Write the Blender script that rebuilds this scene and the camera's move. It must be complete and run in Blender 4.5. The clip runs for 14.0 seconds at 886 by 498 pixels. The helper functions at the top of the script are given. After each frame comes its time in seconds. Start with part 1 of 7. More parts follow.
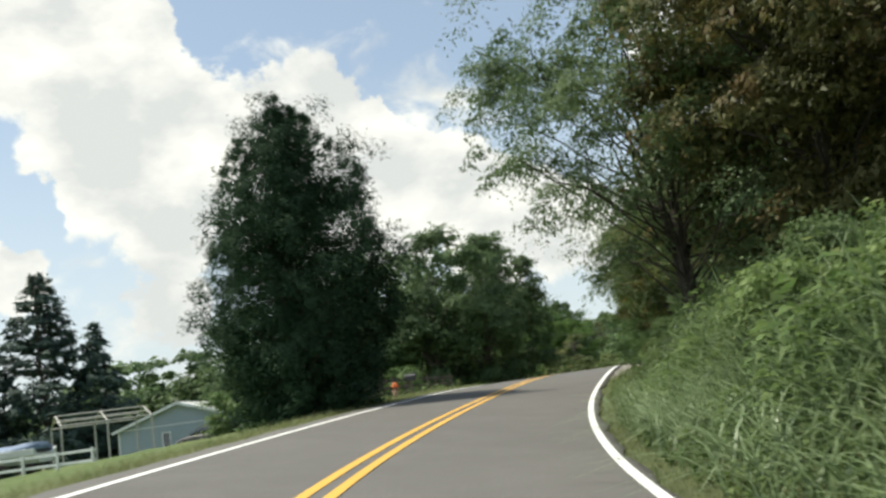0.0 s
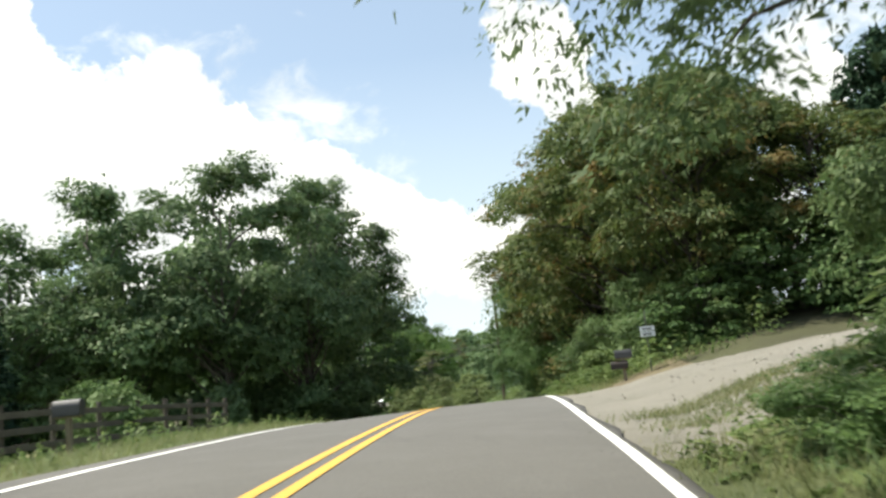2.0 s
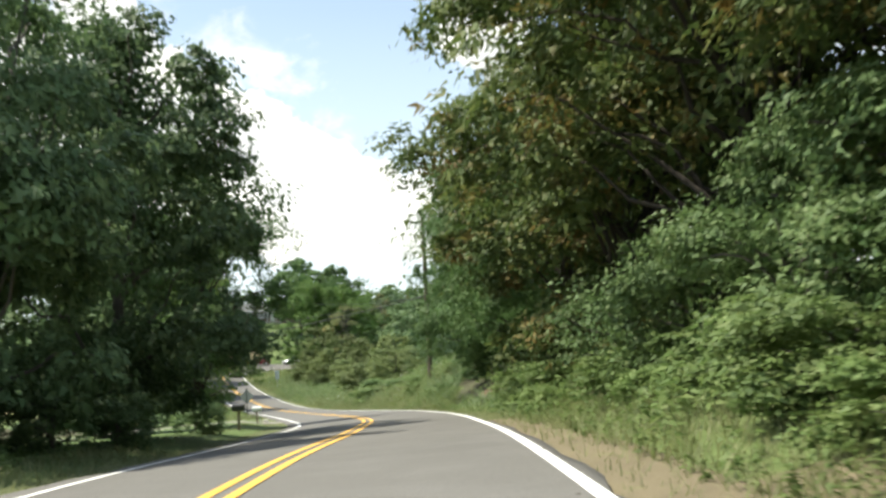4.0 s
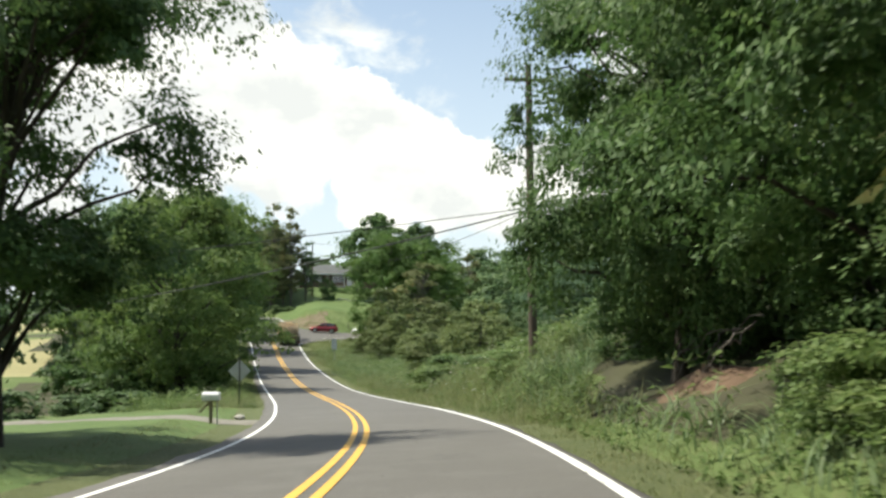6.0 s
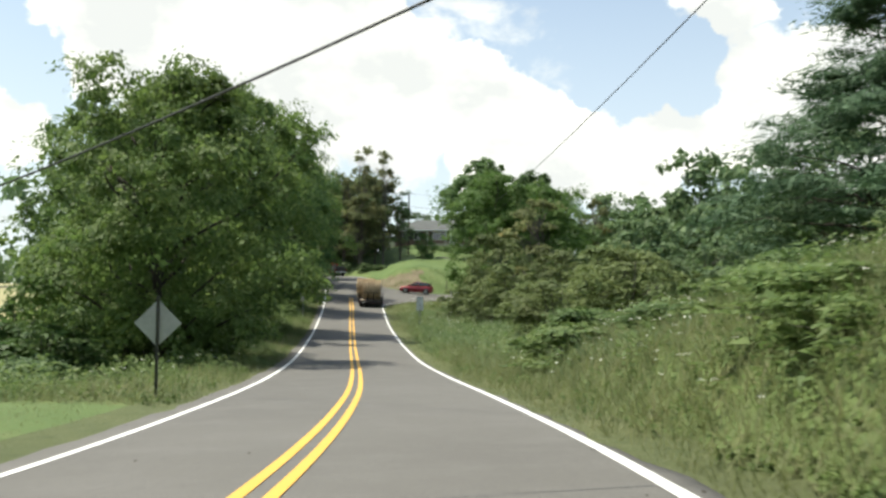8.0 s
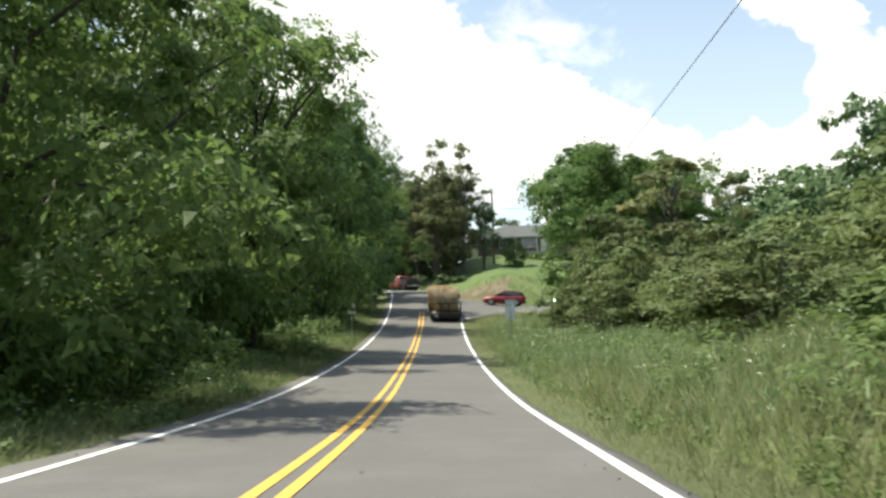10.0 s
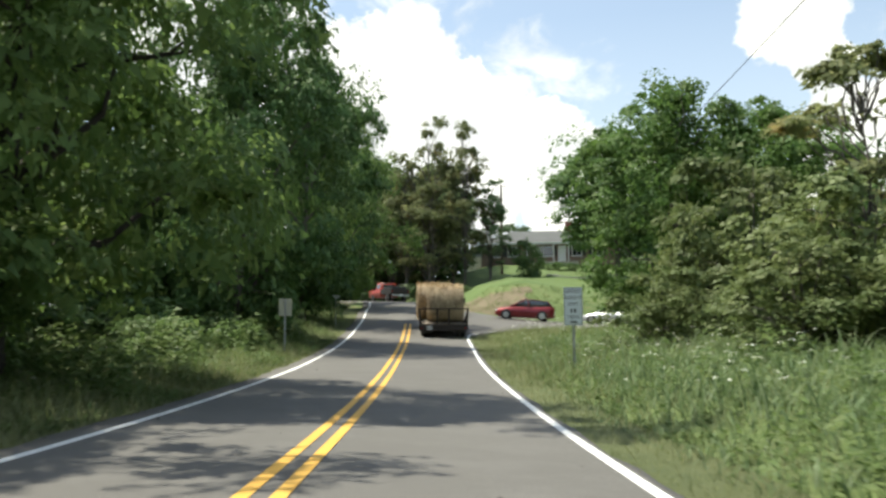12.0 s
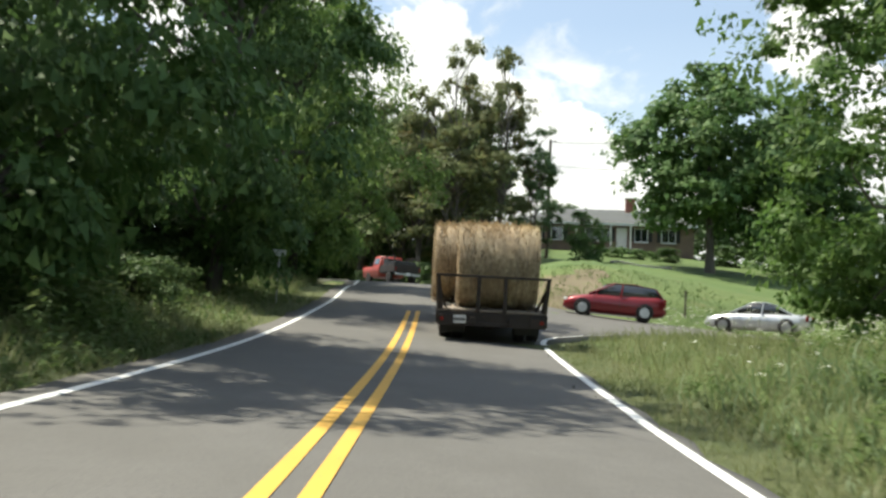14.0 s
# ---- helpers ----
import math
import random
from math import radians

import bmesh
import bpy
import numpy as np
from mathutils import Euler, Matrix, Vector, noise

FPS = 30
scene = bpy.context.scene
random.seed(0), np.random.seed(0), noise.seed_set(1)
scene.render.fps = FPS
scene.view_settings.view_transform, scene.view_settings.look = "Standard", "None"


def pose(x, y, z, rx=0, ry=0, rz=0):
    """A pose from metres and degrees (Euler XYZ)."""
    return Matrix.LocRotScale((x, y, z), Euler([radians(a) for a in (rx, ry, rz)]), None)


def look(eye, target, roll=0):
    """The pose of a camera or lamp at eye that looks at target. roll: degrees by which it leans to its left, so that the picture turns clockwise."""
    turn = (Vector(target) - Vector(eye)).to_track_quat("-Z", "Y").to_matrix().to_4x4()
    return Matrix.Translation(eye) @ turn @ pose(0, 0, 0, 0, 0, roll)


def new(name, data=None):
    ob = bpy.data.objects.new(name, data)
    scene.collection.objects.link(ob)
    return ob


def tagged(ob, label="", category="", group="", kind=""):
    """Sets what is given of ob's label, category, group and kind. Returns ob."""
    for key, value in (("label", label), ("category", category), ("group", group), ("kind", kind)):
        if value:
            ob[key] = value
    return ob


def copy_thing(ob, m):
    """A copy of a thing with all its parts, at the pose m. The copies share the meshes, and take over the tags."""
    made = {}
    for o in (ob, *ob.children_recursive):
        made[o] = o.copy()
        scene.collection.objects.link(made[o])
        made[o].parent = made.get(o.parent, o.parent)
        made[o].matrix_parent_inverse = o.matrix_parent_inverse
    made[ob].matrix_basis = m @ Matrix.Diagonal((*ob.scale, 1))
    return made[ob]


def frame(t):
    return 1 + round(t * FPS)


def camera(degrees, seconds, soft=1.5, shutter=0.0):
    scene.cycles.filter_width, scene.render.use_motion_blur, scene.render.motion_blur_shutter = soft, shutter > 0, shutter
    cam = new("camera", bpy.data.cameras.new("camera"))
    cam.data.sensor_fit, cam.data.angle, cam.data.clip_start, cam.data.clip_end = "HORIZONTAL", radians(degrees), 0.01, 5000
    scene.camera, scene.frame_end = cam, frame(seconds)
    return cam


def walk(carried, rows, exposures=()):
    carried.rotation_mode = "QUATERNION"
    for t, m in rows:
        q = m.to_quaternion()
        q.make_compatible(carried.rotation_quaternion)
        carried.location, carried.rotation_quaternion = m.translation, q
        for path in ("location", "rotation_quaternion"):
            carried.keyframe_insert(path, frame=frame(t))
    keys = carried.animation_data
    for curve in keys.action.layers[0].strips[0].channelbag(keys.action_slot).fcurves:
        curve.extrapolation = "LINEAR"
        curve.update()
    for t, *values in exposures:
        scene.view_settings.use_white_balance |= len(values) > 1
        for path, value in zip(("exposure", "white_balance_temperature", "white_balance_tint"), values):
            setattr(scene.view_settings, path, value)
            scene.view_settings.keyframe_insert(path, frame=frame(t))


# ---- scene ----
# camera: on the dashboard of a car that follows the road
cam = camera(50.59, 14.0, soft=2.7, shutter=0.2)
walk(cam, [
    (0, pose(-1.990, -12.420, 0.712, 99.38, 7.78, -0.42)),
    (0.5, pose(-1.671, -5.880, 0.846, 98.84, 7.14, -3.92)),
    (1, pose(-1.080, 0.422, 1.042, 98.51, 6.64, -5.71)),
    (1.5, pose(-0.292, 6.608, 1.245, 98.73, 6.89, -8.28)),
    (2, pose(0.857, 12.772, 1.514, 99.37, 5.63, -9.61)),
    (2.5, pose(2.176, 18.918, 1.776, 100.22, 5.26, -10.95)),
    (3, pose(3.588, 25.001, 2.072, 98.48, 5.12, -12.21)),
    (3.5, pose(5.153, 31.244, 2.313, 97.94, 4.25, -13.18)),
    (4, pose(6.647, 37.099, 2.437, 96.60, 3.26, -14.14)),
    (4.2, pose(7.229, 39.575, 2.451, 95.46, 2.17, -13.03)),
    (6.3, pose(13.383, 67.673, 1.560, 95.39, 1.10, -7.50)),
    (6.5, pose(13.794, 70.073, 1.442, 94.27, 1.33, -6.88)),
    (7, pose(14.556, 76.161, 1.206, 94.81, 1.48, -6.53)),
    (7.5, pose(15.131, 82.237, 0.925, 95.40, 0.26, -4.19)),
    (8, pose(15.519, 88.391, 0.636, 93.93, -0.37, -1.61)),
    (8.5, pose(15.722, 94.512, 0.395, 92.41, 1.08, 0.29)),
    (8.7, pose(15.749, 96.863, 0.311, 91.97, 1.65, 1.42)),
    (10.8, pose(15.049, 119.786, -0.393, 97.31, 0.10, 5.95)),
    (11, pose(14.870, 122.301, -0.385, 95.93, -0.08, 6.70)),
    (11.5, pose(14.284, 128.824, -0.499, 93.78, 1.51, 6.88)),
    (12, pose(13.604, 135.861, -0.422, 97.40, 0.23, 3.34)),
    (12.5, pose(12.912, 142.713, -0.245, 98.09, 0.35, 4.43)),
    (13, pose(12.336, 149.110, -0.078, 96.08, -1.36, 4.58)),
    (13.5, pose(11.777, 155.610, 0.220, 97.34, -1.80, 4.05)),
    (14, pose(11.300, 161.804, 0.553, 97.37, -3.00, 3.82)),
], exposures=[(t, e, 7000, 4) for t, e in ((0, 0.46), (0.5, 0.68), (1.5, 0.86), (3, 0.88), (4, 1.06), (6.5, 0.66), (7.5, 0.78), (8.5, 0.66), (11, 1.02), (12, 0.88), (13, 0.9), (13.5, 0.71), (14, 0.88))])

# ---- world, sun, exposure ----
SUN_AZ, SUN_EL = radians(-76.0), radians(62.5)      # from +y towards +x, above the horizon

sun = new("sun", bpy.data.lights.new("sun", "SUN"))
sun.data.energy, sun.data.angle, sun.data.color = 4.2, radians(0.55), (1.0, 0.96, 0.89)
sun_dir = Vector((math.sin(SUN_AZ) * math.cos(SUN_EL), math.cos(SUN_AZ) * math.cos(SUN_EL), math.sin(SUN_EL)))
sun.matrix_world = look(sun_dir * 300, (0, 0, 0))


def heading(az, el):
    az, el = radians(az), radians(el)
    return math.sin(az) * math.cos(el), math.cos(az) * math.cos(el), math.sin(el)


def make_world():
    world = bpy.data.worlds.new("summer_sky")
    scene.world = world
    world.use_nodes = True
    nt = world.node_tree
    nt.nodes.clear()
    N, L = nt.nodes.new, nt.links.new
    out, bg = N("ShaderNodeOutputWorld"), N("ShaderNodeBackground")
    sky, tc = N("ShaderNodeTexSky"), N("ShaderNodeTexCoord")
    sky.sky_type, sky.sun_disc = "NISHITA", False
    sky.sun_elevation, sky.sun_rotation = SUN_EL, SUN_AZ % (2 * math.pi)
    sky.air_density, sky.dust_density, sky.ozone_density = 1.0, 1.2, 1.0

    def math_node(op, a, b=None, c=None, clamp=False):
        n = N("ShaderNodeMath")
        n.operation, n.use_clamp = op, clamp
        for i, v in enumerate((a, b, c)):
            if v is None:
                continue
            if isinstance(v, (int, float)):
                n.inputs[i].default_value = v
            else:
                L(v, n.inputs[i])
        return n.outputs[0]

    def noise_node(scale, detail, rough, dist=0.0, stretch=(1, 1, 1.6)):
        m, n = N("ShaderNodeMapping"), N("ShaderNodeTexNoise")
        m.inputs["Scale"].default_value = stretch
        L(tc.outputs["Generated"], m.inputs[0])
        L(m.outputs[0], n.inputs["Vector"])
        n.inputs["Scale"].default_value, n.inputs["Detail"].default_value = scale, detail
        n.inputs["Roughness"].default_value, n.inputs["Distortion"].default_value = rough, dist
        return n.outputs[0]

    # cumulus heads and openings of blue between them: azimuth, elevation, radius in degrees
    heads = [(-21.4, 23.5, 5.2), (-18, 20.8, 5.2), (-15.9, 23.6, 3), (-12.9, 19.6, 3.8), (-9, 17.7, 3.4), (-4.9, 17.9, 3.7), (-2.6, 17.2, 2.8), (-7.0, 18.4, 3), (-10.5, 14.3, 4), (-18.2, 16, 4.5), (-15, 11.8, 3),
             (1.5, 14.4, 3.9), (6, 12, 3.4), (-4.3, 14.6, 4), (3, 13.4, 3.8), (9.9, 9.6, 3.3), (5, 10, 3.2), (-1, 11.5, 3.6), (-7, 11, 3.6), (-15, 7.5, 2.5), (-23.4, 10.8, 2),
             (17.2, 19.6, 2.5), (15.8, 21.9, 1.7), (18.4, 21.6, 2.0), (19.2, 18.6, 3.3), (33, 16, 2.5), (15.6, 10.8, 2.6), (20.5, 11.9, 3.8), (12.4, 8.6, 3), (25, 13, 4), (28, 8, 4)]
    blue = [(-9.6, 24.2, 3.0), (0.4, 22.4, 3.2), (2.3, 19.3, 2.3), (6.8, 20.2, 4.2), (11.4, 15.9, 2.3), (10.2, 13.9, 1.5), (8.7, 17.4, 3.4), (16.8, 14.4, 1.9), (13, 13.4, 1.6),
            (-22, 13.6, 1.8), (24, 19, 3), (2.3, 18.8, 2.5)]
    banks = [(*c, 0.84) for c in heads] + [(*c, -1.0) for c in blue]
    # the lookup is bent by noise, so that the banks have ragged outlines
    bend, half, bent = N("ShaderNodeTexNoise"), N("ShaderNodeVectorMath"), N("ShaderNodeVectorMath")
    L(tc.outputs["Generated"], bend.inputs["Vector"])
    bend.inputs["Scale"].default_value, bend.inputs["Detail"].default_value, bend.inputs["Roughness"].default_value = 9.0, 7, 0.62
    half.operation, bent.operation = "SUBTRACT", "MULTIPLY_ADD"
    L(bend.outputs["Color"], half.inputs[0])
    half.inputs[1].default_value = (0.5, 0.5, 0.5)
    L(half.outputs[0], bent.inputs[0])
    bent.inputs[1].default_value = (0.105, 0.105, 0.105)
    L(tc.outputs["Generated"], bent.inputs[2])
    level = N("ShaderNodeVectorMath")
    level.operation = "NORMALIZE"
    L(bent.outputs[0], level.inputs[0])
    field = None
    for az, el, r, wgt in banks:
        d = N("ShaderNodeVectorMath")
        d.operation = "DOT_PRODUCT"
        L(level.outputs[0], d.inputs[0])
        d.inputs[1].default_value = heading(az, el)
        mr = N("ShaderNodeMapRange")
        mr.interpolation_type = "SMOOTHSTEP"
        mr.inputs["From Min"].default_value, mr.inputs["From Max"].default_value = math.cos(radians(r * 1.25)), math.cos(radians(r * 0.6))
        mr.inputs["To Min"].default_value, mr.inputs["To Max"].default_value = 0.0, wgt
        L(d.outputs["Value"], mr.inputs["Value"])
        if field is None:
            field = mr.outputs[0]
        elif wgt > 0:
            field = math_node("MAXIMUM", field, mr.outputs[0])
        else:
            field = math_node("ADD", field, mr.outputs[0])
    coarse, fine, billow = noise_node(3.2, 3, 0.5), noise_node(15.0, 9, 0.6, 0.4), noise_node(9.0, 6, 0.55)
    # away from the banks the sky is broken cloud
    base = math_node("MULTIPLY_ADD", coarse, 2.2, -0.88)
    field = math_node("MAXIMUM", field, math_node("MULTIPLY", base, 0.75))
    field = math_node("ADD", field, math_node("MULTIPLY_ADD", fine, 1.25, -0.62))
    cover = N("ShaderNodeMapRange")
    cover.interpolation_type = "SMOOTHSTEP"
    cover.inputs["From Min"].default_value, cover.inputs["From Max"].default_value = 0.22, 0.66
    L(field, cover.inputs["Value"])
    # shaded undersides
    shade = N("ShaderNodeMapRange")
    shade.inputs["From Min"].default_value, shade.inputs["From Max"].default_value = 0.41, 0.70
    shade.inputs["To Min"].default_value, shade.inputs["To Max"].default_value = 0.0, 1.0
    L(billow, shade.inputs["Value"])
    cloud = N("ShaderNodeMix")
    cloud.data_type = "RGBA"
    cloud.inputs["A"].default_value, cloud.inputs["B"].default_value = (4.7, 4.9, 5.2, 1), (7.5, 7.5, 7.4, 1)
    L(shade.outputs[0], cloud.inputs["Factor"])
    haze = N("ShaderNodeMix")                       # thin summer haze over the blue
    haze.data_type = "RGBA"
    up, veil = N("ShaderNodeSeparateXYZ"), N("ShaderNodeMapRange")
    L(tc.outputs["Generated"], up.inputs[0])
    veil.inputs["From Min"].default_value, veil.inputs["From Max"].default_value = 0.04, 0.36
    veil.inputs["To Min"].default_value, veil.inputs["To Max"].default_value = 0.85, 0.22
    L(up.outputs["Z"], veil.inputs["Value"])
    L(veil.outputs[0], haze.inputs["Factor"])
    haze.inputs["B"].default_value = (4.6, 5.2, 6.0, 1)
    L(sky.outputs[0], haze.inputs["A"])
    mix = N("ShaderNodeMix")
    mix.data_type = "RGBA"
    L(cover.outputs[0], mix.inputs["Factor"])
    L(haze.outputs["Result"], mix.inputs["A"])
    L(cloud.outputs["Result"], mix.inputs["B"])
    L(mix.outputs["Result"], bg.inputs["Color"])
    bg.inputs["Strength"].default_value = 0.118
    L(bg.outputs[0], out.inputs[0])


make_world()


# ---- materials ----
def tree_of(name):
    m = bpy.data.materials.new(name)
    m.use_nodes = True
    nt = m.node_tree
    return m, nt, nt.nodes["Principled BSDF"]


def colour_mix(nt, fac, a, b):
    n = nt.nodes.new("ShaderNodeMix")
    n.data_type = "RGBA"
    for key, v in (("Factor", fac), ("A", a), ("B", b)):
        if isinstance(v, (int, float)):
            n.inputs[key].default_value = v
        elif isinstance(v, tuple):
            n.inputs[key].default_value = (*v, 1)
        else:
            nt.links.new(v, n.inputs[key])
    return n.outputs["Result"]


def noise_of(nt, scale, detail=4, rough=0.55, stretch=None, coords="Object"):
    tc, n = nt.nodes.new("ShaderNodeTexCoord"), nt.nodes.new("ShaderNodeTexNoise")
    src = tc.outputs[coords]
    if stretch:
        mp = nt.nodes.new("ShaderNodeMapping")
        mp.inputs["Scale"].default_value = stretch
        nt.links.new(src, mp.inputs[0])
        src = mp.outputs[0]
    nt.links.new(src, n.inputs["Vector"])
    n.inputs["Scale"].default_value, n.inputs["Detail"].default_value, n.inputs["Roughness"].default_value = scale, detail, rough
    return n.outputs[0]


def sharpen(nt, fac, lo, hi):
    n = nt.nodes.new("ShaderNodeMapRange")
    n.inputs["From Min"].default_value, n.inputs["From Max"].default_value = lo, hi
    nt.links.new(fac, n.inputs["Value"])
    return n.outputs[0]


def bump_of(nt, p, height, strength, distance):
    b = nt.nodes.new("ShaderNodeBump")
    b.inputs["Strength"].default_value, b.inputs["Distance"].default_value = strength, distance
    nt.links.new(height, b.inputs["Height"])
    nt.links.new(b.outputs[0], p.inputs["Normal"])


def surface(name, dark, light, large=0.4, small=12.0, rough=0.8, metal=0.0, bump=0.3, depth=0.01, stretch=None, stain=None, vary=0.0, coat=0.0):
    """Two scales of variation between two base colours, relief, and perhaps stains of a third colour."""
    m, nt, p = tree_of(name)
    a, b = noise_of(nt, large, 3, 0.6, stretch), noise_of(nt, small, 6, 0.65, stretch)
    c = colour_mix(nt, sharpen(nt, a, 0.3, 0.7), dark, light)
    mid = tuple((x + y) * 0.5 for x, y in zip(dark, light))
    c = colour_mix(nt, sharpen(nt, b, 0.35, 0.75), c, tuple(min(1, v * 1.18) for v in mid))
    if stain:
        c = colour_mix(nt, sharpen(nt, noise_of(nt, large * 2.7, 5, 0.7), 0.58, 0.72), c, stain)
    if vary:
        info, hsv = nt.nodes.new("ShaderNodeObjectInfo"), nt.nodes.new("ShaderNodeHueSaturation")
        mr = nt.nodes.new("ShaderNodeMapRange")
        mr.inputs["To Min"].default_value, mr.inputs["To Max"].default_value = 1 - vary, 1 + vary
        nt.links.new(info.outputs["Random"], mr.inputs["Value"])
        nt.links.new(mr.outputs[0], hsv.inputs["Value"])
        nt.links.new(c, hsv.inputs["Color"])
        c = hsv.outputs[0]
    nt.links.new(c, p.inputs["Base Color"])
    p.inputs["Roughness"].default_value, p.inputs["Metallic"].default_value, p.inputs["Coat Weight"].default_value = rough, metal, coat
    if bump:
        bump_of(nt, p, b, bump, depth)
    return m


def leafy(name, dark, mid, light, through_light=0.3, vary=0.18, rough=0.6, gloss=0.3, blight=None, spread=0.56):
    """Leaves: colour by leaf and by plant, part of the light comes through; blight browns whole sprays."""
    dark, mid, light = (tuple(min(0.7, v * k) for v, k in zip(c, (1.08, 1.07, 1.34))) for c in (dark, mid, light))
    m, nt, p = tree_of(name)
    geo, info = nt.nodes.new("ShaderNodeNewGeometry"), nt.nodes.new("ShaderNodeObjectInfo")
    ramp = nt.nodes.new("ShaderNodeValToRGB")
    e = ramp.color_ramp.elements
    e[0].color, e[1].color = (*dark, 1), (*light, 1)
    k = e.new(0.55)
    k.color = (*mid, 1)
    spray = sharpen(nt, noise_of(nt, 1.3, 2, 0.5), 0.30, 0.70)
    share = nt.nodes.new("ShaderNodeMix")
    share.inputs["Factor"].default_value = 0.5
    nt.links.new(spray, share.inputs["A"])
    nt.links.new(geo.outputs["Random Per Island"], share.inputs["B"])
    nt.links.new(share.outputs["Result"], ramp.inputs[0])
    patch = noise_of(nt, 0.35, 2, 0.5)
    hsv = nt.nodes.new("ShaderNodeHueSaturation")
    mr = nt.nodes.new("ShaderNodeMapRange")
    mr.inputs["To Min"].default_value, mr.inputs["To Max"].default_value = 1 - vary, 1 + vary
    nt.links.new(info.outputs["Random"], mr.inputs["Value"])
    nt.links.new(mr.outputs[0], hsv.inputs["Value"])
    hue = nt.nodes.new("ShaderNodeMapRange")
    hue.inputs["To Min"].default_value, hue.inputs["To Max"].default_value = 0.475, 0.525
    nt.links.new(patch, hue.inputs["Value"])
    nt.links.new(hue.outputs[0], hsv.inputs["Hue"])
    leaf_colour = ramp.outputs[0]
    if blight:
        leaf_colour = colour_mix(nt, sharpen(nt, noise_of(nt, 0.55, 3, 0.6), spread, spread + 0.12), leaf_colour, blight)
    nt.links.new(leaf_colour, hsv.inputs["Color"])
    nt.links.new(hsv.outputs[0], p.inputs["Base Color"])
    p.inputs["Roughness"].default_value = rough
    p.inputs["Specular IOR Level"].default_value = gloss
    tr, mx = nt.nodes.new("ShaderNodeBsdfTranslucent"), nt.nodes.new("ShaderNodeMixShader")
    nt.links.new(hsv.outputs[0], tr.inputs["Color"])
    mx.inputs[0].default_value = through_light
    nt.links.new(p.outputs[0], mx.inputs[1])
    nt.links.new(tr.outputs[0], mx.inputs[2])
    nt.links.new(mx.outputs[0], nt.nodes["Material Output"].inputs[0])
    return m


def plain(name, col, rough=0.5, metal=0.0, vary=0.12, scale=6.0, coat=0.0):
    return surface(name, tuple(v * (1 - vary) for v in col), col, 1.1, scale, rough, metal, 0.08, 0.003, coat=coat)


def glassy(name, tint):
    m, nt, p = tree_of(name)
    p.inputs["Base Color"].default_value = (*tint, 1)
    p.inputs["Roughness"].default_value, p.inputs["Metallic"].default_value = 0.05, 0.0
    p.inputs["Specular IOR Level"].default_value, p.inputs["Coat Weight"].default_value = 0.8, 1.0
    return m


def asphalt():
    m, nt, p = tree_of("asphalt")
    grit, blot, wide = noise_of(nt, 55, 4, 0.7), noise_of(nt, 0.9, 4, 0.6), noise_of(nt, 0.13, 3, 0.5)
    c = colour_mix(nt, sharpen(nt, wide, 0.3, 0.7), (0.118, 0.113, 0.104), (0.150, 0.144, 0.132))
    c = colour_mix(nt, sharpen(nt, blot, 0.45, 0.8), c, (0.168, 0.162, 0.152))
    c = colour_mix(nt, sharpen(nt, noise_of(nt, 0.5, 6, 0.75, (1, 0.25, 1)), 0.62, 0.74), c, (0.088, 0.085, 0.082))
    c = colour_mix(nt, sharpen(nt, grit, 0.42, 0.62), c, (0.10, 0.097, 0.092))
    nt.links.new(c, p.inputs["Base Color"])
    p.inputs["Roughness"].default_value, p.inputs["Specular IOR Level"].default_value = 0.85, 0.3
    bump_of(nt, p, grit, 0.35, 0.006)
    return m


def worn_paint(name, col, under):
    m, nt, p = tree_of(name)
    wear = sharpen(nt, noise_of(nt, 9, 7, 0.75), 0.60, 0.70)
    c = colour_mix(nt, sharpen(nt, noise_of(nt, 0.7, 3), 0.3, 0.8), col, tuple(v * 0.86 for v in col))
    nt.links.new(colour_mix(nt, wear, c, under), p.inputs["Base Color"])
    p.inputs["Roughness"].default_value = 0.65
    return m


M = {}
M["asphalt"] = asphalt()
M["white_line"] = worn_paint("white_line_paint", (0.78, 0.78, 0.76), (0.30, 0.29, 0.28))
M["yellow_line"] = worn_paint("yellow_line_paint", (0.72, 0.405, 0.066), (0.34, 0.25, 0.09))
M["rough_grass"] = surface("rough_grass", (0.060, 0.100, 0.026), (0.118, 0.155, 0.046), 0.22, 5, 0.95, bump=0.9, depth=0.08, stain=(0.16, 0.135, 0.065))
M["lawn"] = surface("mown_lawn", (0.058, 0.100, 0.024), (0.095, 0.142, 0.038), 0.18, 9, 0.95, bump=0.6, depth=0.03, stain=(0.12, 0.135, 0.05))
M["dry_bank"] = surface("dry_grass_bank", (0.105, 0.085, 0.05), (0.17, 0.14, 0.085), 0.5, 6, 0.95, bump=0.8, depth=0.06, stain=(0.13, 0.14, 0.05))
M["hay_field"] = surface("cut_hay_field", (0.235, 0.215, 0.105), (0.285, 0.265, 0.135), 0.08, 2, 0.95, bump=0.5, depth=0.05, stain=(0.20, 0.21, 0.08))
M["verge"] = surface("verge_soil_and_grass", (0.070, 0.095, 0.032), (0.125, 0.138, 0.055), 0.9, 32, 0.95, bump=1.0, depth=0.05, stain=(0.06, 0.085, 0.025))
# leaf litter; zone() also lays this dark colour in place of shade
M["forest_floor_and_shade"] = surface("forest_floor_and_shade", (0.035, 0.03, 0.018), (0.06, 0.065, 0.025), 0.4, 4, 0.95, bump=0.8, depth=0.06)
M["gravel"] = surface("gravel", (0.155, 0.145, 0.12), (0.23, 0.215, 0.185), 0.35, 26, 0.95, bump=1.0, depth=0.03, stain=(0.115, 0.112, 0.068))
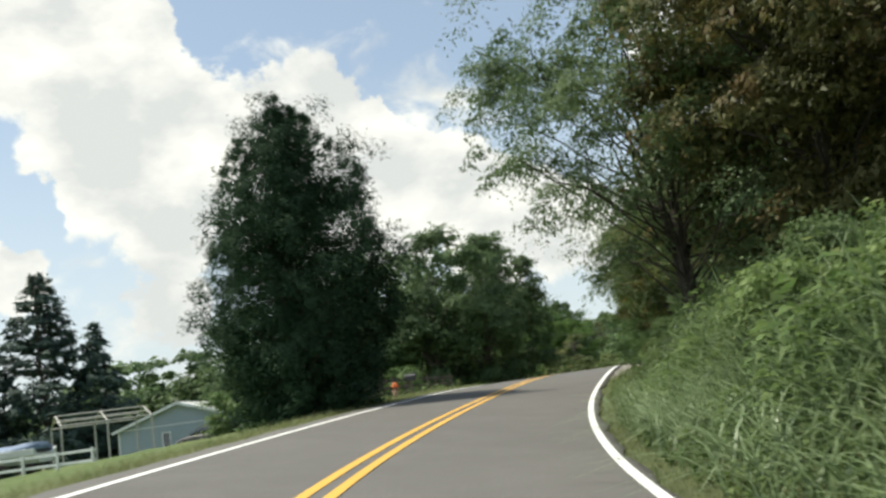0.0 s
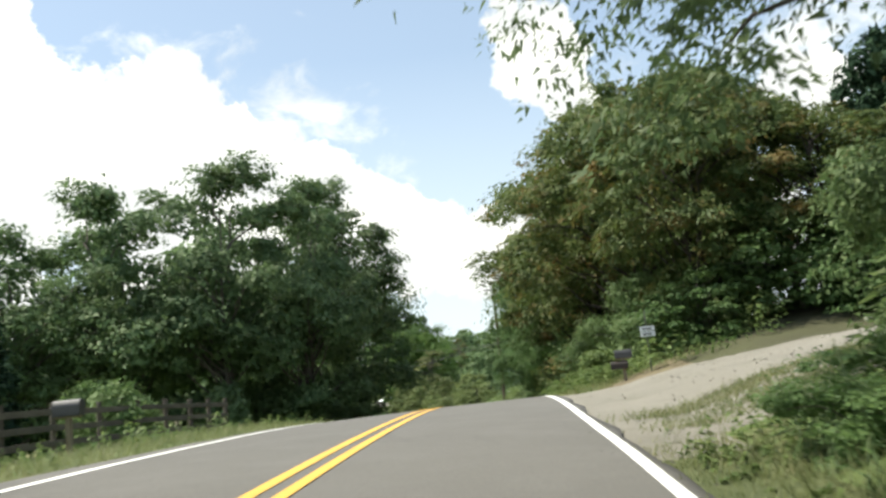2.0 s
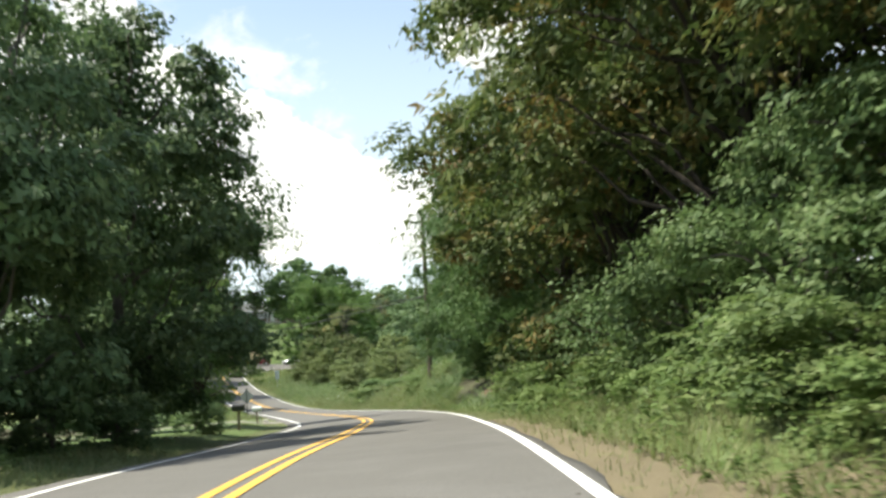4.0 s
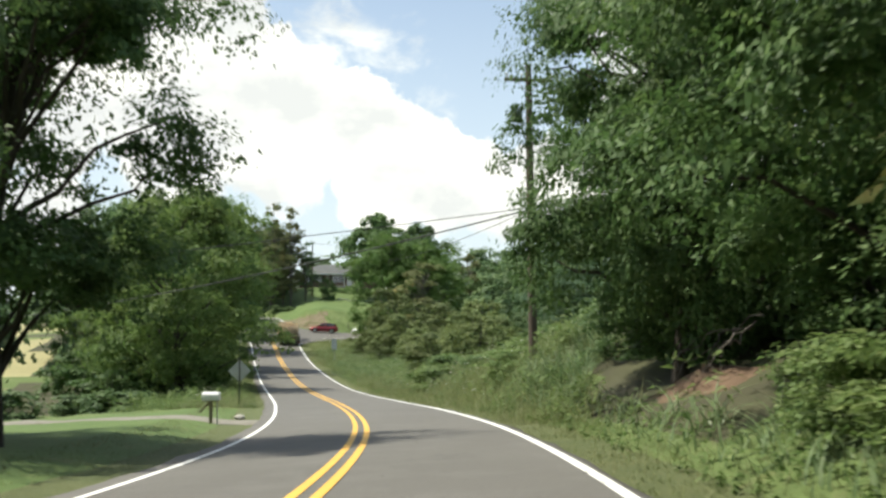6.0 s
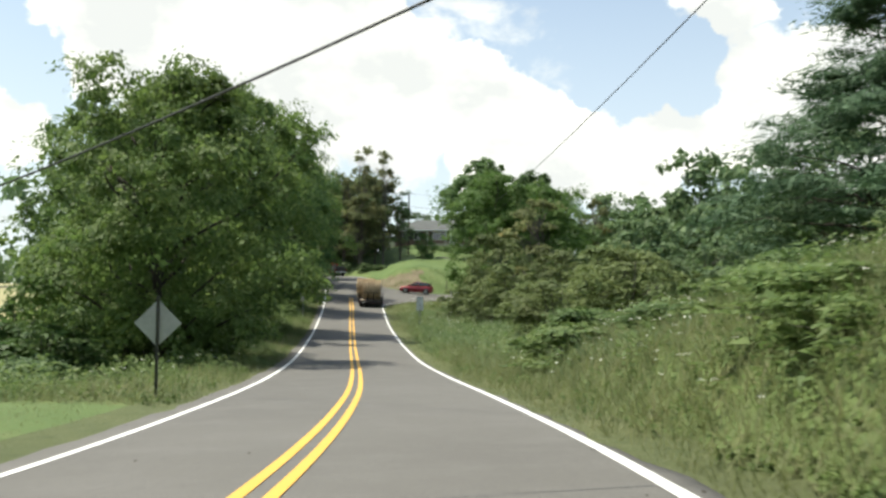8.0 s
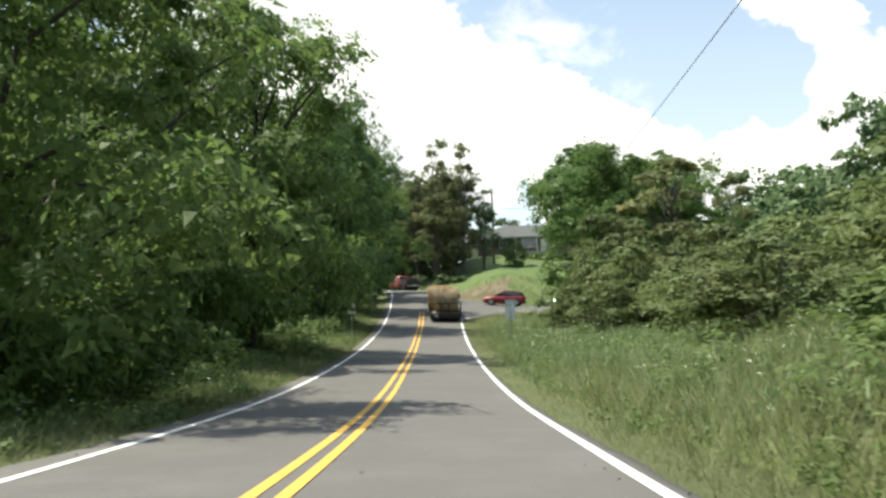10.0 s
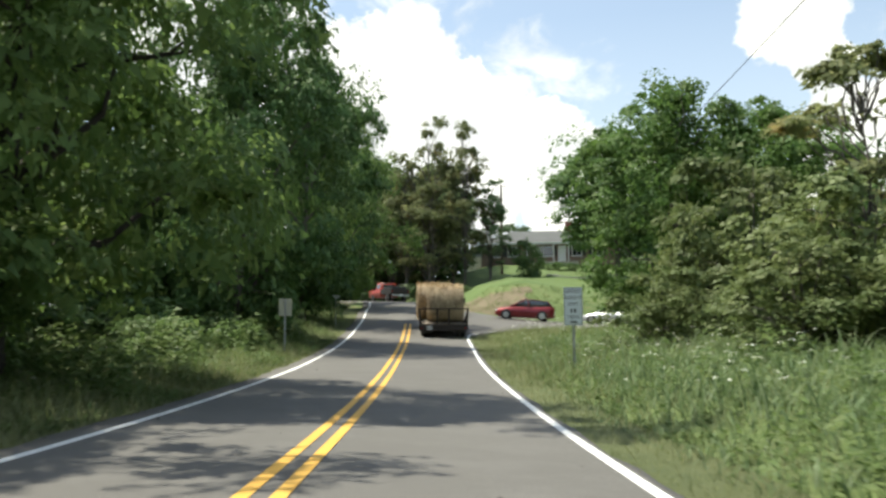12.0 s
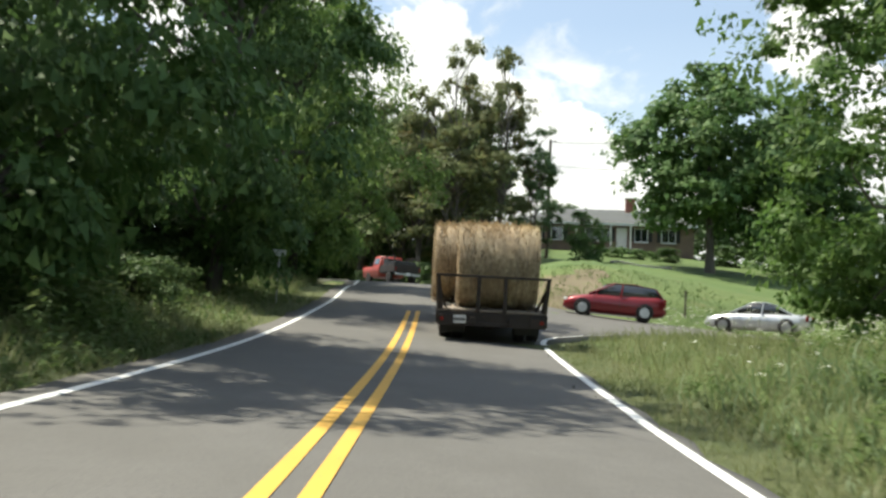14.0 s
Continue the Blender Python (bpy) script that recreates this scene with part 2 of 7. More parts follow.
M["bark"] = surface("bark", (0.030, 0.024, 0.018), (0.066, 0.055, 0.044), 1.5, 16, 0.95, bump=1.0, depth=0.03, stretch=(1, 1, 0.25))
M["grey_bark"] = surface("grey_bark", (0.07, 0.061, 0.052), (0.14, 0.125, 0.11), 1.2, 14, 0.95, bump=0.8, depth=0.02, stretch=(1, 1, 0.3))
M["walnut_leaf"] = leafy("walnut_leaves", (0.074, 0.130, 0.029), (0.150, 0.232, 0.052), (0.250, 0.335, 0.090), 0.52)
M["locust_leaf"] = leafy("locust_leaves", (0.038, 0.068, 0.017), (0.084, 0.122, 0.028), (0.166, 0.198, 0.052), 0.36, blight=(0.17, 0.125, 0.038), spread=0.53)
M["willow_leaf"] = leafy("drooping_leaves", (0.048, 0.080, 0.027), (0.094, 0.143, 0.048), (0.166, 0.217, 0.092), 0.40)
M["maple_leaf"] = leafy("maple_leaves", (0.042, 0.084, 0.022), (0.082, 0.148, 0.037), (0.146, 0.220, 0.060), 0.38)
M["oak_leaf"] = leafy("grove_leaves", (0.060, 0.104, 0.037), (0.112, 0.176, 0.060), (0.198, 0.274, 0.102), 0.38)
M["cedar_leaf"] = leafy("cedar_foliage", (0.013, 0.030, 0.014), (0.026, 0.054, 0.023), (0.052, 0.086, 0.038), 0.15, rough=0.85, gloss=0.12)
M["spruce_leaf"] = leafy("spruce_needles", (0.026, 0.049, 0.031), (0.049, 0.086, 0.055), (0.085, 0.130, 0.081), 0.12, rough=0.7)
M["pine_leaf"] = leafy("pine_needles", (0.042, 0.086, 0.036), (0.084, 0.152, 0.062), (0.150, 0.225, 0.098), 0.30, rough=0.65)
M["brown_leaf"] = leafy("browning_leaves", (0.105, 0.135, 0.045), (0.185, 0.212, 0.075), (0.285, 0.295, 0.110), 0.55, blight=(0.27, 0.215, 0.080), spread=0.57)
M["olive_leaf"] = leafy("olive_shrub_leaves", (0.084, 0.124, 0.034), (0.145, 0.190, 0.056), (0.215, 0.262, 0.088), 0.40)
M["bush_leaf"] = leafy("bush_leaves", (0.056, 0.105, 0.028), (0.114, 0.180, 0.052), (0.200, 0.262, 0.092), 0.36)
M["weed_leaf"] = leafy("weed_leaves", (0.066, 0.116, 0.028), (0.138, 0.205, 0.052), (0.235, 0.285, 0.100), 0.44)
M["grass_blade"] = leafy("grass_blades", (0.084, 0.116, 0.034), (0.160, 0.186, 0.064), (0.265, 0.258, 0.118), 0.44)
M["tall_grass"] = leafy("tall_grass_blades", (0.066, 0.112, 0.036), (0.135, 0.195, 0.072), (0.26, 0.31, 0.15), 0.38)
M["rust_leaf"] = leafy("rusty_brown_leaves", (0.048, 0.058, 0.017), (0.098, 0.102, 0.030), (0.170, 0.164, 0.050), 0.34, blight=(0.165, 0.118, 0.045), spread=0.52)
M["fresh_leaf"] = leafy("fresh_green_leaves", (0.058, 0.115, 0.022), (0.108, 0.190, 0.038), (0.172, 0.255, 0.066), 0.46)
M["pale_grass"] = leafy("pale_grass_blades", (0.115, 0.175, 0.060), (0.19, 0.26, 0.105), (0.30, 0.36, 0.18), 0.35, rough=0.45, gloss=0.5)
M["flower"] = plain("white_flower_heads", (0.72, 0.73, 0.66), 0.8)
M["hay"] = leafy("hay_straw", (0.27, 0.205, 0.115), (0.43, 0.345, 0.18), (0.62, 0.53, 0.30), 0.04, rough=0.8)
M["hay_roll"] = surface("rolled_hay", (0.16, 0.118, 0.068), (0.31, 0.24, 0.148), 2.2, 22, 0.9, bump=1.0, depth=0.05, stretch=(3.0, 0.7, 0.7), stain=(0.15, 0.10, 0.05))
M["dark_steel"] = surface("weathered_dark_steel", (0.017, 0.014, 0.013), (0.036, 0.028, 0.025), 2, 18, 0.6, 0.3, 0.2, 0.004, stain=(0.11, 0.05, 0.03))
M["deck_wood"] = surface("weathered_deck_wood", (0.16, 0.13, 0.105), (0.27, 0.225, 0.18), 3, 20, 0.9, bump=0.6, depth=0.006, stretch=(4, 0.6, 1))
M["red_paint"] = plain("faded_red_paint", (0.36, 0.045, 0.03), 0.4, coat=0.2)
M["car_red"] = plain("metallic_red_paint", (0.20, 0.008, 0.014), 0.35, 0.3, coat=0.6)
M["car_silver"] = plain("silver_paint", (0.62, 0.64, 0.66), 0.28, 0.6, coat=0.7)
M["black_plastic"] = plain("black_plastic", (0.022, 0.022, 0.023), 0.55)
M["rubber"] = plain("tyre_rubber", (0.026, 0.025, 0.024), 0.85)
M["rim"] = plain("alloy_wheel", (0.55, 0.56, 0.57), 0.3, 0.9)
M["glass"] = glassy("dark_window_glass", (0.018, 0.022, 0.025))
M["lamp_red"] = plain("red_lamp_lens", (0.22, 0.012, 0.010), 0.25)
M["lamp_clear"] = plain("clear_lamp_lens", (0.75, 0.76, 0.76), 0.15)
M["plate_white"] = plain("white_plate", (0.70, 0.71, 0.72), 0.45)
M["aluminium"] = surface("bare_aluminium_sign_back", (0.36, 0.37, 0.37), (0.46, 0.47, 0.47), 1.5, 9, 0.5, 0.6, 0.1, 0.002)
M["sign_tan"] = surface("weathered_sign_back", (0.34, 0.33, 0.25), (0.43, 0.42, 0.33), 2, 9, 0.6, 0.2, 0.1, 0.002)
M["sign_white"] = plain("white_sign_face", (0.66, 0.70, 0.72), 0.5)
M["ink"] = plain("black_sign_lettering", (0.03, 0.03, 0.032), 0.6)
M["galvanised"] = surface("galvanised_steel_post", (0.30, 0.31, 0.31), (0.42, 0.43, 0.43), 3, 14, 0.5, 0.7, 0.1, 0.002)
M["green_post"] = surface("dark_steel_sign_post", (0.06, 0.065, 0.055), (0.11, 0.11, 0.095), 3, 14, 0.6, 0.4, 0.1, 0.002)
M["creosote"] = surface("creosoted_pole_wood", (0.050, 0.036, 0.027), (0.10, 0.075, 0.058), 1.2, 15, 0.9, bump=0.9, depth=0.015, stretch=(1, 1, 0.08))
M["wire"] = plain("black_cable", (0.03, 0.03, 0.032), 0.6)
M["fence_wood"] = surface("dark_weathered_fence_wood", (0.055, 0.045, 0.036), (0.125, 0.105, 0.085), 3, 18, 0.9, bump=0.7, depth=0.006, stretch=(0.6, 0.6, 2), vary=0.2)
M["siding"] = surface("grey_blue_siding", (0.28, 0.33, 0.37), (0.34, 0.39, 0.43), 0.8, 9, 0.7, bump=0.15)
M["roof_light"] = surface("pale_metal_roof", (0.52, 0.53, 0.52), (0.62, 0.63, 0.61), 0.7, 12, 0.5, 0.2, 0.2)
M["roof_grey"] = surface("grey_shingles", (0.075, 0.08, 0.08), (0.11, 0.115, 0.112), 0.6, 14, 1.0, bump=0.5, depth=0.01)
M["brick"] = surface("dark_brick_wall", (0.15, 0.105, 0.085), (0.24, 0.165, 0.13), 1.2, 16, 0.85, bump=0.5, depth=0.01)
M["trim_white"] = plain("white_trim_paint", (0.72, 0.73, 0.72), 0.5)
M["chimney_brick"] = surface("red_chimney_brick", (0.23, 0.085, 0.06), (0.31, 0.125, 0.09), 2, 20, 0.9, bump=0.5)
M["tube_white"] = plain("weathered_grey_tube", (0.40, 0.39, 0.36), 0.55)
M["boat_white"] = plain("white_gelcoat", (0.68, 0.69, 0.70), 0.35)
M["tarp_blue"] = plain("faded_blue_tarp", (0.16, 0.22, 0.32), 0.7)
M["orange"] = plain("orange_plastic", (0.78, 0.16, 0.03), 0.5)
M["terracotta"] = plain("faded_pinkish_post", (0.42, 0.27, 0.21), 0.8)
M["mailbox_white"] = plain("white_mailbox_enamel", (0.70, 0.71, 0.72), 0.4)
M["mailbox_black"] = plain("black_mailbox_enamel", (0.03, 0.03, 0.033), 0.4, coat=0.3)
M["post_wood"] = surface("weathered_post_wood", (0.14, 0.11, 0.08), (0.24, 0.20, 0.15), 4, 18, 0.9, bump=0.6, depth=0.006, stretch=(1, 1, 0.2))
M["red_soil"] = surface("eroded_red_soil", (0.10, 0.062, 0.040), (0.18, 0.118, 0.076), 1.3, 16, 0.95, bump=1.0, depth=0.05, stain=(0.075, 0.05, 0.032))
M["stone"] = surface("field_stone", (0.30, 0.28, 0.25), (0.42, 0.40, 0.36), 2, 10, 0.9, bump=0.8, depth=0.03)


# ---- mesh helpers ----
def fast_mesh(name, verts, polys, mat=None, smooth=False):
    """verts: n x 3 array; polys: m x k array of corner indices."""
    me = bpy.data.meshes.new(name)
    verts, polys = np.asarray(verts, np.float32), np.asarray(polys, np.int32)
    n, (m, k) = len(verts), polys.shape
    me.vertices.add(n)
    me.vertices.foreach_set("co", verts.ravel())
    me.loops.add(m * k)
    me.loops.foreach_set("vertex_index", polys.ravel())
    me.polygons.add(m)
    me.polygons.foreach_set("loop_start", np.arange(0, m * k, k, dtype=np.int32))
    if smooth:
        me.polygons.foreach_set("use_smooth", np.ones(m, dtype=bool))
    me.update(calc_edges=True)
    if mat:
        me.materials.append(M[mat])
    return me


def part(name, bm, material, parent=None, label="", m=None):
    """Links a bmesh (or a mesh) as one object under a thing or a part."""
    if isinstance(bm, bmesh.types.BMesh):
        me = bpy.data.meshes.new(name)
        bm.to_mesh(me)
        bm.free()
    else:
        me = bm
    if not me.materials:
        me.materials.append(M[material])
    ob = new(name, me)
    if m is not None:
        ob.matrix_basis = m
    if parent is not None:
        ob.parent = parent
    return tagged(ob, label)


def thing(name, m, label, category, group="", kind=""):
    ob = new(name)
    ob.empty_display_size = 0.3
    ob.matrix_basis = m
    return tagged(ob, label, category, group, kind)


def box(size, at=(0, 0, 0), bevel=0.0, turn=(0, 0, 0)):
    bm = bmesh.new()
    bmesh.ops.create_cube(bm, size=1.0, matrix=pose(*at, *turn) @ Matrix.Diagonal((*size, 1)))
    if bevel:
        bmesh.ops.bevel(bm, geom=bm.edges[:], offset=bevel, segments=2, affect="EDGES", profile=0.6)
    return bm


def join(*bms):
    out = bmesh.new()
    for b in bms:
        me = bpy.data.meshes.new("join")
        b.to_mesh(me)
        b.free()
        out.from_mesh(me)
        bpy.data.meshes.remove(me)
    return out


def rod(a, b, r0, r1=None, sides=8):
    """A tapered bar from a to b."""
    a, b = Vector(a), Vector(b)
    bm = bmesh.new()
    bmesh.ops.create_cone(bm, cap_ends=True, segments=sides, radius1=r0, radius2=r0 if r1 is None else r1, depth=(b - a).length)
    bm.transform(Matrix.Translation((a + b) / 2) @ (b - a).to_track_quat("Z", "Y").to_matrix().to_4x4())
    return bm


def disc(r, width, at=(0, 0, 0), axis="X", sides=24, bevel=0.0):
    bm = bmesh.new()
    bmesh.ops.create_cone(bm, cap_ends=True, segments=sides, radius1=r, radius2=r, depth=width)
    if bevel:
        rims = [e for e in bm.edges if abs(e.verts[0].co.z - e.verts[1].co.z) < 1e-5]
        bmesh.ops.bevel(bm, geom=rims, offset=bevel, segments=3, affect="EDGES", profile=0.5)
    turn = {"X": (0, 90, 0), "Y": (90, 0, 0), "Z": (0, 0, 0)}[axis]
    bm.transform(pose(*at, *turn))
    return bm


def loft(rings, closed_ends=True):
    """Skin over rings of equal length."""
    bm = bmesh.new()
    rows = [[bm.verts.new(p) for p in ring] for ring in rings]
    n = len(rows[0])
    for a, b in zip(rows, rows[1:]):
        for i in range(n):
            bm.faces.new((a[i], a[(i + 1) % n], b[(i + 1) % n], b[i]))
    if closed_ends:
        bm.faces.new(rows[0][::-1])
        bm.faces.new(rows[-1])
    bmesh.ops.recalc_face_normals(bm, faces=bm.faces[:])
    return bm


def smooth_bm(bm):
    for f in bm.faces:
        f.smooth = True
    return bm


def tube_arrays(path, radii, sides=6):
    """Vertices and quads of a tube along a path."""
    path, radii = np.asarray(path, float), np.asarray(radii, float)
    tang = np.gradient(path, axis=0)
    tang /= np.linalg.norm(tang, axis=1)[:, None] + 1e-9
    ref = np.where(np.abs(tang[:, 2:3]) > 0.9, np.array([[1.0, 0, 0]]), np.array([[0, 0, 1.0]]))
    u = np.cross(tang, ref)
    u /= np.linalg.norm(u, axis=1)[:, None] + 1e-9
    v = np.cross(tang, u)
    a = np.linspace(0, 2 * np.pi, sides, endpoint=False)
    ring = path[:, None] + radii[:, None, None] * (np.cos(a)[None, :, None] * u[:, None] + np.sin(a)[None, :, None] * v[:, None])
    n = len(path)
    i, j = np.meshgrid(np.arange(n - 1), np.arange(sides), indexing="ij")
    k = (j + 1) % sides
    quads = np.stack([i * sides + j, i * sides + k, (i + 1) * sides + k, (i + 1) * sides + j], -1).reshape(-1, 4)
    return ring.reshape(-1, 3), quads


def merge_arrays(parts):
    vs, fs, o = [], [], 0
    for v, f in parts:
        vs.append(v)
        fs.append(f + o)
        o += len(v)
    return np.concatenate(vs), np.concatenate(fs)


# ---- the road's line ----
ROAD_STEP, ROAD_FIRST = 12.0, -24.0
ROAD_X = [-4.10, -3.62, -2.89, -1.12, 1.57, 4.44, 7.24, 10.05, 12.43, 13.83, 14.34, 14.16, 13.52, 12.67, 11.77, 10.92, 10.04, 9.21, 8.26, 7.14]
ROAD_Z = [-0.45, -0.22, 0.10, 0.53, 1.07, 1.37, 1.24, 0.75, 0.23, -0.30, -0.78, -1.17, -1.47, -1.57, -1.33, -0.86, -0.15, 0.95, 2.51, 4.15]
ROAD_BANK = [-0.10, -0.10, -0.10, -0.09, -0.04, 0.01, 0.04, 0.04, 0.04, 0.05, 0.04, 0.01, -0.01, -0.02, -0.02, -0.03, -0.03, -0.02, -0.01, 0.0]
BEND = [(6.4, 209, 4.81), (5.6, 215, 5.34), (4.2, 220, 5.75), (1.5, 224.5, 6.06), (-3, 228, 6.30), (-9, 230.5, 6.48), (-18, 232.5, 6.66), (-30, 234, 6.88)]


def spline(table, y):
    """Smooth reading of a table of the road, by the distance north."""
    t = np.asarray(table, float)
    q = (np.asarray(y, float) - ROAD_FIRST) / ROAD_STEP
    i = np.clip(np.floor(q).astype(int), 0, len(t) - 2)
    f = q - i
    p0, p1, p2, p3 = t[np.maximum(i - 1, 0)], t[i], t[i + 1], t[np.minimum(i + 2, len(t) - 1)]
    return p1 + 0.5 * f * (p2 - p0 + f * (2 * p0 - 5 * p1 + 4 * p2 - p3 + f * (3 * (p1 - p2) + p3 - p0)))


def road_line():
    ys = np.arange(-60, 203.01, 1.0)
    yc = np.maximum(ys, ROAD_FIRST)
    x = spline(ROAD_X, yc) + (ys - yc) * 0.03
    z = spline(ROAD_Z, yc) + (ys - yc) * 0.02
    b = spline(ROAD_BANK, yc)
    a = np.stack([x, ys, z], 1)
    pts = [a[-2], a[-1]] + [np.array(p) for p in BEND]
    more = []
    for k in range(1, len(pts) - 1):
        p0, p1, p2, p3 = pts[k - 1], pts[k], pts[k + 1], pts[min(k + 2, len(pts) - 1)]
        if k == 1:
            p0 = p1 - (p2 - p1) * 0.9
        for f in np.arange(0.15, 1.01, 0.17):
            more.append(p1 + 0.5 * f * (p2 - p0 + f * (2 * p0 - 5 * p1 + 4 * p2 - p3 + f * (3 * (p1 - p2) + p3 - p0))))
    line = np.concatenate([a, np.array(more)])
    bank = np.concatenate([b, np.zeros(len(more))])
    tang = np.gradient(line, axis=0)
    side = np.stack([tang[:, 1], -tang[:, 0], np.zeros(len(line))], 1)
    side /= np.linalg.norm(side, axis=1)[:, None]
    return line, side, bank


LINE, SIDE, BANK = road_line()


def on_road(d, lift=0.0, lo=-60.0, hi=999.0, crown=0.0):
    """Points at the distance d to the right of the centre line."""
    p = LINE + SIDE * d
    p[:, 2] += BANK * d + lift - crown * abs(d)
    keep = (np.arange(len(LINE)) >= lo + 60) & (np.arange(len(LINE)) <= hi + 60)
    return p[keep]


def road_place(y, d):
    """Place, heading in degrees and slope at the distance y along and d to the right."""
    i = int(np.argmin(np.abs(LINE[:264, 1] - y)))
    p = LINE[i] + SIDE[i] * d
    t = LINE[min(i + 1, len(LINE) - 1)] - LINE[i - 1]
    return (p[0], p[1], p[2] + BANK[i] * d), math.degrees(math.atan2(-t[0], t[1])), math.degrees(math.atan2(t[2], math.hypot(t[0], t[1])))


# side road to the right at the junction: near edge, far edge
NEAR = [(11.9, 183.8, 1.29), (12.7, 185.8, 1.53), (14.3, 187.6, 1.75), (17, 189.6, 1.94), (22, 193, 2.11), (34, 199, 2.14), (62, 211, 2.19)]
FAR = [(10.4, 204.2, 4.05), (11.6, 202.2, 3.68), (14.2, 201.4, 3.17), (18.5, 202, 2.88), (25, 204.5, 2.66), (36, 209.5, 2.57), (62, 221, 2.51)]


def resample(points, n):
    p = np.array(points, float)
    s = np.concatenate([[0], np.cumsum(np.linalg.norm(np.diff(p, axis=0), axis=1))])
    q = np.linspace(0, s[-1], n)
    out = np.stack([np.interp(q, s, p[:, k]) for k in range(3)], 1)
    for _ in range(3):
        out[1:-1] = (out[:-2] + 2 * out[1:-1] + out[2:]) / 4
    return out


NEAR_P, FAR_P = resample(NEAR, 40), resample(FAR, 40)
SIDE_GRID = NEAR_P[:, None] + (FAR_P - NEAR_P)[:, None] * np.linspace(0, 1, 11)[None, :, None]

# ---- the lie of the land, beside the road ----
DIST = np.array([0, 3.6, 5, 7, 10, 15, 25, 50, 140, 1500], float)
RIGHT = [(-80, .3, 1.0, 1.8, 2.5, 3, 3), (10, .3, 1.0, 1.8, 2.5, 3, 3), (22, .12, .55, 1.1, 1.6, 2.2, 3), (28, .1, .45, .85, 1.2, 1.75, 3), (37, .1, .4, .8, 1.1, 1.65, 3),
         (43, .2, .7, 1.8, 3, 4, 4.5), (60, .35, 1.0, 2.2, 3.4, 4.5, 5), (85, .3, .9, 2.1, 3.2, 4.5, 5), (98, .5, 2.0, 3.2, 4.0, 5, 5), (112, .25, 1.2, 2.3, 3.6, 4.8, 5),
         (125, .15, .7, 1.6, 3.0, 4.6, 5), (142, .05, .3, .7, 1.0, 1.5, 2.5), (165, .05, .3, .6, .8, 1.2, 2), (182, 0, .1, .2, .3, .3, 1), (190, -.1, -.2, -.4, -.7, -.9, -1),
         (200, -.1, -.3, -.6, -1, -1.2, -1), (206, .2, .6, .6, 0, -.7, -.8), (215, 1.4, 2.7, 3.1, 2.1, .7, 0), (235, 3.8, 4.4, 5.2, 5.5, 4.9, 3.0), (250, 6.5, 7.2, 8, 8.2, 7.8, 6),
         (300, 8, 8.4, 9, 9, 9, 9), (1600, 10, 10, 10, 10, 10, 10)]
LEFT = [(-80, -.05, -.2, -.4, -.6, -1, -1.5), (20, -.05, -.1, -.3, -.6, -1.2, -2), (45, 0, -.1, -.4, -.8, -1.5, -2.2), (66, .05, .1, .1, 0, -.5, -1.5), (80, 0, 0, -.1, -.3, -.8, -1.5),
        (100, 0, 0, -.1, -.3, -.8, -1.2), (112, 0, -.1, -.3, -.6, -1, -1.2), (122, -.05, -.35, -.9, -1.3, -1.6, -1.2), (140, -.05, -.35, -.9, -1.3, -1.6, -1.0), (150, .05, 0, -.2, -.4, -.5, -.3),
        (170, .1, .2, .3, .6, .9, .6), (200, .15, .4, .7, .9, .5, -1.0), (206, .3, .5, .8, .8, .5, -.8), (235, 2, 2, 2, 1.5, .6, -.4), (300, 4, 4, 4, 3.5, 3, 2), (1600, 8, 8, 8, 8, 8, 8)]


def ref_line(y):
    y = np.asarray(y, float)
    yc = np.clip(y, ROAD_FIRST, 203)
    x = spline(ROAD_X, yc) + np.where(y > 203, -(y - 203) * 0.1 * (y < 500), (y - yc) * 0.03)
    x = np.where(y > 500, spline(ROAD_X, 203.0) - 29.7, x)
    z = np.where(y > 203, 2.2 + 0.0125 * (np.minimum(y, 320) - 68), spline(ROAD_Z, yc) + np.minimum(y - yc, 0) * 0.02)
    return x, z


def side_height(rows, y, d):
    ys = np.array([r[0] for r in rows], float)
    out = np.zeros_like(d)
    cols = [np.interp(y, ys, [r[k] for r in rows]) for k in range(1, 7)]
    mid = np.where(y > 203, cols[0] * np.clip((y - 203) / 10, 0, 1), 0.0)
    table = [mid, mid * 0 + np.where(y > 203, cols[0] * np.clip((y - 203) / 10, 0, 1), -0.01)] + cols + [cols[-1], cols[-1]]
    for k in range(len(DIST) - 1):
        f = (d - DIST[k]) / (DIST[k + 1] - DIST[k])
        sel = (f >= 0) & (f <= 1)
        out = np.where(sel, table[k] + (table[k + 1] - table[k]) * f, out)
    return np.where(d > DIST[-1], table[-1], out)


def carve(x, y, z, pts, inner, outer):
    """Pull the ground down or up to the sheet of points."""
    near = (x > pts[:, 0].min() - outer) & (x < pts[:, 0].max() + outer) & (y > pts[:, 1].min() - outer) & (y < pts[:, 1].max() + outer)
    idx = np.nonzero(near)[0]
    for c in range(0, len(idx), 4000):
        k = idx[c:c + 4000]
        d2 = (x[k][:, None] - pts[None, :, 0]) ** 2 + (y[k][:, None] - pts[None, :, 1]) ** 2
        j = d2.argmin(1)
        w = np.clip((outer - np.sqrt(d2[np.arange(len(k)), j])) / (outer - inner), 0, 1)
        w = w * w * (3 - 2 * w)
        z[k] = z[k] * (1 - w) + (pts[j, 2] - 0.07) * w
    return z


CARVE_ROAD = np.concatenate([on_road(d) for d in (-3.3, -2.2, -1.1, 0, 1.1, 2.2, 3.3)])
CARVE_SIDE = SIDE_GRID.reshape(-1, 3)


